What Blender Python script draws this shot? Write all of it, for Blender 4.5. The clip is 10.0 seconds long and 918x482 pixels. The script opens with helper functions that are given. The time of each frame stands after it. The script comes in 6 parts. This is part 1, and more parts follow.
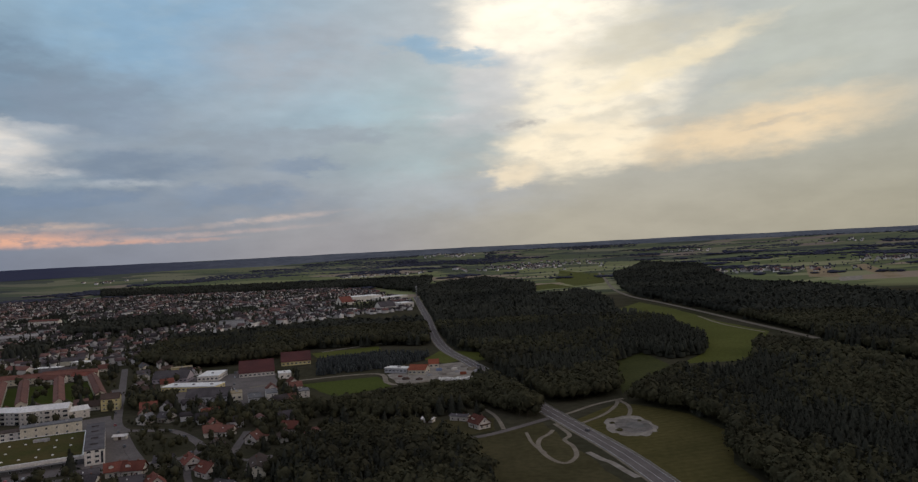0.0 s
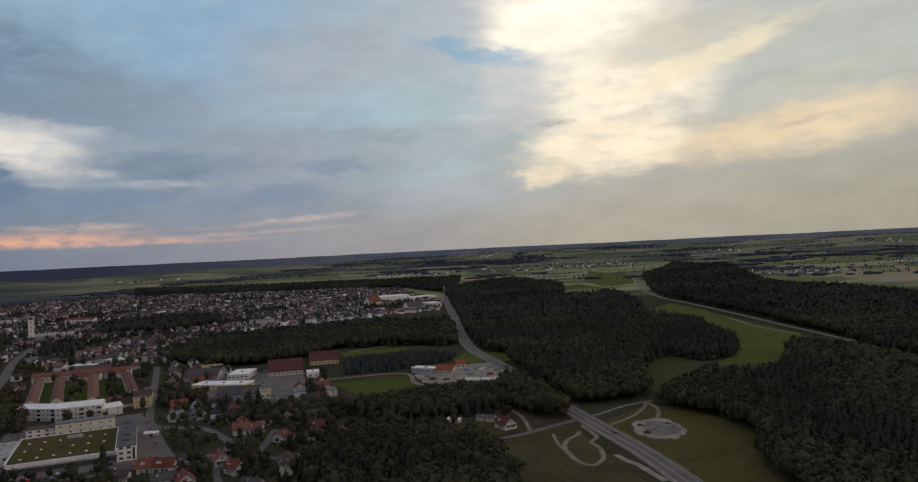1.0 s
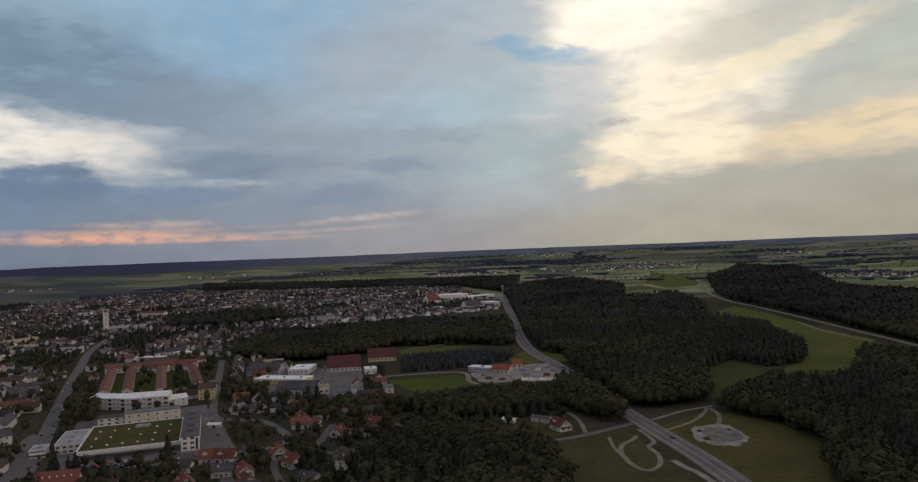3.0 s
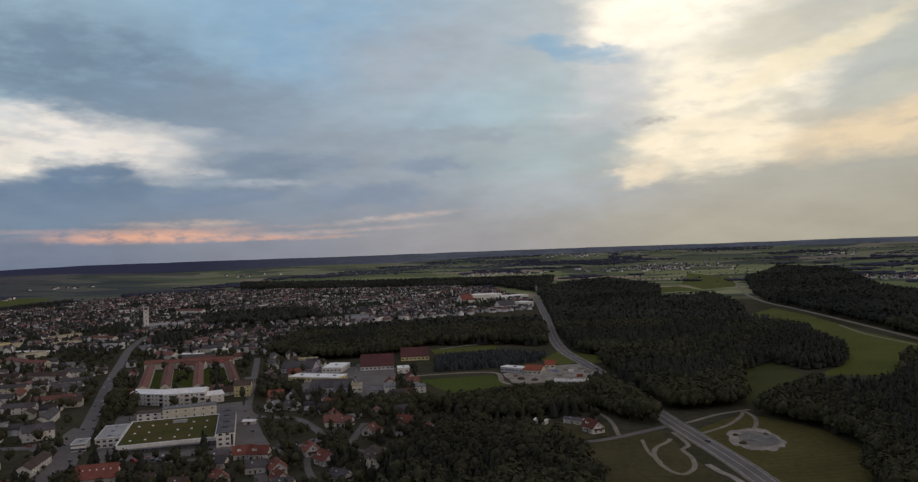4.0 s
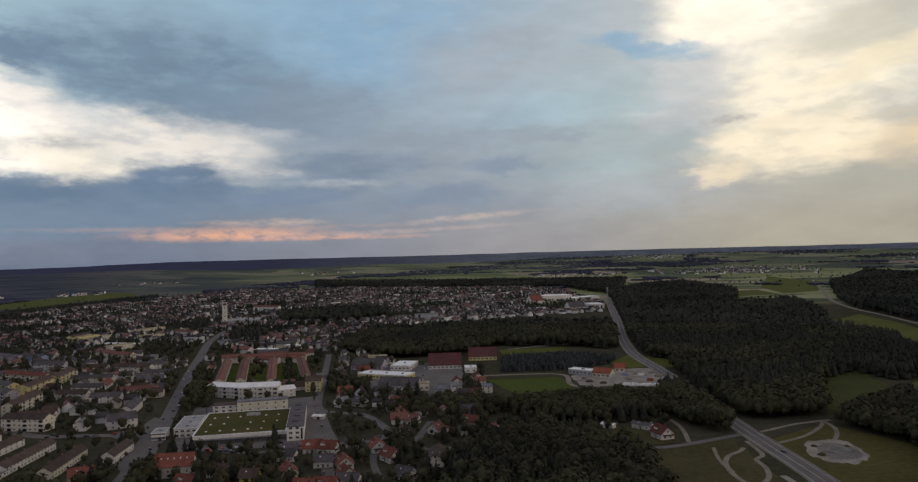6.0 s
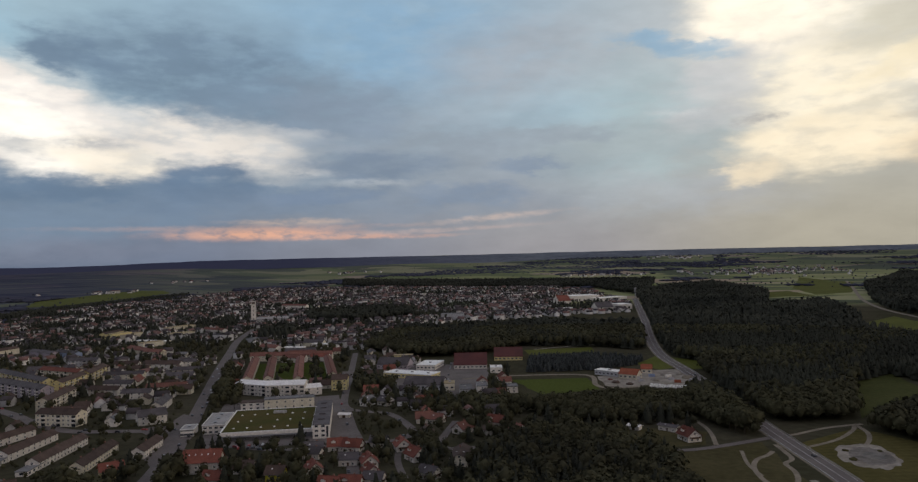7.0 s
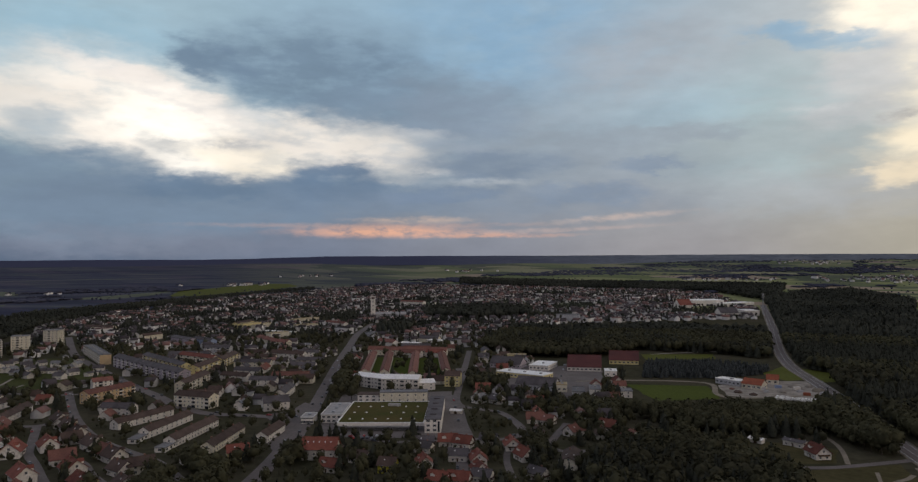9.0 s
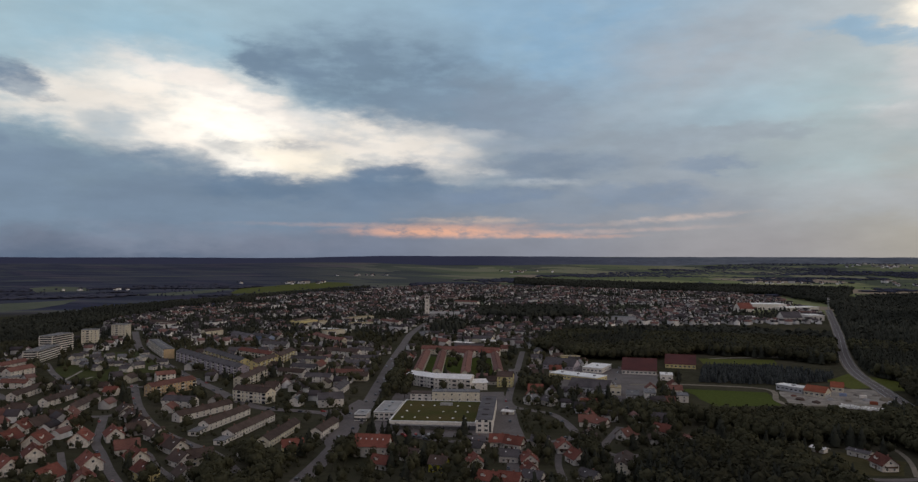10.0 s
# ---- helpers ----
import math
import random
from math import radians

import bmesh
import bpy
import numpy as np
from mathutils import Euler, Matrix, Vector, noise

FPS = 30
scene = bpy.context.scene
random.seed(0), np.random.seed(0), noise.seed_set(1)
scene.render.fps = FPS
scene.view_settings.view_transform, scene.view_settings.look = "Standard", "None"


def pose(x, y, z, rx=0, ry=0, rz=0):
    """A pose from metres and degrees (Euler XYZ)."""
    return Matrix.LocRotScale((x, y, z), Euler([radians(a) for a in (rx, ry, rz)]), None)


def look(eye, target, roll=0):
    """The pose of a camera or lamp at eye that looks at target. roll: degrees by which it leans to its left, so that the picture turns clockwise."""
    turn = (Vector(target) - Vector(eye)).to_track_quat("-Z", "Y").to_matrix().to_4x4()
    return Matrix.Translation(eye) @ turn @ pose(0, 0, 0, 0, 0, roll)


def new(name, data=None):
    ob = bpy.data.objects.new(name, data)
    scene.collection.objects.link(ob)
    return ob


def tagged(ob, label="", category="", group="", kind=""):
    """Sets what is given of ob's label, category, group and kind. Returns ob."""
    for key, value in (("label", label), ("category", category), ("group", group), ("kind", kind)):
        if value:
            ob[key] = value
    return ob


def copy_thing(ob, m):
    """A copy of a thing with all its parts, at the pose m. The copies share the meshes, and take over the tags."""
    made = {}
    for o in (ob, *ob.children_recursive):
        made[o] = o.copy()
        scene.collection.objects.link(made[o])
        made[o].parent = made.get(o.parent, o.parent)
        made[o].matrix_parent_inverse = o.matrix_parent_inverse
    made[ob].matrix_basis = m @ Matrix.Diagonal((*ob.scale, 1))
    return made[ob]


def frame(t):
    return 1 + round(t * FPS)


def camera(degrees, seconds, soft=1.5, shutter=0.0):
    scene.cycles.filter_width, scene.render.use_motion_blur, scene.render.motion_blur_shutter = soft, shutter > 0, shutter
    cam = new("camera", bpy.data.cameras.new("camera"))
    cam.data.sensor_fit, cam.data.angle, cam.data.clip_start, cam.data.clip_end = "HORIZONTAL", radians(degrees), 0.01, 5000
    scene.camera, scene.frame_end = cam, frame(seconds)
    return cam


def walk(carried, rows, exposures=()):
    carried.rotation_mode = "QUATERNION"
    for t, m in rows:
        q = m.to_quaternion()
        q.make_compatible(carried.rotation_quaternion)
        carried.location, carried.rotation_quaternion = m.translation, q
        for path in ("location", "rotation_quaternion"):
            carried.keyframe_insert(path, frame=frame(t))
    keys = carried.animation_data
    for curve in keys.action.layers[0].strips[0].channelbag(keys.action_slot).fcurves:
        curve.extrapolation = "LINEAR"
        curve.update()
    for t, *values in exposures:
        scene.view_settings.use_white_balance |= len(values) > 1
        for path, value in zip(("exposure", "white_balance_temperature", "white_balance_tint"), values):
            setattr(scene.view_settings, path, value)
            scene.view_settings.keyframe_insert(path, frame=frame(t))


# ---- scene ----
# camera high over the edge of the town, drifting slowly and turning to its left
EYE, DRIFT = Vector((-6.87, -3.75, 125.0)), Vector((1.375, 0.75, 0.0))
cam = camera(64.2, 10.0, soft=1.3)


def aim(t, yaw, pitch, roll):
    eye = EYE + DRIFT * t
    a, p = radians(yaw), radians(pitch)
    return look(eye, eye + Vector((-math.sin(a) * math.cos(p), math.cos(a) * math.cos(p), math.sin(p))), roll)


TURN = [
    (0, 4.26, 0.55, -2.87),
    (0.5, 5.32, 0.60, -2.77),
    (1, 6.49, 0.67, -2.78),
    (1.5, 7.74, 0.72, -2.71),
    (2, 8.97, 0.76, -2.55),
    (2.5, 10.06, 0.78, -2.39),
    (4, 13.88, 0.89, -2.04),
    (4.5, 15.42, 0.94, -1.94),
    (5, 16.84, 0.99, -1.74),
    (5.5, 18.04, 1.03, -1.65),
    (7, 21.57, 1.09, -1.36),
    (7.5, 22.30, 1.08, -1.36),
    (7.7, 23.48, 1.09, -1.19),
    (7.85, 24.93, 1.12, -1.03),
    (8, 25.97, 1.15, -0.88),
    (8.5, 28.45, 1.16, -0.56),
    (9, 30.76, 1.17, -0.26),
    (9.5, 32.81, 1.19, -0.03),
    (10, 35.06, 1.19, 0.22),
]
walk(cam, [(t, aim(t, y, p, r)) for t, y, p, r in TURN])


# ---- evening sky, clouded, with the low sun behind the clouds ----
def lin(c):
    """Linear colour from display values 0 to 255."""
    return tuple(((v / 255 + 0.055) / 1.055) ** 2.4 if v > 10 else v / 255 / 12.92 for v in c) + (1.0,)


SUN_AZ, SUN_EL = -92.0, 13.0
sky_world = bpy.data.worlds.new("evening_sky")
scene.world = sky_world
sky_world.use_nodes = True
wt = sky_world.node_tree
wt.nodes.clear()


def wn(kind, operation="", data_type="", interpolation_type="", vector_type="", sky_type="", sun_disc=True):
    node = wt.nodes.new(kind)
    if operation:
        node.operation = operation
    if data_type:
        node.data_type = data_type
    if interpolation_type:
        node.interpolation_type = interpolation_type
    if vector_type:
        node.vector_type = vector_type
    if sky_type:
        node.sky_type = sky_type
        node.sun_disc = sun_disc
    return node


def wmath(op, a, b=None, c=None):
    node = wn("ShaderNodeMath", operation=op)
    for i, v in enumerate((a, b, c)):
        if v is None:
            continue
        if isinstance(v, (int, float)):
            node.inputs[i].default_value = v
        else:
            wt.links.new(v, node.inputs[i])
    return node.outputs[0]


def wmix(fac, a, b):
    node = wn("ShaderNodeMix", data_type="RGBA")
    for sock, v in ((node.inputs[0], fac), (node.inputs[6], a), (node.inputs[7], b)):
        if isinstance(v, (int, float, tuple)):
            sock.default_value = v
        else:
            wt.links.new(v, sock)
    return node.outputs[2]


def wrange(v, a, b, c=0.0, d=1.0):
    node = wn("ShaderNodeMapRange", interpolation_type="SMOOTHSTEP")
    wt.links.new(v, node.inputs[0])
    for i, x in enumerate((a, b, c, d)):
        node.inputs[i + 1].default_value = x
    return node.outputs[0]


def wnoise(vec, scale, detail=5.0, rough=0.55):
    node = wn("ShaderNodeTexNoise")
    wt.links.new(vec, node.inputs["Vector"])
    node.inputs["Scale"].default_value, node.inputs["Detail"].default_value, node.inputs["Roughness"].default_value = scale, detail, rough
    return node


def wramp(v, lo, hi, stops):
    fac = wn("ShaderNodeMapRange")
    wt.links.new(v, fac.inputs[0])
    fac.inputs[1].default_value, fac.inputs[2].default_value = lo, hi
    node = wn("ShaderNodeValToRGB")
    node.color_ramp.interpolation = "EASE"
    node.color_ramp.elements[0].color = lin(stops[0][1])
    node.color_ramp.elements[1].color = lin(stops[-1][1])
    for at, col in stops:
        node.color_ramp.elements.new((at - lo) / (hi - lo)).color = lin(col)
    wt.links.new(fac.outputs[0], node.inputs[0])
    return node.outputs[0]


way = wn("ShaderNodeTexCoord").outputs["Generated"]
sep = wn("ShaderNodeSeparateXYZ")
wt.links.new(way, sep.inputs[0])
azimuth = wmath("MULTIPLY", wmath("ARCTAN2", wmath("MULTIPLY", sep.outputs[0], -1.0), sep.outputs[1]), 57.2958)
elev = wmath("MULTIPLY", wmath("ARCSINE", sep.outputs[2]), 57.2958)
flat = wn("ShaderNodeCombineXYZ")
wt.links.new(azimuth, flat.inputs[0])
wt.links.new(wmath("MULTIPLY", elev, 2.6), flat.inputs[1])
plane = wn("ShaderNodeCombineXYZ")
wt.links.new(azimuth, plane.inputs[0])
wt.links.new(elev, plane.inputs[1])


def bent(vec, noise_node, ax, ay):
    off = wn("ShaderNodeVectorMath", operation="SUBTRACT")
    wt.links.new(noise_node.outputs["Color"], off.inputs[0])
    off.inputs[1].default_value = (0.5, 0.5, 0.5)
    scaled = wn("ShaderNodeVectorMath", operation="MULTIPLY_ADD")
    wt.links.new(off.outputs[0], scaled.inputs[0])
    scaled.inputs[1].default_value = (ax, ay, 0.0)
    wt.links.new(vec, scaled.inputs[2])
    return scaled.outputs[0]


warped = bent(plane.outputs[0], wnoise(flat.outputs[0], 0.13, 2.0), 4.0, 1.6)
warped = bent(warped, wnoise(flat.outputs[0], 0.42, 4.0, 0.5), 3.4, 1.7)
warped = bent(warped, wnoise(flat.outputs[0], 1.5, 4.0, 0.55), 0.7, 0.5)
gentle = bent(plane.outputs[0], wnoise(flat.outputs[0], 0.5, 4.0, 0.5), 3.0, 0.35)
gentle = bent(gentle, wnoise(flat.outputs[0], 1.6, 4.0, 0.55), 1.2, 0.24)
wisps = wnoise(flat.outputs[0], 0.34, 7.0, 0.55).outputs["Fac"]
tufts = wnoise(flat.outputs[0], 0.62, 5.0, 0.6).outputs["Fac"]

# clear evening air, then the veil of high cloud over it
clear = wn("ShaderNodeTexSky", sky_type="NISHITA", sun_disc=False)
clear.sun_elevation, clear.sun_rotation = radians(SUN_EL), radians(-SUN_AZ)
clear.air_density, clear.dust_density = 1.0, 1.5
air = wn("ShaderNodeVectorMath", operation="SCALE")
wt.links.new(clear.outputs[0], air.inputs[0])
air.inputs["Scale"].default_value = 0.06
low = wramp(azimuth, -40.0, 80.0, [(-30, (164, 161, 146)), (-5, (174, 170, 157)), (14, (154, 154, 160)), (30, (132, 138, 153)), (45, (106, 119, 142)), (60, (88, 105, 130))])
high = wramp(azimuth, -40.0, 80.0, [(-30, (186, 191, 186)), (0, (190, 196, 199)), (17, (164, 185, 201)), (36, (150, 179, 200)), (62, (164, 190, 204))])
veil = wmix(wrange(elev, 0.0, 14.0), low, high)
dusk = wmix(wrange(wnoise(flat.outputs[0], 0.06, 4.0).outputs["Fac"], 0.35, 0.65), lin((152, 153, 169)), lin((168, 169, 183)))
turned = wmath("ABSOLUTE", wmath("SUBTRACT", azimuth, 20.0))
veil = wmix(wmath("MAXIMUM", wrange(elev, 19.0, 34.0), wrange(turned, 58.0, 100.0)), veil, dusk)
tone = wmix(wrange(elev, 20.0, 55.0, 0.92, 0.80), air.outputs[0], veil)


def cloud(az, el, width, height, tilt, colour, cover, soft):
    """One bank of cloud, an uneven patch of the sky, in degrees."""
    global tone
    place = wn("ShaderNodeMapping", vector_type="TEXTURE")
    wt.links.new(warped if height > 0.55 else gentle, place.inputs[0])
    place.inputs[1].default_value = (az, el, 0.0)
    place.inputs[2].default_value = (0.0, 0.0, radians(-tilt))
    place.inputs[3].default_value = (width, height, 1.0)
    far = wn("ShaderNodeVectorMath", operation="LENGTH")
    wt.links.new(place.outputs[0], far.inputs[0])
    thick = wmath("MULTIPLY", wrange(far.outputs["Value"], 1.0 + soft * 0.7, 1.0 - soft, 0.0, cover), wrange(wisps if height > 0.55 else tufts, 0.32, 0.58, 0.64 if height > 0.55 else 0.30, 1.0))
    tone = wmix(thick, tone, lin(colour))


cloud(25.4, 16.4, 10.5, 5.02, 0, (132, 168, 199), 0.75, 0.8)
cloud(58.5, 15.1, 7.2, 2.84, -5, (150, 186, 208), 0.7, 0.8)
cloud(8.2, 9.0, 7.4, 5.09, 0, (166, 190, 197), 0.7, 0.8)
cloud(16.2, 11.0, 6.7, 1.81, 2, (160, 188, 205), 0.6, 0.8)
cloud(54.3, 10.0, 9.6, 3.99, -15, (243, 237, 229), 0.96, 0.5)
cloud(63.5, 10.4, 6.0, 1.90, -5, (232, 228, 222), 0.9, 0.5)
cloud(40.5, 8.7, 8.0, 2.26, -6, (238, 232, 224), 0.92, 0.5)
cloud(53.4, 12.2, 6.6, 1.02, -19, (238, 233, 229), 0.88, 0.5)
cloud(52.4, 9.1, 4.4, 2.56, -25, (268, 264, 255), 1, 0.6)
cloud(47.0, 7.4, 4.6, 1.23, -8, (246, 238, 222), 0.8, 0.6)
cloud(60.6, 9.3, 2.8, 1.04, -5, (160, 178, 192), 0.75, 0.6)
cloud(47.9, 8.4, 2.6, 0.50, 4, (160, 166, 175), 0.65, 0.8)
cloud(53.2, 8.0, 1.9, 0.60, -6, (178, 184, 190), 0.75, 0.7)
cloud(44.2, 8.9, 2.6, 0.36, -10, (190, 196, 202), 0.6, 0.7)
cloud(46.0, 10.4, 4.2, 0.34, -14, (206, 210, 214), 0.5, 0.8)
cloud(52.0, 11.2, 4.0, 0.32, -18, (214, 214, 216), 0.45, 0.8)
cloud(39.1, 16.7, 6.7, 1.81, -8, (132, 155, 176), 0.55, 0.8)
cloud(40.5, 13.5, 10.5, 3.25, -8, (113, 135, 157), 0.92, 0.4)
cloud(49.6, 14.3, 3.4, 1.45, -14, (111, 133, 156), 0.93, 0.35)
cloud(36.4, 11.2, 5.9, 1.82, -5, (121, 142, 163), 0.8, 0.6)
cloud(66.7, 11.6, 2.0, 1.10, -15, (108, 130, 154), 0.9, 0.4)
cloud(58.8, 4.2, 11.8, 3.56, -4, (118, 138, 159), 0.95, 0.25)
cloud(51.9, 3.6, 12.0, 2.48, 0, (115, 134, 156), 0.95, 0.3)
cloud(40.4, 5.7, 4.6, 1.80, -3, (102, 124, 150), 0.95, 0.3)
cloud(49.6, 5.2, 5.0, 1.10, 2, (104, 126, 151), 0.9, 0.4)
cloud(37.3, 4.4, 9.0, 1.37, 0, (112, 132, 156), 0.9, 0.5)
cloud(70.1, 5.0, 7.4, 4.13, 0, (118, 138, 160), 0.95, 0.3)
cloud(53.9, 1.0, 15.5, 1.26, 0, (124, 133, 152), 0.75, 0.8)
cloud(23.6, 8.2, 12.2, 3.87, -4, (143, 155, 168), 0.78, 0.65)
cloud(16.4, 14.9, 7.8, 3.33, 10, (166, 171, 178), 0.65, 0.7)
cloud(8.2, 8.4, 7.1, 1.53, 0, (160, 169, 174), 0.55, 0.7)
cloud(30.0, 12.5, 5.5, 1.83, -8, (130, 147, 165), 0.7, 0.6)
cloud(25.4, 3.9, 13.6, 1.28, 0, (128, 142, 160), 0.7, 0.7)
cloud(34.6, 9.6, 3.6, 0.60, -4, (204, 206, 208), 0.6, 0.6)
cloud(31.2, 8.5, 3.4, 0.52, -6, (150, 162, 176), 0.7, 0.6)
cloud(35.0, 7.4, 3.2, 0.30, -4, (176, 184, 193), 0.6, 0.7)
cloud(27.7, 7.0, 5.7, 1.28, 0, (122, 139, 160), 0.88, 0.5)
cloud(15.9, 6.9, 2.6, 0.58, 4, (132, 148, 168), 0.85, 0.45)
cloud(20.9, 4.7, 4.2, 0.90, 0, (129, 145, 166), 0.85, 0.5)
cloud(30.9, 10.6, 5.0, 1.83, -5, (130, 147, 167), 0.7, 0.6)
cloud(31.8, 4.8, 5.5, 0.60, 0, (118, 136, 160), 0.8, 0.5)
cloud(28.6, 5.8, 3.2, 0.27, 0, (188, 195, 202), 0.45, 0.9)
cloud(33.7, 6.5, 2.7, 0.32, 0, (214, 214, 213), 0.45, 0.9)
cloud(37.3, 2.4, 11.8, 0.18, 0, (190, 160, 150), 0.5, 0.9)
cloud(36.7, 1.9, 6.5, 0.42, 0, (232, 178, 150), 0.84, 0.8)
cloud(34.6, 2.8, 4.0, 0.24, 0, (214, 186, 166), 0.6, 0.9)
cloud(18.8, 2.9, 4.8, 0.22, 4, (206, 186, 176), 0.55, 0.9)
cloud(28.6, 1.6, 6.0, 0.18, 0, (220, 172, 150), 0.6, 0.8)
cloud(23.2, 2.0, 7.2, 0.18, 2, (192, 172, 168), 0.5, 0.8)
cloud(4.7, 4.3, 8.2, 1.56, -3, (172, 178, 186), 0.55, 0.8)
cloud(-22.2, 12.4, 6.4, 4.45, 7, (184, 190, 183), 0.8, 0.7)
cloud(-0.8, 16.6, 4.8, 3.42, -3, (258, 249, 232), 0.95, 0.7)
cloud(-6.5, 11.6, 7.2, 3.36, 7, (253, 244, 222), 0.95, 0.55)
cloud(-5.4, 7.5, 6.2, 2.34, 2, (250, 238, 212), 0.94, 0.45)
cloud(-18.2, 7.6, 9.1, 1.75, 6, (235, 214, 180), 0.85, 0.6)
cloud(-4.2, 17.3, 6.7, 2.71, -3, (264, 257, 240), 0.95, 0.6)
cloud(-11.8, 14.7, 6.2, 2.40, -3, (206, 203, 188), 0.85, 0.55)
cloud(-12.6, 13.0, 7.0, 0.87, 17, (240, 228, 198), 0.7, 0.6)
cloud(-18.0, 10.3, 6.1, 0.92, 12, (196, 196, 184), 0.7, 0.6)
cloud(-19.3, 7.9, 2.2, 0.21, 11, (190, 184, 172), 0.6, 0.6)
cloud(-11.5, 8.7, 2.5, 0.31, 5, (206, 198, 182), 0.6, 0.6)
cloud(-0.2, 5.4, 2.0, 0.82, 7, (238, 224, 198), 0.85, 0.5)
cloud(1.2, 12.2, 2.9, 2.30, 6, (197, 200, 203), 0.85, 0.6)
cloud(2.2, 9.7, 3.4, 0.80, 4, (186, 190, 194), 0.75, 0.6)
cloud(-0.9, 9.3, 1.6, 0.42, 8, (168, 168, 168), 0.75, 0.6)
cloud(5.4, 15.2, 4.6, 0.62, -8, (142, 174, 200), 0.85, 0.5)
cloud(3.0, 14.3, 3.2, 0.44, -6, (160, 184, 202), 0.7, 0.6)
cloud(4.7, 10.2, 2.4, 0.30, 0, (205, 209, 212), 0.4, 0.8)
cloud(13.7, 9.1, 4.4, 0.62, 0, (146, 158, 170), 0.7, 0.6)
cloud(-9.0, 9.9, 4.2, 0.36, 9, (212, 208, 194), 0.6, 0.6)
streaks = wnoise(flat.outputs[0], 0.20, 6.0, 0.52).outputs["Fac"]
shade = wmath("MULTIPLY", wrange(streaks, 0.25, 0.75, 0.94, 1.06), wrange(tufts, 0.3, 0.7, 0.988, 1.012))
grain = wn("ShaderNodeVectorMath", operation="SCALE")
wt.links.new(tone, grain.inputs[0])
wt.links.new(shade, grain.inputs["Scale"])
warm = wn("ShaderNodeVectorMath", operation="MULTIPLY")
wt.links.new(grain.outputs[0], warm.inputs[0])
warm.inputs[1].default_value = (1.07, 1.04, 1.01)
glow = wn("ShaderNodeBackground")
wt.links.new(warm.outputs[0], glow.inputs[0])
glow.inputs[1].default_value = 1.0
wt.links.new(glow.outputs[0], wn("ShaderNodeOutputWorld").inputs[0])

sun_data = bpy.data.lights.new("sun", "SUN")
sun_data.energy, sun_data.angle, sun_data.color = 0.5, radians(40), (1.0, 0.80, 0.56)
sun = new("sun", sun_data)
a, e = radians(SUN_AZ), radians(SUN_EL)
sun.matrix_world = look((0, 0, 300), Vector((0, 0, 300)) - Vector((-math.sin(a) * math.cos(e), math.cos(a) * math.cos(e), math.sin(e))))


# ---- materials ----
def mat(name, a, b, scale=0.05, fine=1.0, rough=0.9, bump=0.0, spread=0.0, island=0.0, metal=0.0, spec=0.2, third=None):
    """A surface that varies between two colours at two scales; spread: from piece to piece, island: within a joined mesh."""
    m = bpy.data.materials.new(name)
    m.use_nodes = True
    nt = m.node_tree
    bsdf = nt.nodes["Principled BSDF"]
    geo = nt.nodes.new("ShaderNodeNewGeometry")

    def noise_at(s, detail):
        n = nt.nodes.new("ShaderNodeTexNoise")
        nt.links.new(geo.outputs["Position"], n.inputs["Vector"])
        n.inputs["Scale"].default_value, n.inputs["Detail"].default_value = s, detail
        return n.outputs["Fac"]

    def ranged(v, lo, hi, c, d):
        n = nt.nodes.new("ShaderNodeMapRange")
        nt.links.new(v, n.inputs[0])
        for i, x in enumerate((lo, hi, c, d)):
            n.inputs[i + 1].default_value = x
        return n.outputs[0]

    def scaled(col, v):
        n = nt.nodes.new("ShaderNodeVectorMath")
        n.operation = "SCALE"
        nt.links.new(col, n.inputs[0])
        nt.links.new(v, n.inputs["Scale"])
        return n.outputs[0]

    mix = nt.nodes.new("ShaderNodeMix")
    mix.data_type = "RGBA"
    mix.inputs[6].default_value, mix.inputs[7].default_value = (*a, 1), (*b, 1)
    nt.links.new(ranged(noise_at(scale, 4.0), 0.35, 0.65, 0.0, 1.0), mix.inputs[0])
    col = mix.outputs[2]
    if island:
        if third:
            pick = nt.nodes.new("ShaderNodeMix")
            pick.data_type = "RGBA"
            pick.inputs[7].default_value = (*third, 1)
            nt.links.new(col, pick.inputs[6])
            nt.links.new(ranged(geo.outputs["Random Per Island"], 0.68, 0.73, 0.0, 1.0), pick.inputs[0])
            col = pick.outputs[2]
        col = scaled(col, ranged(geo.outputs["Random Per Island"], 0.0, 1.0, 1.0 - island, 1.0 + island))
    if spread:
        info = nt.nodes.new("ShaderNodeObjectInfo")
        col = scaled(col, ranged(info.outputs["Random"], 0.0, 1.0, 1.0 - spread, 1.0 + spread))
    grain_noise = noise_at(fine, 3.0)
    col = scaled(col, ranged(grain_noise, 0.3, 0.7, 0.82, 1.18))
    nt.links.new(col, bsdf.inputs["Base Color"])
    bsdf.inputs["Roughness"].default_value = rough
    bsdf.inputs["Metallic"].default_value = metal
    bsdf.inputs["Specular IOR Level"].default_value = spec
    if bump:
        bp = nt.nodes.new("ShaderNodeBump")
        bp.inputs["Strength"].default_value, bp.inputs["Distance"].default_value = 0.6, bump
        nt.links.new(grain_noise, bp.inputs["Height"])
        nt.links.new(bp.outputs[0], bsdf.inputs["Normal"])
    return m


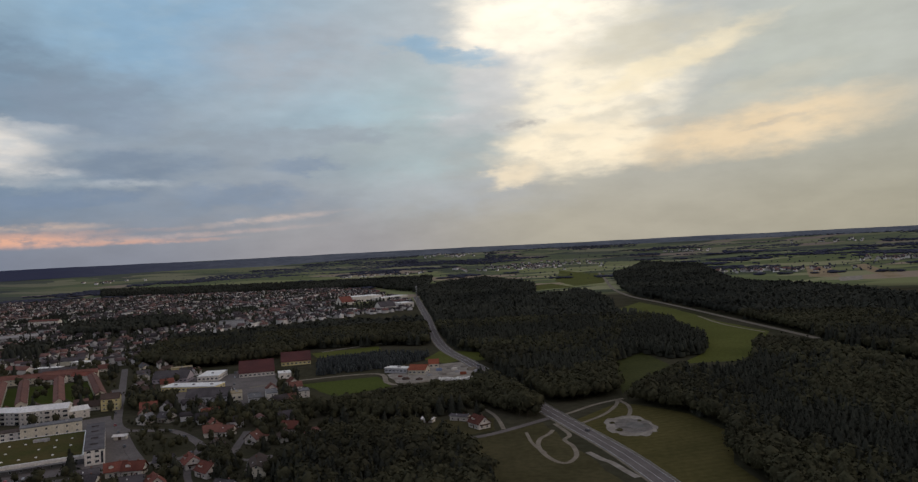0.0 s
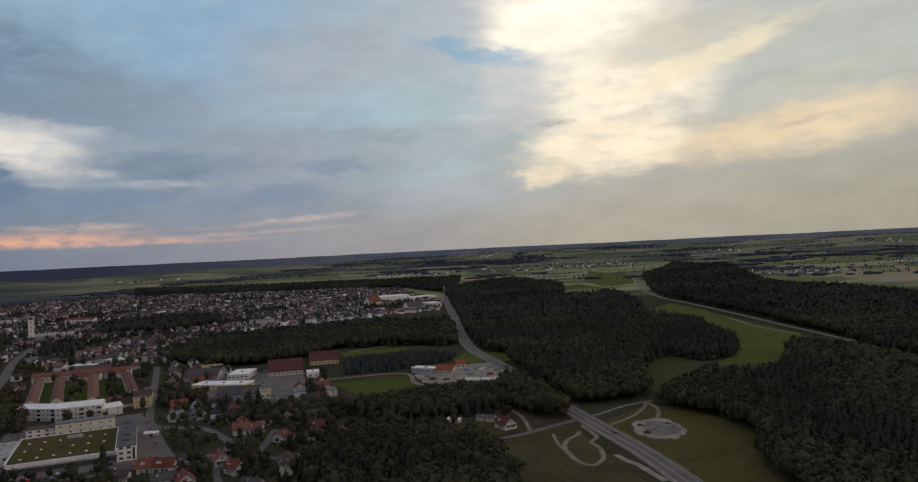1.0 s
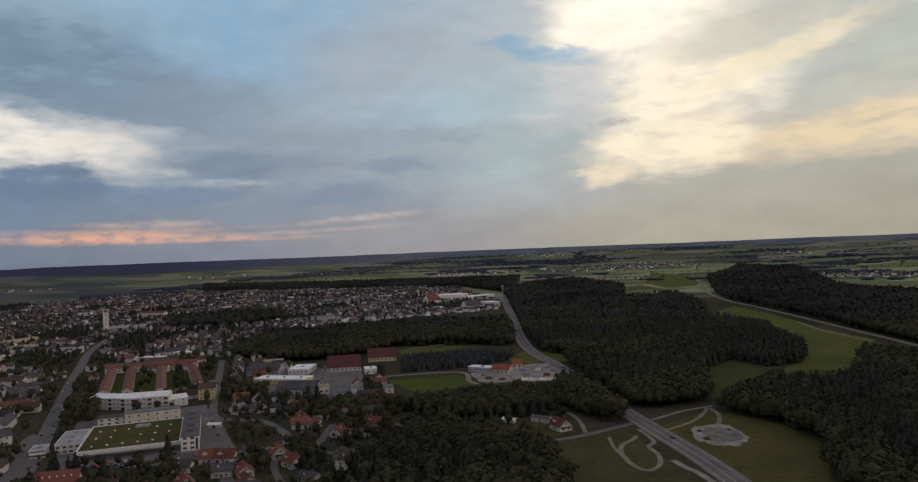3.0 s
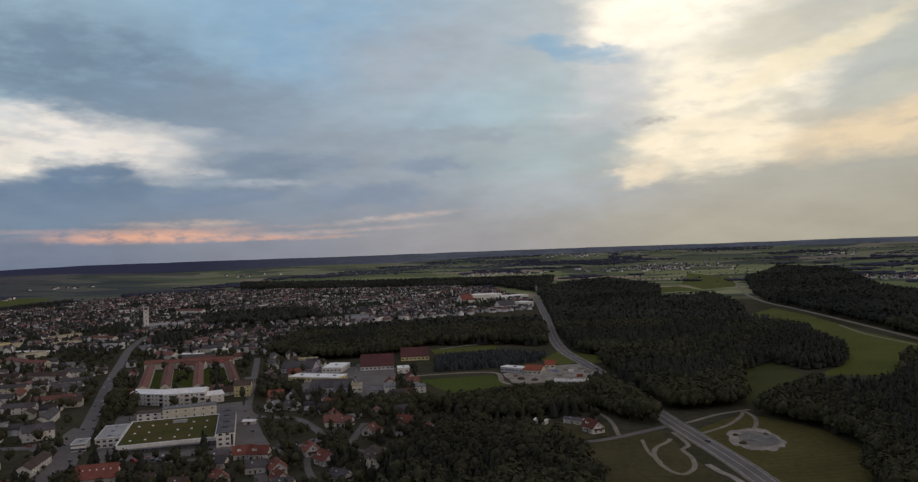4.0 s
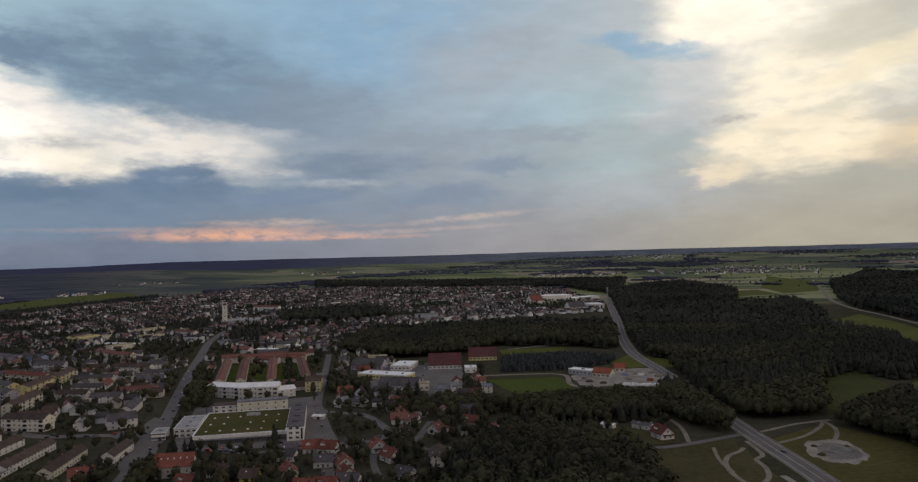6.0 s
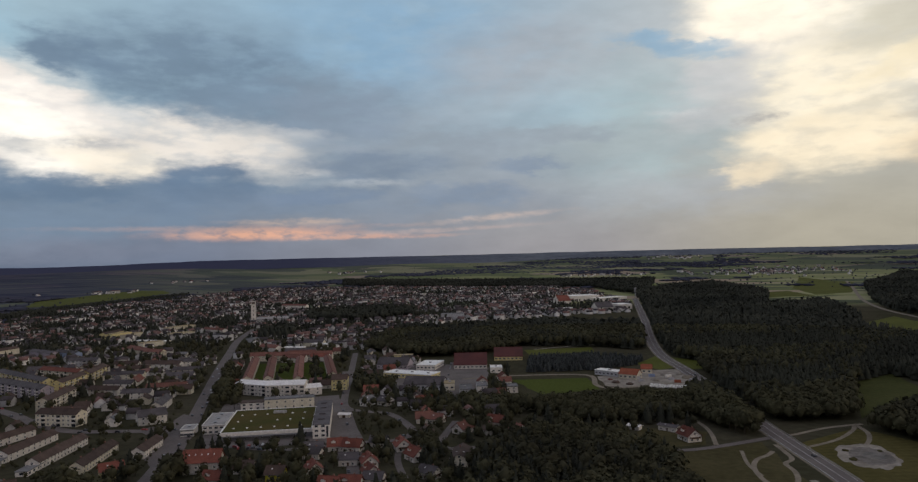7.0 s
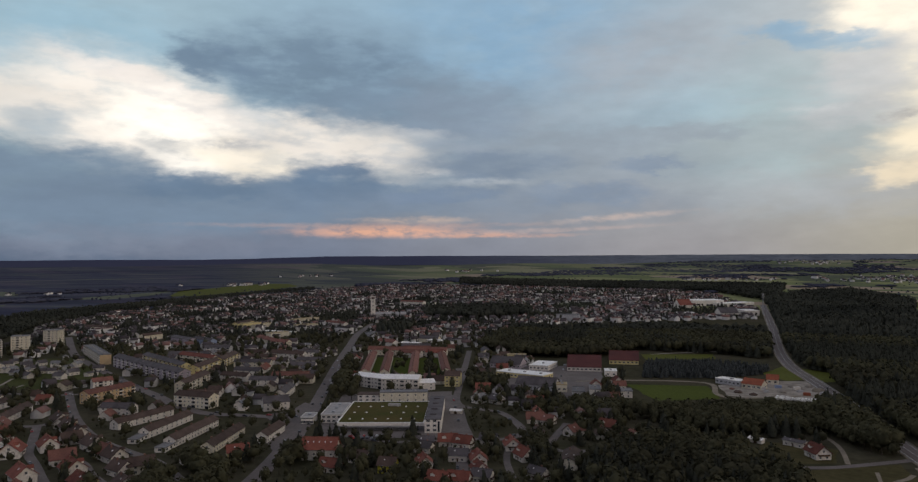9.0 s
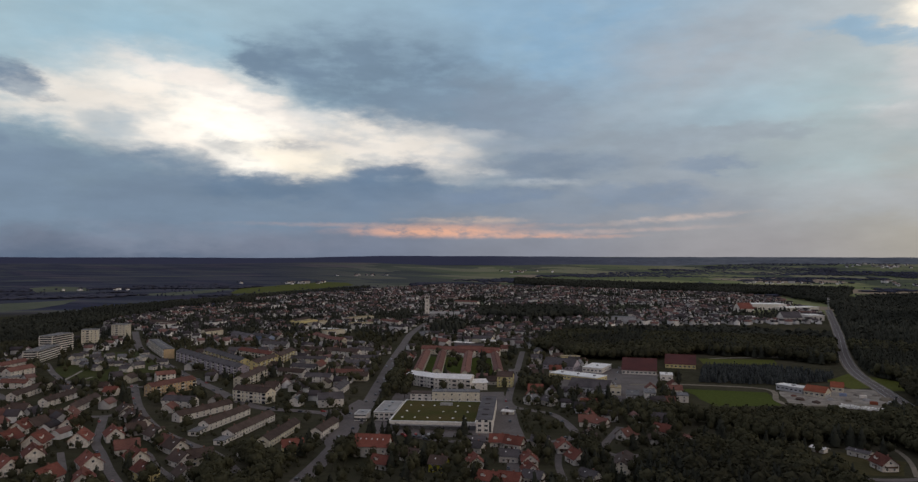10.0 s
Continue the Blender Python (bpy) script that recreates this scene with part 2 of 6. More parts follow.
M = {
    "leaf": mat("broadleaf_foliage", (0.042, 0.041, 0.025), (0.068, 0.067, 0.037), 0.011, 0.3, 0.95, island=0.09, spec=0.05),
    "needle": mat("spruce_foliage", (0.032, 0.034, 0.026), (0.044, 0.047, 0.035), 0.011, 0.3, 0.95, island=0.10, spec=0.05),
    "blue_needle": mat("young_spruce_foliage", (0.042, 0.047, 0.046), (0.056, 0.062, 0.060), 0.05, 0.5, 0.95, island=0.3, spec=0.05),
    # woodland foliage a little greyer, distant foliage bluish: haze put into the colour
    "mid_leaf": mat("woodland_foliage", (0.032, 0.035, 0.029), (0.058, 0.061, 0.048), 0.005, 0.2, 0.95, island=0.1, spec=0.0),
    "far_leaf": mat("hazed_foliage", (0.052, 0.056, 0.080), (0.072, 0.077, 0.106), 0.004, 0.05, 0.95, island=0.10, spec=0.0),
    "bark": mat("bark", (0.05, 0.04, 0.03), (0.08, 0.065, 0.05), 0.6, 4.0, 0.95, spec=0.1),
    "lawn": mat("mown_grass", (0.058, 0.078, 0.012), (0.070, 0.090, 0.016), 0.02, 0.4, 0.95, spec=0.05),
    "meadow": mat("meadow_grass", (0.076, 0.086, 0.016), (0.094, 0.104, 0.022), 0.015, 0.3, 0.95, spec=0.05),
    "meadow_dark": mat("rough_grass", (0.058, 0.052, 0.022), (0.080, 0.070, 0.032), 0.03, 0.25, 0.95, spec=0.05),
    # greyer and bluer than the near meadow colour
    "grey_green_grass": mat("grey_green_grass", (0.092, 0.104, 0.070), (0.118, 0.130, 0.088), 0.012, 0.2, 0.95, spec=0.05),
    "clearing": mat("clearing_grass", (0.048, 0.056, 0.016), (0.060, 0.066, 0.020), 0.03, 0.25, 0.95, spec=0.05),
    "stubble": mat("stubble", (0.26, 0.20, 0.12), (0.33, 0.26, 0.16), 0.01, 0.2, 0.95, spec=0.05),
    "asphalt": mat("asphalt", (0.128, 0.112, 0.105), (0.164, 0.145, 0.135), 0.05, 0.8, 0.9, spec=0.15),
    "track": mat("gravel_track", (0.190, 0.165, 0.125), (0.250, 0.218, 0.168), 0.1, 0.6, 0.95, spec=0.1),
    "gravel": mat("pale_gravel", (0.20, 0.178, 0.148), (0.34, 0.31, 0.265), 0.09, 0.5, 0.95, spec=0.1),
    "concrete_dust": mat("grey_gravel", (0.120, 0.110, 0.098), (0.235, 0.214, 0.190), 0.14, 0.8, 0.95, spec=0.1),
    "dark_patch": mat("dark_gravel", (0.060, 0.056, 0.052), (0.135, 0.122, 0.108), 0.16, 0.9, 0.6, spec=0.4),
    "paving": mat("grey_paving", (0.128, 0.113, 0.105), (0.165, 0.147, 0.136), 0.06, 0.5, 0.9, spec=0.15),
    "line": mat("road_paint", (0.5, 0.5, 0.48), (0.6, 0.6, 0.58), 0.3, 2.0, 0.7),
    "white": mat("white_render", (0.60, 0.56, 0.505), (0.71, 0.67, 0.605), 0.12, 1.0, 0.85, spread=0.12),
    "cream": mat("cream_render", (0.58, 0.53, 0.41), (0.66, 0.61, 0.49), 0.12, 1.0, 0.85, spread=0.1),
    "yellow": mat("yellow_render", (0.60, 0.51, 0.24), (0.68, 0.59, 0.31), 0.12, 1.0, 0.85, spread=0.1),
    "bright_yellow": mat("bright_yellow_render", (0.55, 0.48, 0.04), (0.62, 0.55, 0.07), 0.12, 1.0, 0.85),
    "grey": mat("grey_render", (0.34, 0.34, 0.35), (0.42, 0.42, 0.43), 0.12, 1.0, 0.85, spread=0.1),
    "lilac": mat("lilac_grey_render", (0.34, 0.30, 0.34), (0.42, 0.37, 0.40), 0.12, 1.0, 0.85, spread=0.08),
    "blue": mat("pale_blue_render", (0.22, 0.27, 0.40), (0.30, 0.36, 0.48), 0.12, 1.0, 0.85),
    "orange_wall": mat("orange_render", (0.50, 0.36, 0.20), (0.58, 0.43, 0.26), 0.12, 1.0, 0.85),
    "red": mat("red_roof_tiles", (0.135, 0.047, 0.034), (0.19, 0.068, 0.048), 0.15, 1.2, 0.85, 0.05, spread=0.32),
    "rust": mat("rust_roof_tiles", (0.14, 0.066, 0.052), (0.20, 0.092, 0.070), 0.15, 1.2, 0.85, 0.05, spread=0.2),
    "brown": mat("brown_roof_tiles", (0.060, 0.041, 0.034), (0.090, 0.063, 0.051), 0.15, 1.2, 0.85, 0.05, spread=0.2),
    "slate": mat("slate_grey_roof", (0.068, 0.061, 0.064), (0.106, 0.096, 0.099), 0.15, 1.2, 0.8, 0.05, spread=0.2),
    "maroon": mat("maroon_metal_roof", (0.066, 0.017, 0.015), (0.092, 0.024, 0.020), 0.06, 0.8, 0.7, spread=0.1),
    "orange": mat("orange_roof_tiles", (0.24, 0.075, 0.042), (0.30, 0.095, 0.052), 0.1, 1.0, 0.85),
    "flat_white": mat("white_roof_sheet", (0.74, 0.72, 0.68), (0.84, 0.82, 0.77), 0.08, 0.6, 0.4, spread=0.08, spec=0.5),
    "white_metal": mat("white_metal_roof", (0.74, 0.73, 0.70), (0.84, 0.83, 0.79), 0.08, 0.6, 0.45, spread=0.05, spec=0.5),
    "flat_grey": mat("grey_roof_felt", (0.14, 0.14, 0.145), (0.20, 0.20, 0.20), 0.08, 0.6, 0.85, spread=0.2),
    "flat_tan": mat("tan_roof_sheet", (0.34, 0.28, 0.16), (0.42, 0.35, 0.22), 0.08, 0.6, 0.8),
    "sedum": mat("sedum_roof", (0.060, 0.062, 0.016), (0.088, 0.070, 0.024), 0.035, 0.5, 0.95, spec=0.05),
    "glass": mat("window_glass", (0.02, 0.024, 0.03), (0.035, 0.04, 0.05), 0.3, 2.0, 0.12, spec=0.5),
    "frame": mat("white_window_frame", (0.62, 0.62, 0.60), (0.7, 0.7, 0.68), 0.5, 2.0, 0.6),
    "wood": mat("dark_wood", (0.07, 0.045, 0.03), (0.11, 0.07, 0.045), 0.4, 3.0, 0.8),
    "concrete": mat("concrete", (0.28, 0.275, 0.265), (0.36, 0.35, 0.34), 0.1, 0.8, 0.9),
    "metal": mat("grey_steel", (0.30, 0.31, 0.32), (0.36, 0.37, 0.38), 0.4, 2.0, 0.45, metal=0.8),
    "chimney": mat("chimney_brick", (0.16, 0.085, 0.065), (0.22, 0.12, 0.09), 0.5, 3.0, 0.9),
    "far_wall": mat("distant_walls", (0.58, 0.57, 0.56), (0.72, 0.70, 0.67), 0.01, 0.2, 0.9, island=0.38),
    "far_roof": mat("distant_roofs", (0.056, 0.047, 0.050), (0.102, 0.085, 0.086), 0.01, 0.2, 0.9, island=0.45, third=(0.138, 0.078, 0.067)),
    "rubber": mat("rubber", (0.02, 0.02, 0.02), (0.03, 0.03, 0.03), 1.0, 5.0, 0.9),
    "paint_dark": mat("dark_car_paint", (0.03, 0.032, 0.04), (0.04, 0.042, 0.05), 0.5, 3.0, 0.3, spread=0.5, spec=0.5),
    "paint_light": mat("silver_car_paint", (0.30, 0.31, 0.32), (0.36, 0.37, 0.38), 0.5, 3.0, 0.3, spread=0.3, spec=0.5),
    "paint_red": mat("red_car_paint", (0.30, 0.03, 0.03), (0.36, 0.05, 0.04), 0.5, 3.0, 0.3, spec=0.5),
}


def field_rows(name, a, b, angle, step):
    """Grass mown in rows a few metres apart."""
    m = mat(name, a, b, 0.03, 0.25, 0.95, spec=0.05)
    nt = m.node_tree
    bsdf = nt.nodes["Principled BSDF"]
    src = bsdf.inputs["Base Color"].links[0].from_socket
    geo = nt.nodes.new("ShaderNodeNewGeometry")
    turn = nt.nodes.new("ShaderNodeMapping")
    turn.inputs[2].default_value = (0, 0, radians(angle))
    nt.links.new(geo.outputs["Position"], turn.inputs[0])
    wave = nt.nodes.new("ShaderNodeTexWave")
    nt.links.new(turn.outputs[0], wave.inputs[0])
    wave.inputs["Scale"].default_value = 0.314 / step
    wave.inputs["Distortion"].default_value, wave.inputs["Detail"].default_value = 1.2, 2.0
    rng = nt.nodes.new("ShaderNodeMapRange")
    nt.links.new(wave.outputs["Fac"], rng.inputs[0])
    rng.inputs[3].default_value, rng.inputs[4].default_value = 0.93, 1.06
    sc = nt.nodes.new("ShaderNodeVectorMath")
    sc.operation = "SCALE"
    nt.links.new(src, sc.inputs[0])
    nt.links.new(rng.outputs[0], sc.inputs["Scale"])
    nt.links.new(sc.outputs[0], bsdf.inputs["Base Color"])
    return m


M["rows"] = field_rows("hay_meadow", (0.074, 0.066, 0.021), (0.096, 0.083, 0.028), 68, 6.0)


def westward(nt, lo, hi, full):
    """Rises from 0 to full as the place lies further to the west of north, seen from the middle."""
    geo = nt.nodes.new("ShaderNodeNewGeometry")
    xyz, ln, share = nt.nodes.new("ShaderNodeSeparateXYZ"), nt.nodes.new("ShaderNodeVectorMath"), nt.nodes.new("ShaderNodeMath")
    ln.operation, share.operation = "LENGTH", "DIVIDE"
    nt.links.new(geo.outputs["Position"], xyz.inputs[0])
    nt.links.new(geo.outputs["Position"], ln.inputs[0])
    nt.links.new(xyz.outputs[0], share.inputs[0])
    nt.links.new(ln.outputs["Value"], share.inputs[1])
    west = nt.nodes.new("ShaderNodeMapRange")
    nt.links.new(share.outputs[0], west.inputs[0])
    west.inputs[1].default_value, west.inputs[2].default_value, west.inputs[4].default_value = lo, hi, full
    return west.outputs[0]


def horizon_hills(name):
    """Farmed hills that pass into woods towards the west, haze painted in as pale and dark blue."""
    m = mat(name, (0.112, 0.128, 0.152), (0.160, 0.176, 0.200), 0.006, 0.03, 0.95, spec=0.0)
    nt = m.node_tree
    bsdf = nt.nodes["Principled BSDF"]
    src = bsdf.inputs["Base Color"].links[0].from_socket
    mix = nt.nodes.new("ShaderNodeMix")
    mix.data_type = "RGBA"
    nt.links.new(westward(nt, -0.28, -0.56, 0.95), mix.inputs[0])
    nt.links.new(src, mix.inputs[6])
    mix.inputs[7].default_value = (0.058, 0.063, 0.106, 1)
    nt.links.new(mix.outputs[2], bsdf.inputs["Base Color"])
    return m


def farmland(name):
    """Open land: rough grass near by, a patchwork of meadow, corn and ploughed strips further out, hazed in colour."""
    m = mat(name, (0.050, 0.050, 0.030), (0.074, 0.068, 0.046), 0.012, 0.15, 0.97, spec=0.0)
    nt = m.node_tree
    bsdf = nt.nodes["Principled BSDF"]
    src = bsdf.inputs["Base Color"].links[0].from_socket
    geo = nt.nodes.new("ShaderNodeNewGeometry")
    turn = nt.nodes.new("ShaderNodeMapping")
    turn.inputs[2].default_value = (0, 0, radians(24))
    turn.inputs[3].default_value = (0.0031, 0.0080, 0.0)
    nt.links.new(geo.outputs["Position"], turn.inputs[0])
    vor = nt.nodes.new("ShaderNodeTexVoronoi")
    vor.distance = "CHEBYCHEV"
    vor.inputs["Randomness"].default_value = 0.8
    vor.inputs["Scale"].default_value = 1.0
    nt.links.new(turn.outputs[0], vor.inputs["Vector"])
    one = nt.nodes.new("ShaderNodeSeparateColor")
    nt.links.new(vor.outputs["Color"], one.inputs[0])
    # field colours raised paler and a bit bluer to put distance haze into them
    ramp = nt.nodes.new("ShaderNodeValToRGB")
    ramp.color_ramp.interpolation = "CONSTANT"
    for i, (at, c) in enumerate([(0.0, (0.146, 0.173, 0.085)), (0.20, (0.226, 0.244, 0.120)), (0.38, (0.098, 0.116, 0.076)), (0.52, (0.287, 0.288, 0.165)), (0.66, (0.173, 0.205, 0.098)), (0.80, (0.329, 0.271, 0.201)), (0.90, (0.120, 0.137, 0.088))]):
        el = ramp.color_ramp.elements[i] if i < 2 else ramp.color_ramp.elements.new(at)
        el.position, el.color = at, (*c, 1)
    nt.links.new(one.outputs[0], ramp.inputs[0])
    ln = nt.nodes.new("ShaderNodeVectorMath")
    ln.operation = "LENGTH"
    nt.links.new(geo.outputs["Position"], ln.inputs[0])
    rng = nt.nodes.new("ShaderNodeMapRange")
    nt.links.new(ln.outputs["Value"], rng.inputs[0])
    rng.inputs[1].default_value, rng.inputs[2].default_value = 1700.0, 1900.0
    mix = nt.nodes.new("ShaderNodeMix")
    mix.data_type = "RGBA"
    nt.links.new(rng.outputs[0], mix.inputs[0])
    nt.links.new(src, mix.inputs[6])
    # west and far out: wooded land painted dark bluish for haze, few pale strips
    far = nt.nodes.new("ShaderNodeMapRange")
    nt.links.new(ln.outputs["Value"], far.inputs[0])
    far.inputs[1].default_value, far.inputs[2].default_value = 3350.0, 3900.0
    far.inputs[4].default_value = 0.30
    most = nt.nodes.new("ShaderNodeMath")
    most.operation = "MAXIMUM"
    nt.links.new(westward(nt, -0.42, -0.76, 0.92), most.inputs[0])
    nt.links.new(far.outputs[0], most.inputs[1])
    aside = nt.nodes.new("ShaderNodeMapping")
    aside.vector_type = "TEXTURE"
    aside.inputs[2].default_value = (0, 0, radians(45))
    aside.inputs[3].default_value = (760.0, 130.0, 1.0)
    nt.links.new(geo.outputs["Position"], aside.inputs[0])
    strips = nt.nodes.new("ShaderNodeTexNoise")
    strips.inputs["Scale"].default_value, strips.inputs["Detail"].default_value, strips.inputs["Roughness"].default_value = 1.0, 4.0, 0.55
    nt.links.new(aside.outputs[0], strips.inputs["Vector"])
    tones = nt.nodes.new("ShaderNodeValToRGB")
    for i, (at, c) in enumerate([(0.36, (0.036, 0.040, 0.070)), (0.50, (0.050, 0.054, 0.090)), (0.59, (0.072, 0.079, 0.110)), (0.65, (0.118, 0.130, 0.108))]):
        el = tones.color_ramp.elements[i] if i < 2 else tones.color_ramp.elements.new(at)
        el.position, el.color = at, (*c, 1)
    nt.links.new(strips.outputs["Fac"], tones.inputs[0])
    hazy_land = nt.nodes.new("ShaderNodeMix")
    hazy_land.data_type = "RGBA"
    nt.links.new(most.outputs[0], hazy_land.inputs[0])
    nt.links.new(ramp.outputs[0], hazy_land.inputs[6])
    nt.links.new(tones.outputs[0], hazy_land.inputs[7])
    nt.links.new(hazy_land.outputs[2], mix.inputs[7])
    nt.links.new(mix.outputs[2], bsdf.inputs["Base Color"])
    return m


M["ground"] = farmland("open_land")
M["far_hills"] = horizon_hills("hazed_hills")


# ---- the plan: courses of roads, edges of fields and woods, in metres from under the camera ----
HIGHWAY = [(75, 324), (64, 378), (49, 437), (28, 500), (9, 558), (-14, 635), (-33, 703), (-65, 804), (-97, 900), (-127, 1046), (-170, 1318), (-217, 1597), (-277, 1949)]
LOCAL_ROAD = [(-81, 459), (-50, 473), (-29, 484), (-6, 506), (14, 527)]
TRACK_A = [(19, 531), (29, 540), (47, 562), (65, 577), (73, 582)]
TRACK_B = [(32, 505), (48, 525), (57, 541), (65, 562), (68, 577), (70, 572), (73, 556), (71, 535), (65, 515)]
LOOP_TRACK = [(13, 491), (10, 481), (4, 470), (2, 454), (5, 435), (11, 420), (17, 416), (22, 424), (24, 435), (23, 451), (19, 465), (23, 476), (20, 491), (15, 508)]
HOUSE_DRIVE = [(-20, 497), (-24, 524), (-29, 544), (-37, 562), (-43, 565)]
FAINT_TRACK = [(-5, 487), (-1, 457), (6, 437)]
STRIP_PATH = [(-260, 921), (-227, 958), (-192, 989)]
FAR_ROAD = [(338, 872), (328, 966), (317, 1059), (297, 1238), (271, 1446), (244, 1632), (244, 1919), (287, 2447), (322, 2918)]
MAIN_STREET = [(-276, 241), (-300, 289), (-325, 334), (-362, 393), (-401, 452), (-473, 553), (-554, 666), (-651, 806), (-740, 936), (-828, 1090)]
AVENUE = [(-1111, 679), (-909, 564), (-807, 521), (-705, 481), (-621, 450), (-572, 434), (-519, 414), (-470, 404), (-434, 415), (-390, 427)]
STREET_C = [(-658, 405), (-552, 346), (-476, 313), (-423, 301), (-382, 294), (-326, 271)]
STREET_D = [(-811, 318), (-701, 303), (-631, 291), (-580, 295), (-544, 312), (-552, 346)]
STREET_E = [(-865, 422), (-773, 387), (-704, 372), (-641, 397), (-621, 450)]
STREET_F = [(-544, 312), (-500, 284), (-472, 266), (-441, 253), (-402, 236), (-365, 222)]
LANE_A = [(-457, 276), (-421, 271), (-390, 258), (-350, 246)]
LANE_B = [(-466, 240), (-442, 229), (-400, 210)]
LANE_C = [(-223, 456), (-201, 406), (-180, 373)]
LANE_D = [(-158, 449), (-170, 446), (-168, 430)]
STREET_G = [(-413, 704), (-365, 626), (-316, 539), (-286, 526), (-266, 523), (-235, 492), (-221, 469), (-225, 449), (-246, 437)]
STREET_H = [(-316, 539), (-273, 475), (-246, 437), (-222, 388), (-193, 341)]
STREET_I = [(-206, 514), (-189, 446), (-161, 443)]
STREET_J = [(-329, 404), (-290, 404), (-264, 420), (-246, 437)]
YARD_ROAD = [(-268, 688), (-227, 719), (-155, 742), (-134, 689), (-118, 677), (-89, 694), (-60, 719), (-39, 714)]
STREET_K = [(-478, 841), (-389, 673), (-365, 626)]
STREET_L = [(-320, 792), (-278, 680), (-233, 574)]
JUNCTION = [(-424, 423), (-416, 446), (-430, 476), (-404, 468), (-360, 402), (-338, 376), (-327, 345), (-340, 348), (-368, 369), (-398, 408)]
BALL_FIELD = [(-220, 696), (-150, 724), (-126, 667), (-170, 629)]
STRIP_FIELD = [(-271, 914), (-192, 958), (-181, 916), (-251, 870)]
MEADOW_FAR = [(161, 1314), (235, 1469), (265, 1314), (279, 1166), (285, 1074), (311, 953), (235, 778), (210, 738), (151, 733), (192, 800), (236, 965), (219, 1064), (236, 1159)]
MEADOW_MID = [(86, 751), (128, 816), (140, 729), (114, 676), (91, 639), (75, 600), (79, 656)]
FIELD_ROWS = [(29, 515), (67, 568), (79, 559), (110, 525), (124, 474), (107, 407), (113, 367), (65, 372)]
FIELD_WEST = [(-47, 465), (7, 512), (45, 373), (-29, 381)]
MEADOW_ROAD = [(-117, 827), (-101, 902), (-66, 821), (-87, 790)]
MEADOW_ROAD_B = [(-86, 887), (-48, 861), (-43, 810), (-60, 799)]
MEADOW_HOUSES = [(-73, 528), (-48, 533), (-27, 530), (-26, 496), (-52, 479), (-67, 486)]
MEADOW_CLEARING = [(184, 3180), (335, 2843), (257, 2208), (162, 2107), (122, 2425)]
MEADOW_CLEAR_B = [(49, 2245), (105, 2293), (158, 2052), (84, 2033), (45, 1987)]
TAN_FIELD = [(1010, 2654), (1055, 2561), (837, 1968), (783, 2038)]
TAN_STRIP = [(1125, 2568), (1205, 2639), (963, 1913), (909, 1875)]
FOIL_FIELD = [(832, 1974), (902, 1998), (832, 1836), (769, 1816)]
MEADOW_WEST = [(-1969, 1519), (-2251, 1787), (-2320, 2046), (-2344, 2334), (-2493, 2568), (-2354, 2825), (-2204, 2675), (-2075, 2166), (-1973, 1795), (-1915, 1605)]
MEADOW_WEST_B = [(-2006, 856), (-2004, 955), (-2034, 1067), (-1870, 946), (-1749, 814), (-1716, 682), (-1870, 726)]
MEADOW_WEST_C = [(-2151, 1248), (-2190, 1476), (-2280, 1783), (-2099, 1573), (-2010, 1355)]
MEADOW_WEST_D = [(-2800, 1287), (-2830, 1397), (-2665, 1440), (-2485, 1334), (-2549, 1191)]
TRACK_C = [(275, 1168), (279, 1053), (303, 944)]
YARD = [(-142, 735), (-105, 783), (-65, 800), (-37, 697), (-80, 686), (-124, 684)]
WORKS_YARD = [(-340, 655), (-363, 763), (-277, 789), (-240, 687), (-236, 616), (-292, 608)]
MARKET_YARD = [(-342, 389), (-425, 520), (-348, 583), (-247, 439)]
GREEN_ESTATE = [(-795, 394), (-939, 494), (-858, 549), (-688, 469), (-673, 414), (-721, 381)]
WOODS = {}
WOODS["south_east"] = [(112, 373), (107, 407), (122, 470), (109, 520), (82, 549), (78, 585), (77, 563), (104, 614), (130, 662), (154, 665), (184, 663), (210, 695), (247, 805), (272, 833), (312, 737), (323, 635), (370, 614), (192, 309), (114, 315)]
WOODS["east"] = [(238, 1675), (302, 1258), (324, 954), (338, 797), (353, 694), (357, 592), (679, 1109), (648, 1252), (640, 1368), (627, 1588), (551, 1764), (548, 1940), (734, 2980), (564, 3321), (334, 2582)]
WOODS["roadside_a"] = [(266, 1067), (295, 960), (298, 969), (269, 1077)]
WOODS["roadside_b"] = [(255, 1273), (263, 1235), (269, 1260), (261, 1302)]
WOODS["middle"] = [(-219, 1678), (-148, 1210), (-111, 976), (-69, 862), (-35, 754), (-19, 672), (9, 576), (30, 573), (66, 594), (74, 609), (80, 685), (86, 751), (126, 807), (149, 764), (193, 783), (218, 873), (205, 995), (215, 1074), (154, 1244), (178, 1418), (157, 1784), (70, 1718), (37, 1679), (49, 2206), (-123, 2776), (-258, 2548), (-295, 2088)]
WOODS["town"] = [(-475, 862), (-425, 845), (-402, 828), (-370, 822), (-342, 836), (-312, 852), (-298, 886), (-286, 925), (-285, 949), (-185, 961), (-124, 941), (-155, 1216), (-189, 1213), (-331, 1223), (-455, 1119), (-536, 1090)]
WOODS["plantation"] = [(-216, 739), (-151, 769), (-110, 825), (-114, 858), (-173, 877), (-243, 842)]
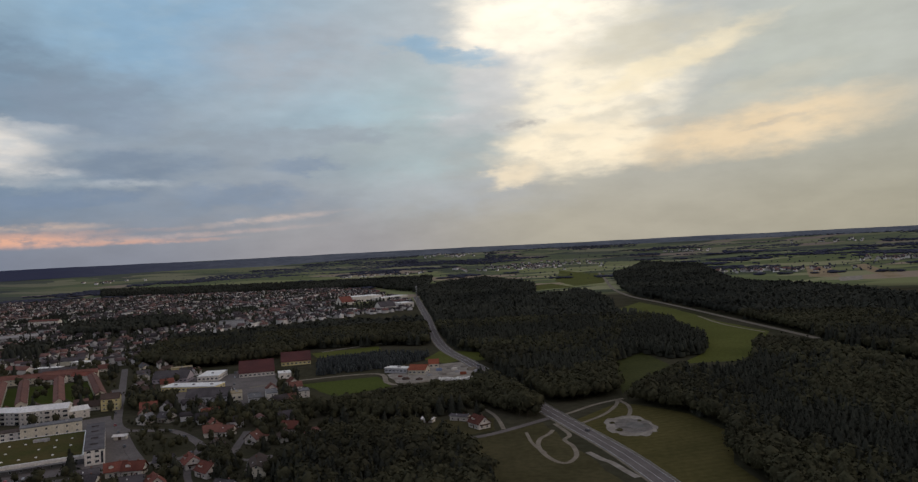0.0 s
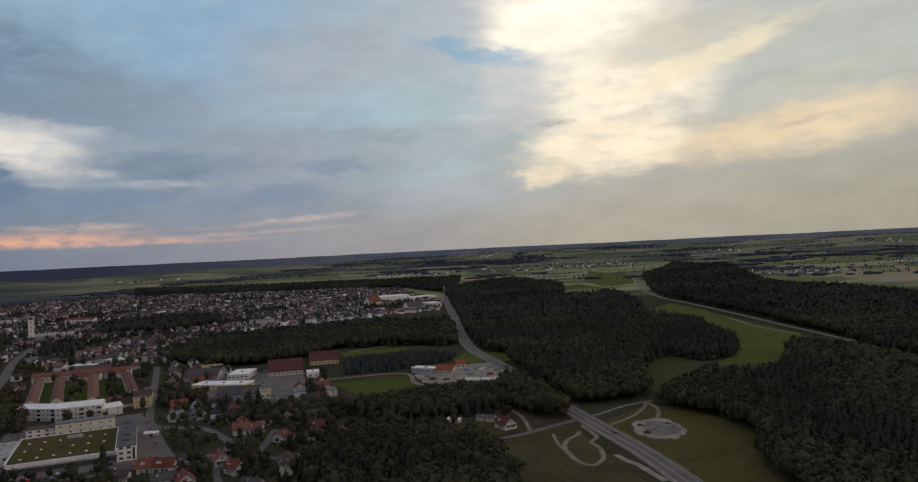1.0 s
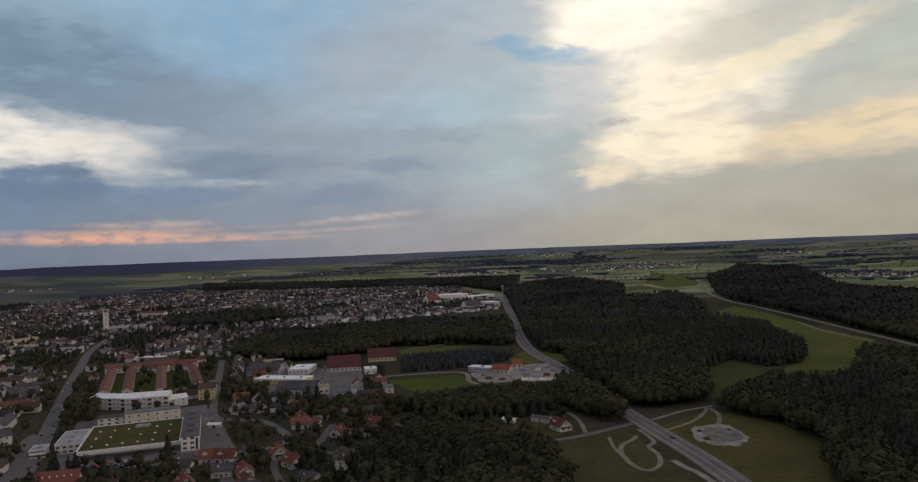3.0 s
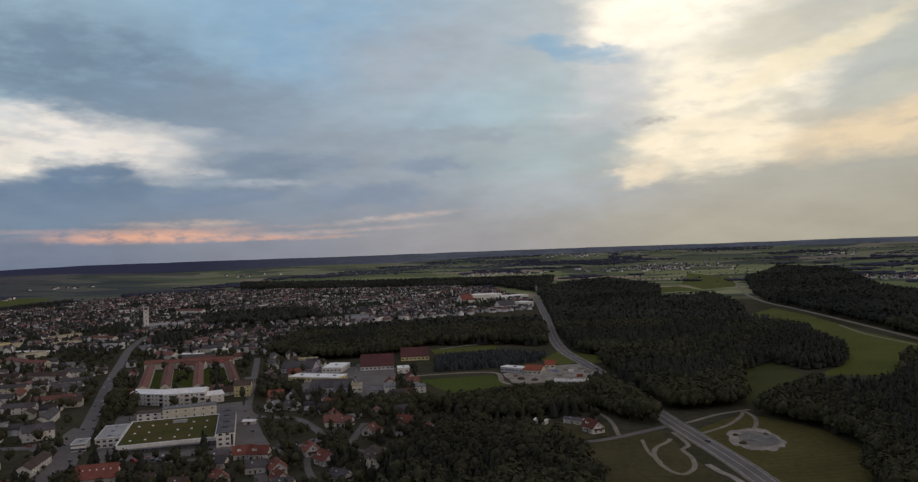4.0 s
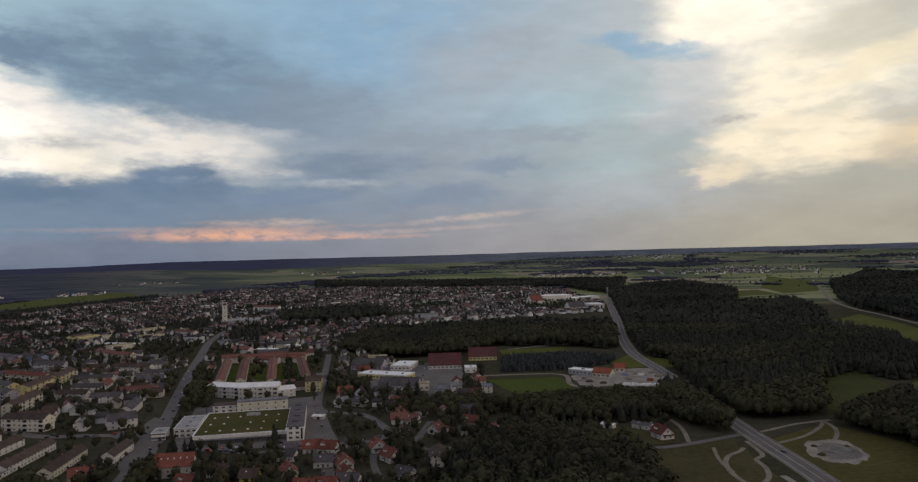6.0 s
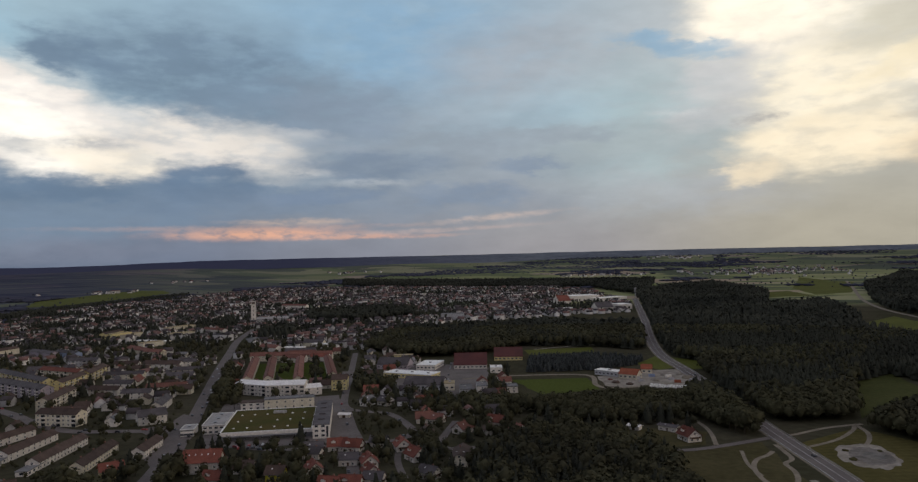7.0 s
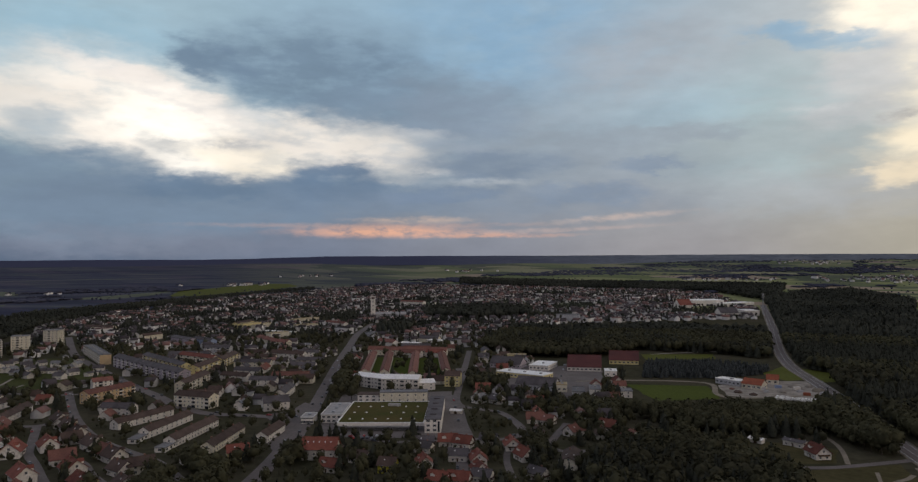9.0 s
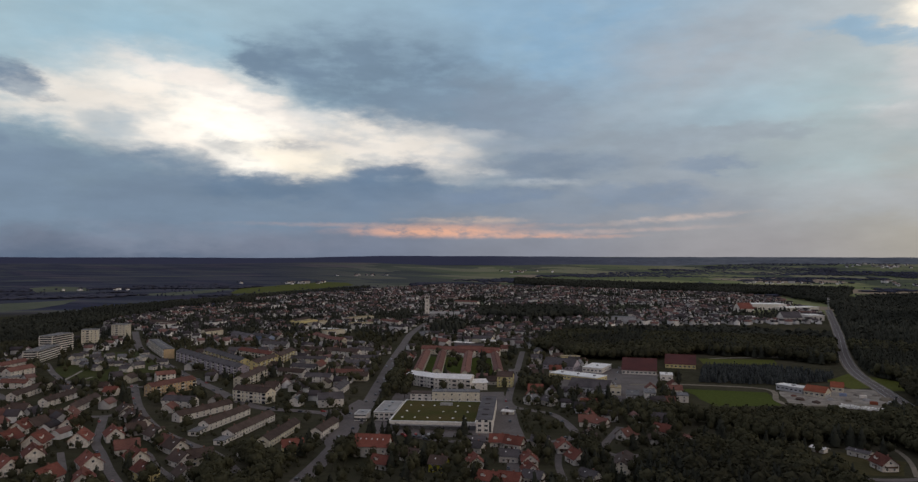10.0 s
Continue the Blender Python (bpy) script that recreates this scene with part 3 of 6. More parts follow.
WOODS["strip"] = [(-198, 577), (-158, 551), (-95, 528), (-68, 561), (-36, 556), (5, 524), (8, 523), (-23, 607), (-79, 627), (-116, 606), (-156, 574), (-187, 558)]
WOODS["screen"] = [(-44, 670), (-29, 661), (-11, 604), (1, 564), (-5, 545), (-22, 569), (-48, 617)]
WOODS["south"] = [(-126, 331), (-150, 424), (-137, 471), (-88, 485), (-51, 460), (-31, 422), (-19, 324)]
WOODS["grove"] = [(-803, 1231), (-706, 1249), (-630, 1350), (-708, 1517), (-846, 1494), (-883, 1352)]
WOODS["church"] = [(-690, 917), (-671, 962), (-709, 1051), (-729, 1062), (-754, 1018)]
WOODS["west"] = [(-1078, 303), (-990, 425), (-995, 469), (-1327, 760), (-1491, 1006), (-1688, 1425), (-1820, 1995), (-1930, 2160), (-1780, 1500), (-1690, 1210), (-1610, 900), (-1420, 610), (-1200, 344)]
WOODS["back"] = [(-1571, 2660), (-984, 2594), (-523, 2542), (-258, 2058), (-356, 3047), (-623, 3032), (-1122, 2962), (-1734, 2937)]
WOODS["gardens_a"] = [(-344, 258), (-374, 286), (-362, 302), (-333, 303), (-291, 262), (-306, 230)]
ESTATE_PATH = [(-736, 378), (-758, 399), (-780, 419)]
ESTATE_WALK = [(-704, 370), (-721, 388), (-732, 404)]
WOODS["gardens_b"] = [(-417, 476), (-422, 524), (-564, 704), (-524, 630)]
WOODS["gardens_c"] = [(-339, 596), (-370, 649), (-327, 657), (-310, 617)]
WOODS["gardens_d"] = [(-242, 530), (-252, 551), (-215, 583), (-182, 572), (-174, 534), (-223, 554)]
WOODS["gardens_e"] = [(-310, 326), (-329, 351), (-327, 360), (-295, 324)]
WOODS["gardens_f"] = [(-201, 429), (-214, 469), (-186, 451), (-174, 409), (-171, 379)]
WOODS["gardens_g"] = [(-133, 449), (-148, 466), (-130, 458), (-118, 471), (-120, 513), (-99, 487), (-81, 402), (-127, 382)]
COURT_A = [(-481, 627), (-466, 633), (-536, 736), (-550, 731)]
COURT_B = [(-453, 627), (-431, 636), (-505, 749), (-528, 739)]
COURT_C = [(-423, 639), (-402, 648), (-474, 761), (-499, 751)]
VERGE_TRACK = [(31, 436), (37, 422), (42, 414), (48, 397), (52, 387)]
TOWN = [(-391, 143), (-903, 320), (-990, 425), (-970, 486), (-1316, 753), (-1475, 995), (-1665, 1406), (-1790, 1961), (-1817, 2497), (-1490, 2619), (-745, 2722), (-467, 2328), (-250, 1736), (-230, 1516), (-500, 1273), (-576, 1143), (-442, 873), (-291, 700), (-247, 775), (-189, 599), (-166, 509), (-139, 318)]


# ---- shared builders ----
def part(name, bm, material, parent=None, label=""):
    """Links a bmesh as one mesh object, under a thing or a part."""
    me = bpy.data.meshes.new(name)
    bm.to_mesh(me)
    bm.free()
    for m in material if isinstance(material, (list, tuple)) else [material]:
        me.materials.append(m)
    ob = new(name, me)
    if parent is not None:
        ob.parent = parent
    return tagged(ob, label)


def joined(name, verts, tris, mats, index=None, smooth=False):
    """One mesh object from arrays of corners and triangles."""
    me = bpy.data.meshes.new(name)
    nv, nf = len(verts), len(tris)
    me.vertices.add(nv)
    me.vertices.foreach_set("co", np.ascontiguousarray(verts, np.float32).ravel())
    me.loops.add(nf * 3)
    me.loops.foreach_set("vertex_index", np.ascontiguousarray(tris, np.int32).ravel())
    me.polygons.add(nf)
    me.polygons.foreach_set("loop_start", np.arange(0, nf * 3, 3, dtype=np.int32))
    me.polygons.foreach_set("loop_total", np.full(nf, 3, np.int32))
    for m in mats:
        me.materials.append(m)
    if index is not None:
        me.polygons.foreach_set("material_index", np.ascontiguousarray(index, np.int32))
    if smooth:
        me.polygons.foreach_set("use_smooth", np.ones(nf, bool))
    me.update(calc_edges=True)
    return new(name, me)


def box(bm, x0, x1, y0, y1, z0, z1, slot=0):
    v = [bm.verts.new(p) for p in ((x0, y0, z0), (x1, y0, z0), (x1, y1, z0), (x0, y1, z0), (x0, y0, z1), (x1, y0, z1), (x1, y1, z1), (x0, y1, z1))]
    for f in ((0, 3, 2, 1), (4, 5, 6, 7), (0, 1, 5, 4), (1, 2, 6, 5), (2, 3, 7, 6), (3, 0, 4, 7)):
        bm.faces.new([v[i] for i in f]).material_index = slot


def hill(r):
    return 124.0 * np.clip((r - 2900.0) / 2000.0, 0, 1.03) ** 1.6


def inside(poly, x, y):
    """Which of the points lie within the polygon."""
    res = np.zeros(np.shape(x), bool)
    for (xa, ya), (xb, yb) in zip(poly, poly[1:] + poly[:1]):
        if ya != yb:
            res ^= ((ya > y) != (yb > y)) & (x < (xb - xa) * (y - ya) / (yb - ya) + xa)
    return res


def away(line, x, y):
    """How far the points lie from a course."""
    best = np.full(np.shape(x), 1e9)
    for (xa, ya), (xb, yb) in zip(line, line[1:]):
        d = (xb - xa) ** 2 + (yb - ya) ** 2
        s = np.clip(((x - xa) * (xb - xa) + (y - ya) * (yb - ya)) / d, 0, 1)
        best = np.minimum(best, np.hypot(x - xa - s * (xb - xa), y - ya - s * (yb - ya)))
    return best


def smooth_course(line, n=6):
    """A course rounded through its points."""
    p = [Vector((*q, 0)) for q in line]
    p = [2 * p[0] - p[1]] + p + [2 * p[-1] - p[-2]]
    res = []
    for a, b, c, d in zip(p, p[1:], p[2:], p[3:]):
        for i in range(n):
            t = i / n
            res.append(0.5 * ((2 * b) + (c - a) * t + (2 * a - 5 * b + 4 * c - d) * t * t + (3 * b - a - 3 * c + d) * t ** 3))
    return res + [p[-2]]


def ribbon(bm, line, left, right, z, thick=0.12, skip=None):
    """A strip along a course, between two offsets from it; skip: every other stretch of so many steps left out."""
    pts = smooth_course(line) if not isinstance(line[0], Vector) else line
    prev = None
    for i, p in enumerate(pts):
        d = (pts[min(i + 1, len(pts) - 1)] - pts[max(i - 1, 0)]).normalized()
        n = Vector((d.y, -d.x, 0))
        h = float(hill(math.hypot(p.x, p.y)))
        row = [bm.verts.new((p.x + n.x * o, p.y + n.y * o, h + zz)) for o, zz in ((left, z), (right, z), (right, z - thick), (left, z - thick))]
        if prev and not (skip and (i // skip) % 2):
            for k in range(4):
                bm.faces.new((prev[k], prev[(k + 1) % 4], row[(k + 1) % 4], row[k]))
        prev = row
    bmesh.ops.recalc_face_normals(bm, faces=bm.faces[:])


def sheet(name, poly, z, material, label, category):
    """A field or yard: a thin slab within an edge, its border a little uneven."""
    rnd = random.Random(name)
    bm = bmesh.new()
    ring = []
    for (xa, ya), (xb, yb) in zip(poly, poly[1:] + poly[:1]):
        n = max(2, int(math.hypot(xb - xa, yb - ya) / 14))
        for i in range(n):
            j = 0.0 if i == 0 else rnd.uniform(-1.1, 1.1)
            x, y = xa + (xb - xa) * i / n + j, ya + (yb - ya) * i / n + j
            ring.append(bm.verts.new((x, y, float(hill(math.hypot(x, y))) + z)))
    f = bm.faces.new(ring)
    bm.normal_update()
    if f.normal.z < 0:
        f.normal_flip()
    bmesh.ops.triangulate(bm, faces=bm.faces[:])
    return tagged(part(name, bm, material), label, category, kind="structure")


# ---- the land: one sheet out to the hills ----
rings = [0, 60, 150, 300, 500, 800, 1200, 1700, 2300, 2900] + [2900 + 80 * i for i in range(1, 26)]
NA = 240
land_v, land_f = [(0.0, 0.0, 0.0)], []
for r in rings[1:]:
    for i in range(NA):
        a = 2 * math.pi * i / NA
        roll_ = 0.0
        if r > 2900:
            roll_ = (noise.noise(Vector((r * math.sin(a) / 700, r * math.cos(a) / 700, 3.3)))) * min(1.0, (r - 2900) / 900) * 9.0 * min(1.0, max(0.0, (4700 - r) / 500))
        bearing = math.degrees(math.atan2(-math.sin(a), math.cos(a)))
        roll_ -= 18 * min(1.0, max(0.0, (bearing - 40) / 10)) * min(1.0, max(0.0, (r - 4000) / 800))
        land_v.append((r * math.sin(a), r * math.cos(a), float(hill(r)) + roll_))
for i in range(NA):
    land_f.append((0, 1 + (i + 1) % NA, 1 + i))
    for k in range(len(rings) - 2):
        p, q = 1 + k * NA, 1 + (k + 1) * NA
        a, b, c, d = p + i, p + (i + 1) % NA, q + (i + 1) % NA, q + i
        land_f += [(a, b, c), (a, c, d)]
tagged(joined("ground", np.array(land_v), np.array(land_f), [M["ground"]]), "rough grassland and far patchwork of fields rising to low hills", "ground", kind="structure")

for name, poly, z, key, label in (
        ("ball_field", BALL_FIELD, 0.07, "lawn", "bright green mown sports field beside the wood"),
        ("strip_field", STRIP_FIELD, 0.07, "meadow", "narrow green field behind young spruces"),
        ("far_meadow", MEADOW_FAR, 0.07, "meadow", "green meadow winding between dark woods"),
        ("wood_meadow", MEADOW_MID, 0.07, "clearing", "dim grass clearing at the edge of the wood"),
        ("hay_meadow", FIELD_ROWS, 0.07, "rows", "brownish meadow mown in rows beside the highway"),
        ("rough_field", FIELD_WEST, 0.07, "meadow_dark", "rough brown-green field beside the highway"),
        ("roadside_meadow", MEADOW_ROAD, 0.07, "meadow", "small yellowish meadow beside the highway"),
        ("roadside_verge", MEADOW_ROAD_B, 0.07, "meadow", "small meadow between highway and wood"),
        ("house_meadow", MEADOW_HOUSES, 0.07, "meadow_dark", "dim green lawn round lonely houses"),
        ("high_meadow", MEADOW_CLEARING, 0.07, "meadow", "light green meadow behind the wood"),
        ("high_clearing", MEADOW_CLEAR_B, 0.07, "meadow", "small light green clearing in the wood"),
        ("west_meadow", MEADOW_WEST, 0.4, "meadow", "dim green meadow beyond the wood at the edge of town"),
        ("west_meadow", MEADOW_WEST_B, 0.3, "grey_green_grass", "dim grey-green meadow behind the western wood"),
        ("west_meadow", MEADOW_WEST_C, 0.3, "grey_green_grass", "dim grey-green field beyond the western wood"),
        ("west_meadow", MEADOW_WEST_D, 0.5, "grey_green_grass", "dim grey-green field amid dark land tinted for haze"),
        ("stubble_field", TAN_FIELD, 0.3, "stubble", "tan stubble field near a far village"),
        ("stubble_strip", TAN_STRIP, 0.3, "stubble", "tan stubble strip between green fields"),
        ("foil_field", FOIL_FIELD, 0.35, "gravel", "pale field covered with crop foil"),
        ("estate_lawn", GREEN_ESTATE, 0.07, "clearing", "worn lawn of a small housing estate"),
        ("court_lawn", COURT_A, 0.07, "lawn", "green courtyard lawn between long wings"),
        ("court_lawn", COURT_B, 0.07, "lawn", "green courtyard lawn between long wings"),
        ("court_lawn", COURT_C, 0.07, "lawn", "green courtyard lawn between long wings"),
        ("works_yard", YARD, 0.08, "gravel", "pale gravel yard of a building depot"),
        ("hall_yard", WORKS_YARD, 0.08, "paving", "grey paved yard between low halls"),
        ("crossing", JUNCTION, 0.26, "asphalt", "wide grey asphalt crossing of two town streets"),
        ("market_yard", MARKET_YARD, 0.08, "paving", "grey paved yard round the market hall")):
    sheet(name, poly, z, M[key], label, "yard" if "yard" in name else "road" if name == "crossing" else "field")

# ---- roads and tracks ----
ROADS = []


def road(name, line, width, key, label, z=0.14, lines=False):
    bm = bmesh.new()
    ribbon(bm, line, -width / 2, width / 2, z)
    ob = tagged(part(name, bm, M[key]), label, "road", kind="structure")
    ROADS.append((line, width))
    if lines:
        for o in (-width / 2 - 1.6, width / 2 + 0.1):
            bm = bmesh.new()
            ribbon(bm, line, o, o + 1.5, z - 0.03)
            part("shoulder", bm, M["track"], ob, "pale gravel shoulder")
        for o in (-width / 2 + 0.7, width / 2 - 0.95):
            bm = bmesh.new()
            ribbon(bm, line, o, o + 0.25, z + 0.02, 0.02)
            part("edge_line", bm, M["line"], ob)
        bm = bmesh.new()
        ribbon(bm, line, -0.12, 0.12, z + 0.02, 0.02)
        part("centre_line", bm, M["line"], ob)
    return ob


road("highway", HIGHWAY, 12.5, "asphalt", "grey asphalt highway with white edge lines through the woods", lines=True)
road("local_road", LOCAL_ROAD, 5.5, "asphalt", "narrow asphalt road joining the highway", 0.12)
road("farm_track", TRACK_A, 3.4, "track", "pale gravel farm track", 0.11)
road("farm_track", TRACK_B, 3.0, "track", "pale gravel track to a round gravel pad", 0.10)
road("loop_track", LOOP_TRACK, 3.0, "track", "pale gravel track in a narrow loop", 0.11)
road("meadow_track", TRACK_C, 4.0, "track", "pale gravel track along the meadow", 0.12)
road("country_road", FAR_ROAD, 9.0, "track", "pale country road along the edge of the woods", 0.14)
road("main_street", MAIN_STREET, 11.0, "asphalt", "wide grey town street towards the church", 0.30)
road("avenue", AVENUE, 10.0, "asphalt", "grey residential avenue along blocks of flats", 0.28)
for i, (line, w) in enumerate(((STREET_C, 7.0), (STREET_D, 7.0), (STREET_E, 6.5), (STREET_F, 6.0), (STREET_G, 6.5), (STREET_H, 7.5), (STREET_I, 5.5), (STREET_J, 6.0), (STREET_K, 7.0), (STREET_L, 8.0))):
    road("side_street", line, w, "paving", "grey residential side street", 0.15 + 0.012 * i)
for i, line in enumerate((LANE_A, LANE_B, LANE_C, LANE_D)):
    road("lane", line, 4.2, "paving", "narrow paved lane between gardens", 0.13 + 0.006 * i)
road("house_drive", HOUSE_DRIVE, 3.0, "track", "narrow gravel drive to lonely houses", 0.10)
road("faint_track", FAINT_TRACK, 2.2, "track", "faint gravel track across a rough field", 0.10)
road("field_path", STRIP_PATH, 3.0, "gravel", "pale path along a narrow field", 0.10)
road("estate_path", ESTATE_PATH, 3.0, "gravel", "pale footpath across an estate lawn", 0.10)
road("estate_path", ESTATE_WALK, 3.0, "gravel", "pale footpath across an estate lawn", 0.10)
road("verge_track", VERGE_TRACK, 4.0, "gravel", "broken pale gravel strip beside the highway", 0.11)
road("yard_road", YARD_ROAD, 5.0, "track", "pale service road past the sports field", 0.12)


# ---- trees ----
rng = np.random.default_rng(7)


def ball(level):
    bm = bmesh.new()
    bmesh.ops.create_icosphere(bm, subdivisions=level, radius=1.0)
    v = np.array([p.co[:] for p in bm.verts])
    f = np.array([[q.index for q in p.verts] for p in bm.faces])
    bm.free()
    return v, f


BALLS = {1: ball(1), 2: ball(2)}


def leaf_clumps(centres, size, out, r):
    """Tilted diamond-shaped clumps of leaves round the given places."""
    n = len(centres)
    a = out + r.normal(0, 0.45, (n, 3))
    a /= np.linalg.norm(a, axis=1, keepdims=True)
    u = np.cross(a, r.normal(0, 1, (n, 3)))
    u /= np.linalg.norm(u, axis=1, keepdims=True) + 1e-9
    w = np.cross(a, u)
    s = size * r.uniform(0.6, 1.4, (n, 1))
    v = np.stack([centres + u * s, centres + w * s * 0.8 + a * s * 0.25, centres - u * s, centres - w * s * 0.8 - a * s * 0.1], 1).reshape(-1, 3)
    k = np.arange(n)[:, None] * 4
    return v, np.concatenate([k + [0, 1, 2], k + [0, 2, 3]])


def broadleaf(r, clumps, size, level):
    """A crown 1 high and about 0.7 wide, its foot at 0."""
    v, f = BALLS[level]
    d = 1 + r.normal(0, 0.16, (len(v), 1))
    core = v * d * [0.27, 0.27, 0.33] + [0, 0, 0.60]
    lobes = r.normal(0, 1, (7, 3))
    lobes /= np.linalg.norm(lobes, axis=1, keepdims=True)
    lobes[:, 2] = np.abs(lobes[:, 2]) * 0.8 - 0.15
    out = r.normal(0, 1, (clumps, 3)) * 0.55 + lobes[r.integers(0, 7, clumps)]
    out /= np.linalg.norm(out, axis=1, keepdims=True)
    c = out * r.uniform(0.8, 1.18, (clumps, 1)) * [0.31, 0.31, 0.37] + [0, 0, 0.60]
    lv, lf = leaf_clumps(c, size, out, r)
    return np.concatenate([core, lv]), np.concatenate([f, lf + len(core)])


def spruce(r, clumps, size, level):
    n = 7
    ring = np.arange(n) / n * 2 * np.pi
    v = [[0, 0, 0.97]]
    for z, q in ((0.6, 0.11), (0.32, 0.185), (0.1, 0.23)):
        v += [[math.cos(a) * q * r.uniform(0.7, 1.1), math.sin(a) * q * r.uniform(0.7, 1.1), z] for a in ring]
    f = [[0, 1 + i, 1 + (i + 1) % n] for i in range(n)]
    for k in range(2):
        p, q = 1 + k * n, 1 + (k + 1) * n
        for i in range(n):
            j = (i + 1) % n
            f += [[p + i, q + i, q + j], [p + i, q + j, p + j]]
    h = 1 - np.sqrt(r.uniform(0, 0.85, clumps))
    a = r.uniform(0, 2 * np.pi, clumps)
    q = (1 - h) * 0.27 * r.uniform(0.7, 1.2, clumps) + 0.01
    c = np.stack([np.cos(a) * q, np.sin(a) * q, 0.08 + h * 0.9], 1)
    out = np.stack([np.cos(a), np.sin(a), -0.5 + 0 * a], 1)
    lv, lf = leaf_clumps(c, size, out, r)
    return np.concatenate([np.array(v), lv]), np.concatenate([np.array(f), lf + len(v)])


def trunk_shape(top, wide):
    n = 6
    v, f = [], []
    for z, q in ((0.0, wide), (0.1, wide * 0.7), (top, wide * 0.35)):
        v += [[math.cos(2 * math.pi * i / n) * q, math.sin(2 * math.pi * i / n) * q, z] for i in range(n)]
    for k in range(2):
        for i in range(n):
            j = (i + 1) % n
            f += [[k * n + i, k * n + j, k * n + n + j], [k * n + i, k * n + n + j, k * n + n + i]]
    return np.array(v), np.array(f)


TREES = {}
for level_name, count, size, level, kinds in (("near", 76, 0.064, 1, 8), ("mid", 19, 0.110, 1, 6), ("far", 7, 0.17, 1, 5)):
    TREES["broadleaf", level_name] = [broadleaf(np.random.default_rng(i), count, size, level) for i in range(kinds)]
    TREES["spruce", level_name] = [spruce(np.random.default_rng(50 + i), int(count * 0.62), size * 0.92, level) for i in range(kinds)]


def canopy(r):
    """A rounded lump of closed woodland, seen only from far away."""
    v, f = BALLS[1]
    return v * (1 + r.normal(0, 0.14, (len(v), 1))) * [1.7, 1.7, 0.42] + [0, 0, 0.42], f


TREES["canopy", "far"] = [canopy(np.random.default_rng(80 + i)) for i in range(6)]


def plant(name, x, y, tall, kind, level, material, label, category="wood"):
    """Many trees as one joined mesh."""
    if not len(x):
        return None
    shapes = TREES[kind, level]
    pick = rng.integers(0, len(shapes), len(x))
    turn = rng.uniform(0, 2 * np.pi, len(x))
    wide = rng.uniform(0.95, 1.25, len(x)) if category == "wood" else rng.uniform(0.8, 1.2, len(x))
    z = hill(np.hypot(x, y))
    vs, fs, base = [], [], 0
    for k, (v, f) in enumerate(shapes):
        i = np.flatnonzero(pick == k)
        if not len(i):
            continue
        c, s, h, w = np.cos(turn[i])[:, None], np.sin(turn[i])[:, None], tall[i][:, None], wide[i][:, None]
        vv = np.stack([(v[:, 0] * c - v[:, 1] * s) * h * w + x[i][:, None], (v[:, 0] * s + v[:, 1] * c) * h * w + y[i][:, None], v[:, 2] * h + z[i][:, None] - 0.02 * h], -1)
        vs.append(vv.reshape(-1, 3))
        fs.append((f[None] + (np.arange(len(i)) * len(v))[:, None, None]).reshape(-1, 3) + base)
        base += vv.shape[0] * vv.shape[1]
    ob = joined(name, np.concatenate(vs), np.concatenate(fs), [material], smooth=True)
    return tagged(ob, label, category, kind="stuff")


FIELDS = [BALL_FIELD, STRIP_FIELD, MEADOW_FAR, MEADOW_MID, FIELD_ROWS, FIELD_WEST, MEADOW_ROAD, MEADOW_ROAD_B, MEADOW_HOUSES, YARD, WORKS_YARD, MEADOW_CLEARING, MEADOW_CLEAR_B, MEADOW_WEST, MEADOW_WEST_B, MEADOW_WEST_C, MEADOW_WEST_D]


def scatter(poly, step):
    """Uneven places within a polygon, about step metres apart."""
    xs, ys = [p[0] for p in poly], [p[1] for p in poly]
    gx, gy = np.meshgrid(np.arange(min(xs), max(xs), step), np.arange(min(ys), max(ys), step))
    x = (gx + rng.uniform(-0.45, 0.45, gx.shape) * step).ravel()
    y = (gy + rng.uniform(-0.45, 0.45, gy.shape) * step).ravel()
    k = inside(poly, x, y)
    return x[k], y[k]


def clear_of(x, y, gap=4.0, fields=True):
    ok = np.ones(len(x), bool)
    for line, w in ROADS:
        ok &= away(line, x, y) > w / 2 + gap
    if fields:
        for f in FIELDS:
            ok &= ~inside(f, x, y)
    return ok


WOOD_LOOK = {"roadside_a": (0.1, 7, 11, "needle"), "roadside_b": (0.1, 7, 11, "needle"), "gardens_a": (0.15, 8, 14, "needle"), "gardens_b": (0.1, 8, 13, "needle"), "gardens_c": (0.3, 8, 14, "needle"), "gardens_d": (0.2, 8, 13, "needle"), "gardens_e": (0.4, 10, 15, "needle"), "gardens_f": (0.1, 7, 11, "needle"), "gardens_g": (0.2, 9, 15, "needle"), "plantation": (0.0, 6.0, 9.0, "blue_needle"), "town": (0.3, 13, 17, "needle"), "middle": (0.35, 13, 17, "needle"), "south_east": (0.25, 11, 17, "needle"), "screen": (0.1, 14, 18, "needle"), "south": (0.15, 10, 17, "needle"), "strip": (0.2, 9, 15, "needle"), "west": (0.3, 9, 12.5, "needle")}


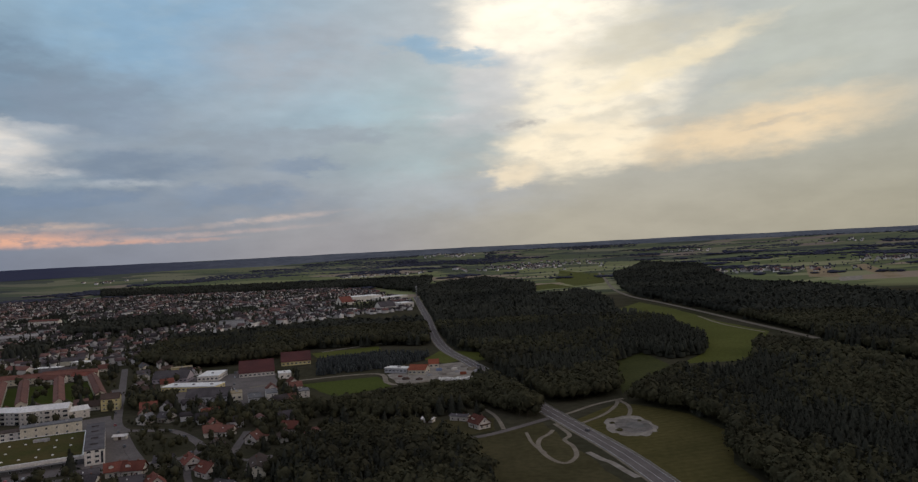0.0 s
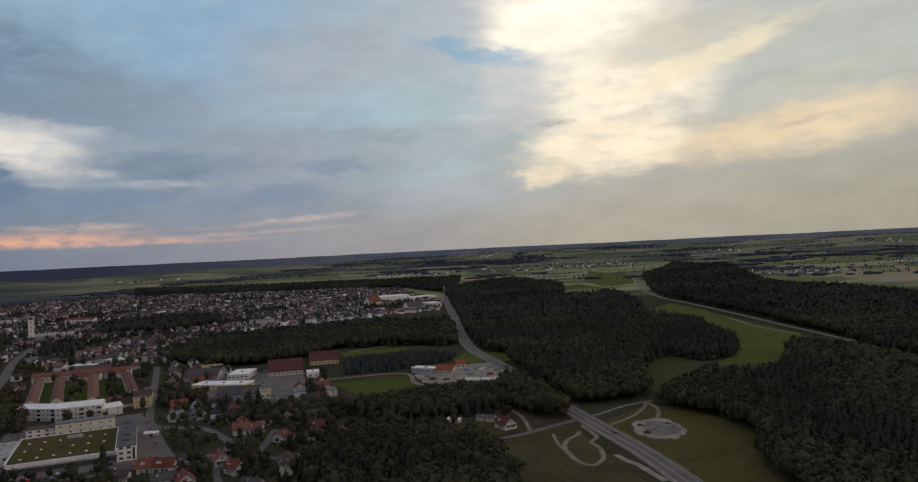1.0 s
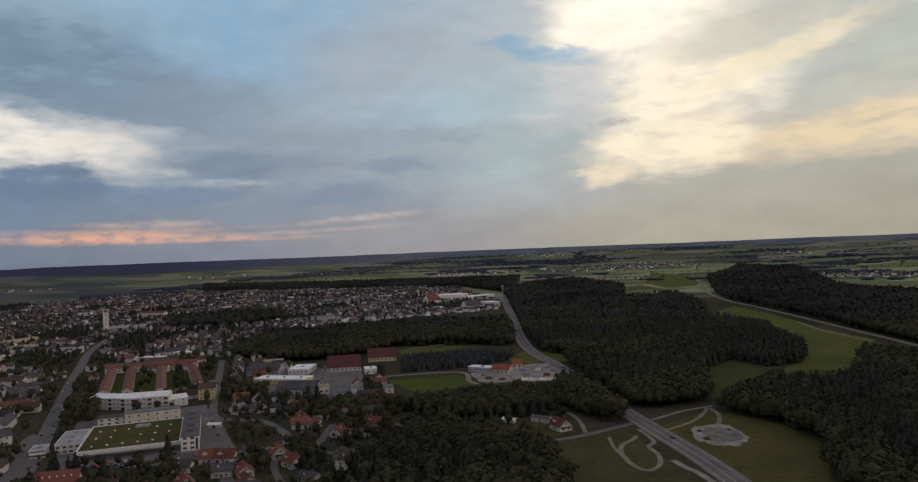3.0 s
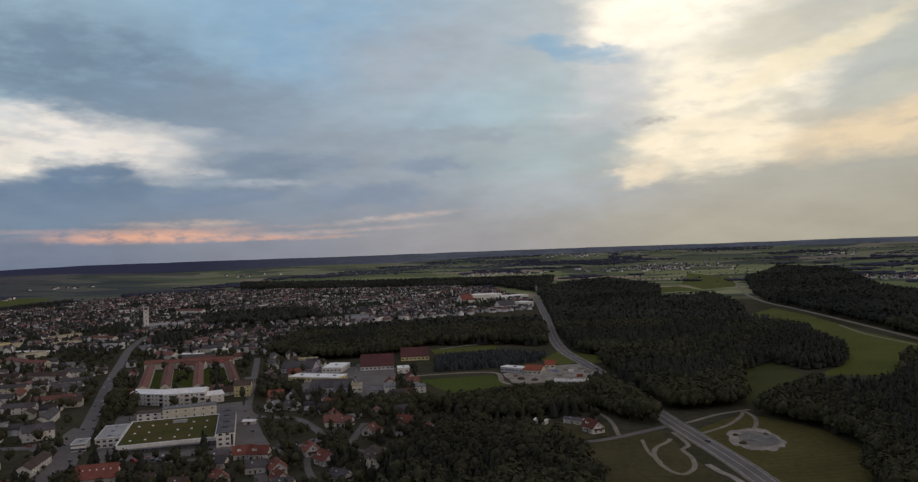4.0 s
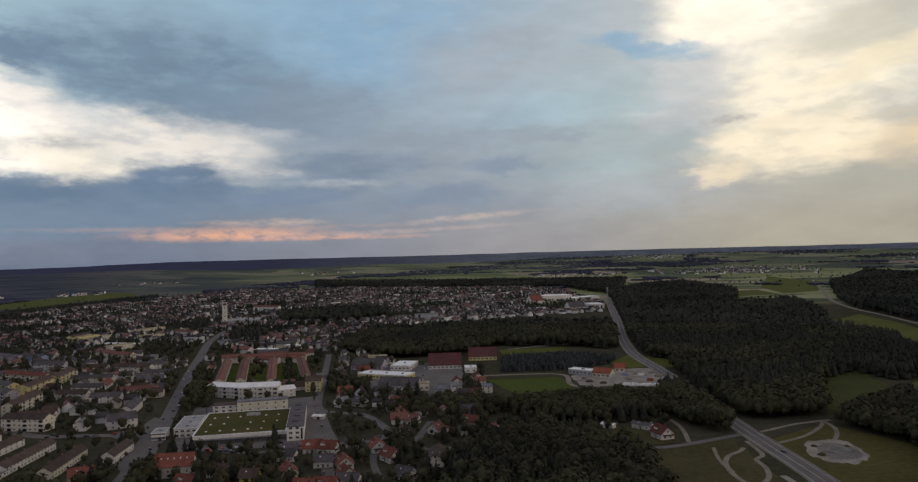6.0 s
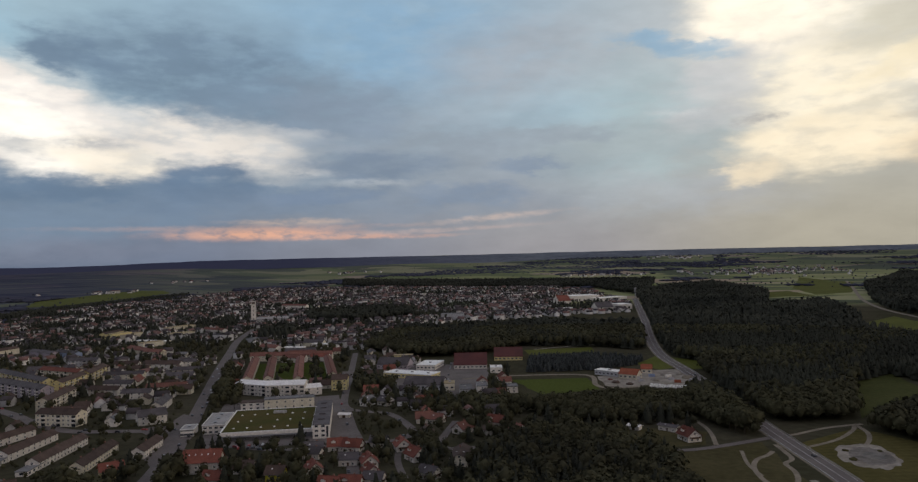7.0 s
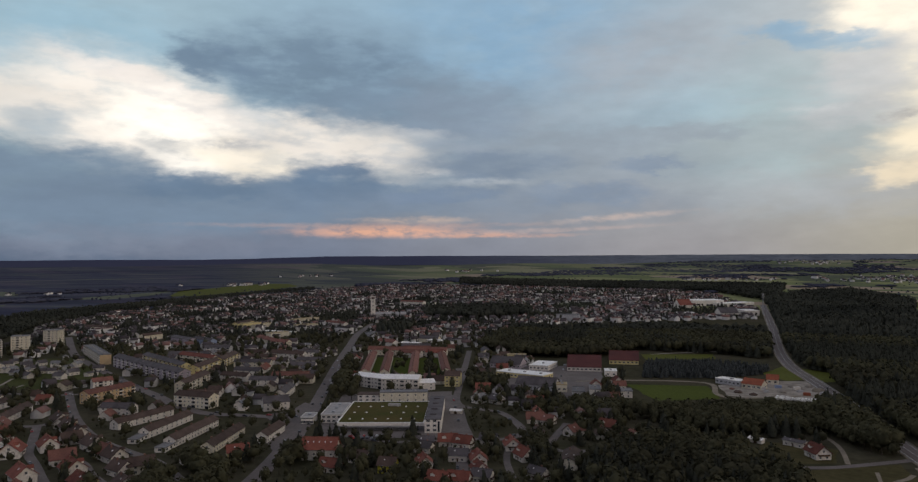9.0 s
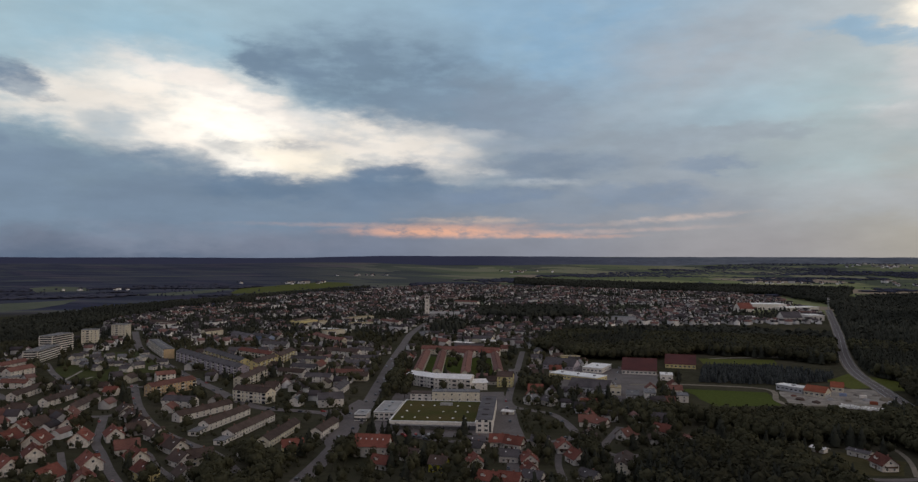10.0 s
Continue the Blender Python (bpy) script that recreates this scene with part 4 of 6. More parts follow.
def grow(title, poly):
    share, lo, hi, needle = WOOD_LOOK.get(title, (0.36, 14, 18.5, "needle"))
    spruces = 1.0 if title == "plantation" else share
    for level, r0, r1, step in (("near", 0, 620, 5.0), ("mid", 620, 1150, 6.2), ("far", 1150, 6000, 10.0)):
        step = step * (0.7 if title == "plantation" else 1.0)
        x, y = scatter(poly, step)
        r = np.hypot(x, y)
        k = (r >= r0) & (r < r1) & clear_of(x, y)
        x, y = x[k], y[k]
        if not len(x):
            continue
        patch = np.array([noise.noise(Vector((a / 120, b / 150, 5.0))) for a, b in zip(x, y)]) * 1.5 + rng.uniform(0, 1, len(x))
        if title == "middle":
            spruces = np.where(y > 690 + 0.25 * (x - 60), 0.80, 0.10)
        con = patch < spruces + 0.1 * (spruces - 0.5)
        if title == "plantation":
            con[:] = True
        tall = rng.uniform(lo, hi, len(x)) * (1.0 if level != "far" else 1.1)
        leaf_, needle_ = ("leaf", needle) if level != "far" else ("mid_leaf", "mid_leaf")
        plant("conifers", x[con], y[con], (tall[con] * 0.6 + tall.mean() * 0.4) * 1.08, "spruce", level, M[needle_], "dark spruce trees standing close in a wood")
        plant("broadleaf_trees", x[~con], y[~con], tall[~con], "broadleaf", level, M[leaf_], "dull green broadleaved trees standing close in a wood")


for title, poly in WOODS.items():
    grow(title, poly)

# woods and hedges far out, thicker to the west
fx, fy = [], []
for rr_ in np.arange(2350, 4700, 22.0):
    aa = np.radians(np.arange(-45, 80, math.degrees(20.0 / rr_)))
    fx.append(-np.sin(aa) * rr_)
    fy.append(np.cos(aa) * rr_)
fx, fy = np.concatenate(fx) + rng.uniform(-11, 11, sum(map(len, fx))), np.concatenate(fy) + rng.uniform(-11, 11, sum(map(len, fy)))
turn_ = np.degrees(np.arctan2(-fx, fy))
dist_ = np.hypot(fx, fy)
side_ = np.radians(turn_) * dist_
grown = np.array([noise.noise(Vector((a / 520, b / 150, 0.7))) + 0.55 * noise.noise(Vector((a / 150, b / 60, 2.0))) for a, b in zip(side_, dist_)])
edge = 0.30 - 0.46 * np.clip((turn_ - 26) / 18, 0, 1) - 0.60 * np.clip((dist_ - 3500) / 450, 0, 1) * np.clip((turn_ + 2) / 12, 0.35, 1)
# villages: bearing, distance, width, depth, houses
VILLAGES = ((-1.0, 3540, 330, 200, 110), (-18.5, 2620, 150, 120, 80), (-26.7, 3200, 170, 120, 50), (10.8, 3420, 220, 50, 14), (60.2, 2842, 140, 50, 6), (47.6, 3200, 140, 60, 18), (5.0, 4400, 180, 120, 30), (-13.1, 4050, 140, 90, 14), (42.3, 3650, 120, 50, 10), (29.8, 3900, 160, 60, 10), (-23.2, 4200, 160, 70, 12))
keep = (grown > edge) & (dist_ < 4880) & ~inside(TOWN, fx, fy)
keep &= dist_ < np.interp(turn_, [12, 24, 40], [4650, 3800, 2950]) + 250 * grown
for poly in (MEADOW_WEST, MEADOW_WEST_C, MEADOW_WEST_D):
    for onward in (1.0, 1.04, 1.08):
        keep &= ~inside(poly, fx * onward, fy * onward)
for az, r, wide, deep, n in VILLAGES:
    a = radians(az)
    u = (fx + math.sin(a) * r) * math.cos(a) + (fy - math.cos(a) * r) * math.sin(a)
    v = -(fx + math.sin(a) * r) * math.sin(a) + (fy - math.cos(a) * r) * math.cos(a)
    keep &= ~((np.abs(u) < wide * 1.1) & (v < deep * 1.2) & (v > -deep * 1.3 - 120))
lone = (dist_ < np.where(turn_ > 27, 3000, 4300)) & (rng.uniform(0, 1, len(fx)) < np.where(np.abs(np.sin(side_ / 140 + 3 * np.sin(dist_ / 90))) < 0.12, 0.34, 0.05)) & ~keep
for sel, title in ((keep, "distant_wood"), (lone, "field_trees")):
    # the foliage colour here carries a blue haze tint
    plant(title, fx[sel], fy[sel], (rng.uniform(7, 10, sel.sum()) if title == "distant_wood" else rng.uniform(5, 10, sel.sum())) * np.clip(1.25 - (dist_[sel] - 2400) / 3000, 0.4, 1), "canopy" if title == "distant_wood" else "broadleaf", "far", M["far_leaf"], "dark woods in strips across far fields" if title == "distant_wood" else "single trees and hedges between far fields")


# low hills, coloured blue for haze, that close the land all round
rv, rf = [], []
count = 720
for i in range(count):
    a = 2 * math.pi * i / count
    d = (math.sin(a) * 3, math.cos(a) * 3)
    az = math.degrees(math.atan2(math.sin(a), math.cos(a)))
    west = min(1.0, max(0.0, (abs(az - 50) - 30) / -20 + 1.0))
    up = 2 + 3.5 * max(0.0, noise.noise(Vector((d[0] * 2.2, d[1] * 2.2, 3.0))) + 0.4) + 2.5 * noise.noise(Vector((d[0] * 9, d[1] * 9, 6.0))) + 1.0 * noise.noise(Vector((d[0] * 40, d[1] * 40, 6.0)))
    foot = 4560 - 220 * west
    low = 17 * min(1.0, max(0.0, (az - 40) / 10)) if az < 150 else 0.0
    for r, z in ((foot, float(hill(foot)) - 2 - low * 1.6), ((foot + 4905) / 2, float(hill((foot + 4905) / 2)) + 7 + up * 0.4 - low * 0.7), (4905, 122 + up - low), (4950, 90)):
        rv.append((-math.sin(a) * r, math.cos(a) * r, z))
for i in range(count):
    j = (i + 1) % count
    for q in range(3):
        rf += [(i * 4 + q, j * 4 + q, j * 4 + q + 1), (i * 4 + q, j * 4 + q + 1, i * 4 + q + 1)]
tagged(joined("backdrop", np.array(rv), np.array(rf), [M["far_hills"]]), "low hills painted haze blue along the horizon, wooded to the west", "hills", kind="structure")

# ---- buildings ----
TAKEN = []  # centre and half-size of what stands already


def free(x, y, rad):
    return all(math.hypot(x - a, y - b) > rad + c for a, b, c in TAKEN)


def thing(name, x, y, rot, label, category, group="", size=1.0):
    ob = new(name)
    ob.matrix_basis = pose(x, y, 0, 0, 0, rot) @ Matrix.Scale(size, 4)
    return tagged(ob, label, category, group)


def window_mesh(w, h):
    """One casement: a white frame with two dark panes set back in it; it faces -y."""
    bm = bmesh.new()
    xs, zs = (-w / 2, -w / 2 + 0.08, -0.03, 0.03, w / 2 - 0.08, w / 2), (0.0, 0.08, h - 0.08, h)
    grid = [[bm.verts.new((x, -0.09, z)) for x in xs] for z in zs]
    cells = {}
    for r in range(3):
        for q in range(5):
            cells[r, q] = bm.faces.new((grid[r][q], grid[r][q + 1], grid[r + 1][q + 1], grid[r + 1][q]))
    rim = bmesh.ops.extrude_edge_only(bm, edges=[e for e in bm.edges if e.is_boundary])
    for v in rim["geom"]:
        if isinstance(v, bmesh.types.BMVert):
            v.co.y = 0.03
    for key in ((1, 1), (1, 3)):
        ex = bmesh.ops.extrude_discrete_faces(bm, faces=[cells[key]])
        for pane in ex["faces"]:
            pane.material_index = 1
            for v in pane.verts:
                v.co.y = -0.04
    bmesh.ops.recalc_face_normals(bm, faces=bm.faces[:])
    me = bpy.data.meshes.new("window")
    bm.to_mesh(me)
    bm.free()
    me.materials.append(M["frame"])
    me.materials.append(M["glass"])
    return me


WINDOW, WIDE_WINDOW, TALL_WINDOW = window_mesh(1.4, 1.45), window_mesh(2.4, 1.55), window_mesh(1.2, 2.1)


def window(parent, mesh, x, y, z, rot):
    ob = new("window", mesh)
    ob.parent = parent
    ob.matrix_basis = pose(x, y, z, 0, 0, rot)
    return ob


def shaped(name, material, *boxes):
    bm = bmesh.new()
    for b in boxes:
        box(bm, *b)
    me = bpy.data.meshes.new(name)
    bm.to_mesh(me)
    bm.free()
    me.materials.append(material)
    return me


# a dark glazed loggia and the balcony before it; both face -y
LOGGIA = shaped("loggia", M["glass"], (-1.7, -0.06, -0.07, 0.03, 0.15, 2.35), (0.06, 1.7, -0.07, 0.03, 0.15, 2.35), (-0.06, 0.06, -0.1, 0.0, 0.15, 2.35))
BALCONY = shaped("balcony", M["white"], (-2.0, 2.0, -1.35, 0.0, -0.12, 0.06), (-2.0, 2.0, -1.45, -1.35, -0.12, 0.95), (-2.0, -1.9, -1.35, 0.0, 0.06, 0.95), (1.9, 2.0, -1.35, 0.0, 0.06, 0.95))


def gable_body(bm, L, W, H, rise, slot=0):
    """Walls with two gable ends, the ridge along x."""
    a, b = L / 2, W / 2
    p = [(-a, -b, 0), (a, -b, 0), (a, b, 0), (-a, b, 0), (-a, -b, H), (a, -b, H), (a, b, H), (-a, b, H), (-a, 0, H + rise), (a, 0, H + rise)]
    v = [bm.verts.new(q) for q in p]
    for f in ((0, 3, 2, 1), (0, 1, 5, 4), (2, 3, 7, 6), (1, 2, 6, 9, 5), (3, 0, 4, 8, 7), (4, 5, 9, 8), (6, 7, 8, 9)):
        bm.faces.new([v[i] for i in f]).material_index = slot


def gable_roof(bm, L, W, H, rise, over=0.6, thick=0.28):
    """Two sloping slabs that reach past the walls, and a ridge cap."""
    a, b = L / 2 + over, W / 2
    k = rise / b
    for s in (-1, 1):
        e = b + over
        prof = [(s * e, H - over * k + 0.06), (0.0, H + rise + 0.06), (0.0, H + rise + 0.06 + thick), (s * e, H - over * k + 0.06 + thick * 0.8)]
        u = [bm.verts.new((-a, y, z)) for y, z in prof]
        w = [bm.verts.new((a, y, z)) for y, z in prof]
        bm.faces.new(u)
        bm.faces.new(w[::-1])
        for i in range(4):
            bm.faces.new((u[i], w[i], w[(i + 1) % 4], u[(i + 1) % 4]))
    box(bm, -a, a, -0.18, 0.18, H + rise + 0.1, H + rise + thick + 0.2)
    bmesh.ops.recalc_face_normals(bm, faces=bm.faces[:])


WALL_WORD = {"white": "white rendered", "cream": "cream rendered", "yellow": "pale yellow", "grey": "grey rendered", "lilac": "lilac-grey", "blue": "pale blue", "orange": "orange-ended", "balcony": "white balconied"}
ROOF_WORD = {"white_metal": "shallow white metal roof", "flat_white": "flat white roof", "flat_grey": "flat grey roof", "flat_tan": "flat tan roof", "red": "red tiled roof", "rust": "weathered rust-red roof", "brown": "dark brown tiled roof", "slate": "slate-grey pitched roof", "maroon": "low maroon metal roof", "orange": "orange tiled roof"}


def block(x, y, rot, L, W, H, wall, roof, floors):
    """A long building: flats, terrace, hall or works."""
    far = math.hypot(x, y)
    name = "apartment_block" if floors >= 3 else "terrace_building" if floors == 2 else "workshop_hall"
    storeys = {0: "low", 1: "single-storey", 2: "two-storey", 3: "three-storey", 4: "four-storey"}.get(floors, "high-rise")
    top = thing(name, x, y, rot, f"{storeys} {WALL_WORD[wall]} building with a {ROOF_WORD[roof]}", "building", "buildings of the town")
    TAKEN.append((x, y, min(L, W) / 2))
    if L > W * 1.5:
        n = int(L / W) + 1
        for i in range(n):
            o = (i + 0.5) / n * L - L / 2
            TAKEN.append((x + math.cos(radians(rot)) * o, y + math.sin(radians(rot)) * o, W / 2 + 7))
    else:
        TAKEN.append((x, y, max(L, W) / 2 + 3))
    wm = M[{"orange": "orange_wall", "balcony": "white"}.get(wall, wall)]
    body = bmesh.new()
    cover = bmesh.new()
    pitched = not roof.startswith("flat")
    rise = 0.0
    if pitched:
        rise = W / 2 * (0.28 if roof in ("maroon", "white_metal") else 0.62 if floors < 3 else 0.5)
        gable_body(body, L, W, H, rise)
        gable_roof(cover, L, W, H, rise)
    else:
        box(body, -L / 2, L / 2, -W / 2, W / 2, 0, H)
        box(cover, -L / 2 - 0.2, L / 2 + 0.2, -W / 2 - 0.2, W / 2 + 0.2, H + 0.003, H + 0.35)
        e = 0.5
        for x0, x1, y0, y1 in ((-L / 2 - 0.3, L / 2 + 0.3, -W / 2 - 0.3, -W / 2 + e), (-L / 2 - 0.3, L / 2 + 0.3, W / 2 - e, W / 2 + 0.3), (-L / 2 - 0.3, -L / 2 + e, -W / 2 + e, W / 2 - e), (L / 2 - e, L / 2 + 0.3, -W / 2 + e, W / 2 - e)):
            box(cover, x0, x1, y0, y1, H + 0.34, H + 0.7)
    part("wall", body, wm, top)
    part("roof", cover, M[roof], top)
    if not pitched and floors >= 1 and min(L, W) > 8 and far < 1300:
        for i in range(max(1, int(L / 16))):
            bm = bmesh.new()
            ox = -L / 2 + (i + 0.5) * L / max(1, int(L / 16)) + random.uniform(-1, 1)
            s = random.uniform(0.8, 1.4)
            box(bm, ox - s, ox + s, -s, s, H + 0.36, H + 1.3)
            box(bm, ox - s * 0.8, ox + s * 0.8, -s * 0.8, s * 0.8, H + 1.3, H + 1.45)
            part("roof_unit", bm, M["concrete"], top)
    elif pitched and floors >= 2 and far < 1100:
        for i in range(max(1, int(L / 18))):
            ox = -L / 2 + (i + 0.5) * L / max(1, int(L / 18))
            bm = bmesh.new()
            box(bm, ox - 0.45, ox + 0.45, 0.4, 1.2, H + rise * 0.6, H + rise + 1.0)
            box(bm, ox - 0.55, ox + 0.55, 0.3, 1.3, H + rise + 1.0, H + rise + 1.15)
            part("chimney", bm, M["chimney"], top)
    if floors == 0 or far > (1300 if floors > 4 else 1100 if floors > 2 else 1000):
        return top
    # windows and balconies on the sides that look to the open side
    c, s = math.cos(radians(rot)), math.sin(radians(rot))
    fh = H / max(1, floors)
    for nx, ny, half, span, turn in ((0, -1, W / 2, L, 0), (0, 1, W / 2, L, 180), (-1, 0, L / 2, W, -90), (1, 0, L / 2, W, 90)):
        wx, wy = nx * c - ny * s, nx * s + ny * c
        if (x + wx * half) * wx + (y + wy * half) * wy > 0:
            continue
        if floors > 4 and wall == "balcony":
            # bands of windows behind running balconies
            for f in range(floors):
                bm = bmesh.new()
                box(bm, -span / 2 + 1.0, span / 2 - 1.0, -0.1, 0.03, f * fh + 0.9, f * fh + fh - 0.35)
                for i in range(int(span / 3)):
                    o = -span / 2 + 1.0 + (i + 1) * (span - 2) / (int(span / 3) + 1)
                    box(bm, o - 0.12, o + 0.12, -0.16, -0.1, f * fh + 0.9, f * fh + fh - 0.35)
                band = part("window_band", bm, M["glass"], top)
                band.matrix_basis = pose(nx * half, ny * half, 0, 0, 0, turn)
                if f:
                    bm = bmesh.new()
                    box(bm, -span / 2, span / 2, -1.4, -0.17, f * fh - 0.1, f * fh + 0.1)
                    box(bm, -span / 2, span / 2, -1.5, -1.4, f * fh - 0.1, f * fh + 1.0)
                    for o in (-span / 2, span / 2 - 0.12):
                        box(bm, o, o + 0.12, -1.4, -0.17, f * fh + 0.1, f * fh + 1.0)
                    part("balcony", bm, M["white"], top).matrix_basis = pose(nx * half, ny * half, 0, 0, 0, turn)
            continue
        n = max(1, int((span - 1.5) / (6.0 if floors == 2 and far > 560 else 4.0 if half != L / 2 else 4.6)))
        for f in range(floors):
            for i in range(n):
                o = (i + 0.5) / n * span - span / 2
                at = (nx * half + (o if ny else 0), ny * half + (o if nx else 0))
                if floors >= 3 and ny and i % 3 == 1:
                    window(top, LOGGIA, *at, f * fh, turn).name = "loggia"
                    if f:
                        window(top, BALCONY, *at, f * fh, turn).name = "balcony"
                else:
                    window(top, WIDE_WINDOW if floors == 1 else WINDOW, *at, f * fh + fh * 0.34, turn)
    return top


# ---- large buildings, each at its place ----
# the care home, white with flat roofs
block(-428, 568, -3, 34.3, 16.2, 10.1, "white", "white_metal", 3)
block(-394, 568, 23, 34.7, 18.9, 11.2, "white", "white_metal", 3)
block(-377, 582, 45, 15.9, 16.2, 6.7, "white", "white_metal", 2)
# cream office behind the market
block(-360, 523, 33, 40.6, 12.2, 8.4, "cream", "flat_grey", 2)
block(-363, 610, 23, 14.6, 14.9, 10.1, "yellow", "brown", 3)
# four brick-red wings round green courts
block(-508, 666, 124, 153.8, 8.8, 6.7, "cream", "rust", 2)
block(-489, 674, 124, 153.4, 8.8, 6.7, "cream", "rust", 2)
block(-458, 683, 123, 159.8, 8.8, 6.7, "cream", "rust", 2)
block(-433, 705, 124, 138.6, 8.8, 6.7, "cream", "rust", 2)
block(-526, 768, 22, 100.6, 11.2, 6.7, "cream", "rust", 2)
# blocks of flats
block(-729, 520, -15, 76.1, 12.2, 11.2, "lilac", "slate", 4)
block(-645, 499, -12, 88.9, 12.2, 11.2, "lilac", "slate", 4)
block(-708, 549, -17, 117.4, 10.8, 9.0, "yellow", "slate", 3)
block(-700, 588, -4, 62.9, 10.8, 9.0, "cream", "red", 3)
block(-644, 551, 116, 60.5, 10.8, 9.0, "yellow", "brown", 3)
block(-667, 601, 121, 58.5, 10.8, 9.0, "yellow", "brown", 3)
block(-575, 478, 120, 62.9, 10.8, 9.0, "cream", "brown", 3)
block(-499, 419, 10, 36.0, 12.2, 9.5, "cream", "brown", 3)
block(-1156, 761, 14, 58.7, 10.8, 7.8, "cream", "brown", 3)
block(-966, 720, 99, 36.9, 10.8, 7.8, "cream", "brown", 3)
block(-882, 712, -14, 60.0, 10.8, 7.8, "lilac", "slate", 3)
block(-843, 717, -12, 49.6, 10.8, 7.8, "blue", "slate", 3)
block(-747, 658, 25, 34.4, 10.8, 9.0, "grey", "slate", 3)
block(-1002, 937, 109, 59.5, 10.8, 7.8, "yellow", "brown", 3)
block(-956, 935, 103, 47.4, 10.8, 6.7, "cream", "flat_tan", 2)
block(-433, 444, 54, 20.7, 13.5, 6.7, "white", "slate", 2)
block(-592, 401, 96, 48.0, 10.8, 9.0, "orange", "rust", 3)
block(-647, 431, 70, 17.5, 10.8, 7.8, "white", "rust", 3)
block(-826, 844, 82, 34.8, 12.2, 6.7, "cream", "flat_tan", 2)
block(-959, 1049, 87, 62.9, 13.5, 7.8, "cream", "flat_tan", 2)
block(-727, 751, 4, 26.6, 10.8, 7.8, "cream", "rust", 3)
block(-848, 1011, -16, 56.7, 10.8, 7.8, "white", "rust", 3)
long_block = block(-842, 552, -24, 120.0, 12.2, 11.5, "cream", "flat_grey", 4)
bm = bmesh.new()
box(bm, 59.99, 60.12, -6.1, 6.1, 0, 11.4)
part("end_wall", bm, M["orange_wall"], long_block, "orange rendered end wall")
# rows of houses in the middle quarters
block(-583, 556, 13, 30.8, 9.5, 5.6, "white", "slate", 2)
block(-569, 526, 12, 30.2, 9.5, 5.6, "white", "brown", 2)
block(-525, 521, 24, 26.4, 9.5, 5.6, "white", "slate", 2)
block(-635, 669, 7, 48.2, 10.8, 6.7, "white", "brown", 2)
block(-761, 769, -24, 107.8, 10.8, 5.6, "cream", "rust", 2)
block(-970, 924, 75, 34.8, 12.2, 9.0, "yellow", "flat_tan", 2)
block(-881, 967, 62, 41.0, 12.2, 6.7, "cream", "flat_tan", 2)
block(-851, 873, 3, 60.7, 12.2, 4.5, "cream", "flat_white", 1)
block(-694, 947, 75, 65.9, 18.9, 5.6, "grey", "flat_grey", 1)
block(-513, 755, 12, 28.7, 10.8, 5.6, "white", "rust", 2)
block(-487, 772, 5, 22.9, 10.8, 5.6, "white", "red", 2)
block(-608, 837, -17, 36.1, 10.8, 5.6, "white", "rust", 2)
block(-571, 839, 7, 28.7, 12.2, 5.6, "white", "flat_white", 1)
block(-577, 898, 5, 30.3, 12.2, 5.6, "cream", "slate", 2)
block(-1040, 1531, -3, 71.7, 13.5, 10.1, "white", "rust", 3)
block(-556, 882, -1, 24.4, 10.8, 5.6, "white", "flat_white", 1)
# terraces of small houses
block(-487, 360, 98, 54.0, 8.4, 4.9, "white", "brown", 2)
block(-453, 355, 111, 57.0, 8.4, 4.9, "white", "brown", 2)
block(-419, 350, 113, 62.0, 8.4, 4.9, "white", "brown", 2)
block(-384, 347, 116, 54.0, 8.4, 4.9, "cream", "brown", 2)
block(-369, 375, 114, 34.0, 8.4, 4.9, "white", "brown", 2)
block(-441, 325, 118, 24.0, 7.0, 2.7, "white", "flat_grey", 1)
block(-405, 319, 115, 21.0, 7.0, 2.7, "white", "flat_grey", 1)
block(-679, 316, 128, 48.1, 8.5, 4.9, "white", "brown", 2)
block(-629, 320, 121, 44.4, 8.5, 4.9, "white", "brown", 2)
block(-589, 319, 130, 50.3, 8.5, 4.9, "white", "brown", 2)
block(-764, 340, 87, 20.8, 8.5, 4.9, "white", "flat_grey", 2)
# tower blocks at the town's edge
block(-957, 478, 120, 42.1, 17.6, 22.4, "balcony", "flat_grey", 8)
block(-902, 435, 133, 66.7, 16.2, 13.4, "balcony", "flat_grey", 5)
block(-984, 537, 53, 19.9, 17.6, 22.4, "cream", "flat_grey", 7)
block(-1023, 604, 34, 20.8, 17.6, 22.4, "cream", "flat_grey", 7)
# workshops and halls
block(-325, 689, -4, 55.0, 21.6, 4.5, "yellow", "flat_white", 1)
block(-332, 752, 7, 21.8, 35.1, 5.0, "white", "flat_white", 1)
block(-370, 741, 6, 35.8, 21.6, 5.0, "lilac", "slate", 1)
block(-389, 801, 22, 22.6, 10.8, 5.6, "yellow", "flat_tan", 1)
block(-250, 739, 22, 12.1, 16.2, 5.6, "white", "flat_white", 1)
block(-237, 616, 23, 10.8, 24.3, 6.2, "grey", "flat_grey", 2)
block(-228, 633, 23, 9.4, 21.6, 6.2, "white", "flat_grey", 2)
block(-203, 637, 23, 14.5, 14.9, 5.6, "white", "flat_grey", 2)
block(-285, 635, 8, 37.6, 18.9, 5.0, "grey", "slate", 1)
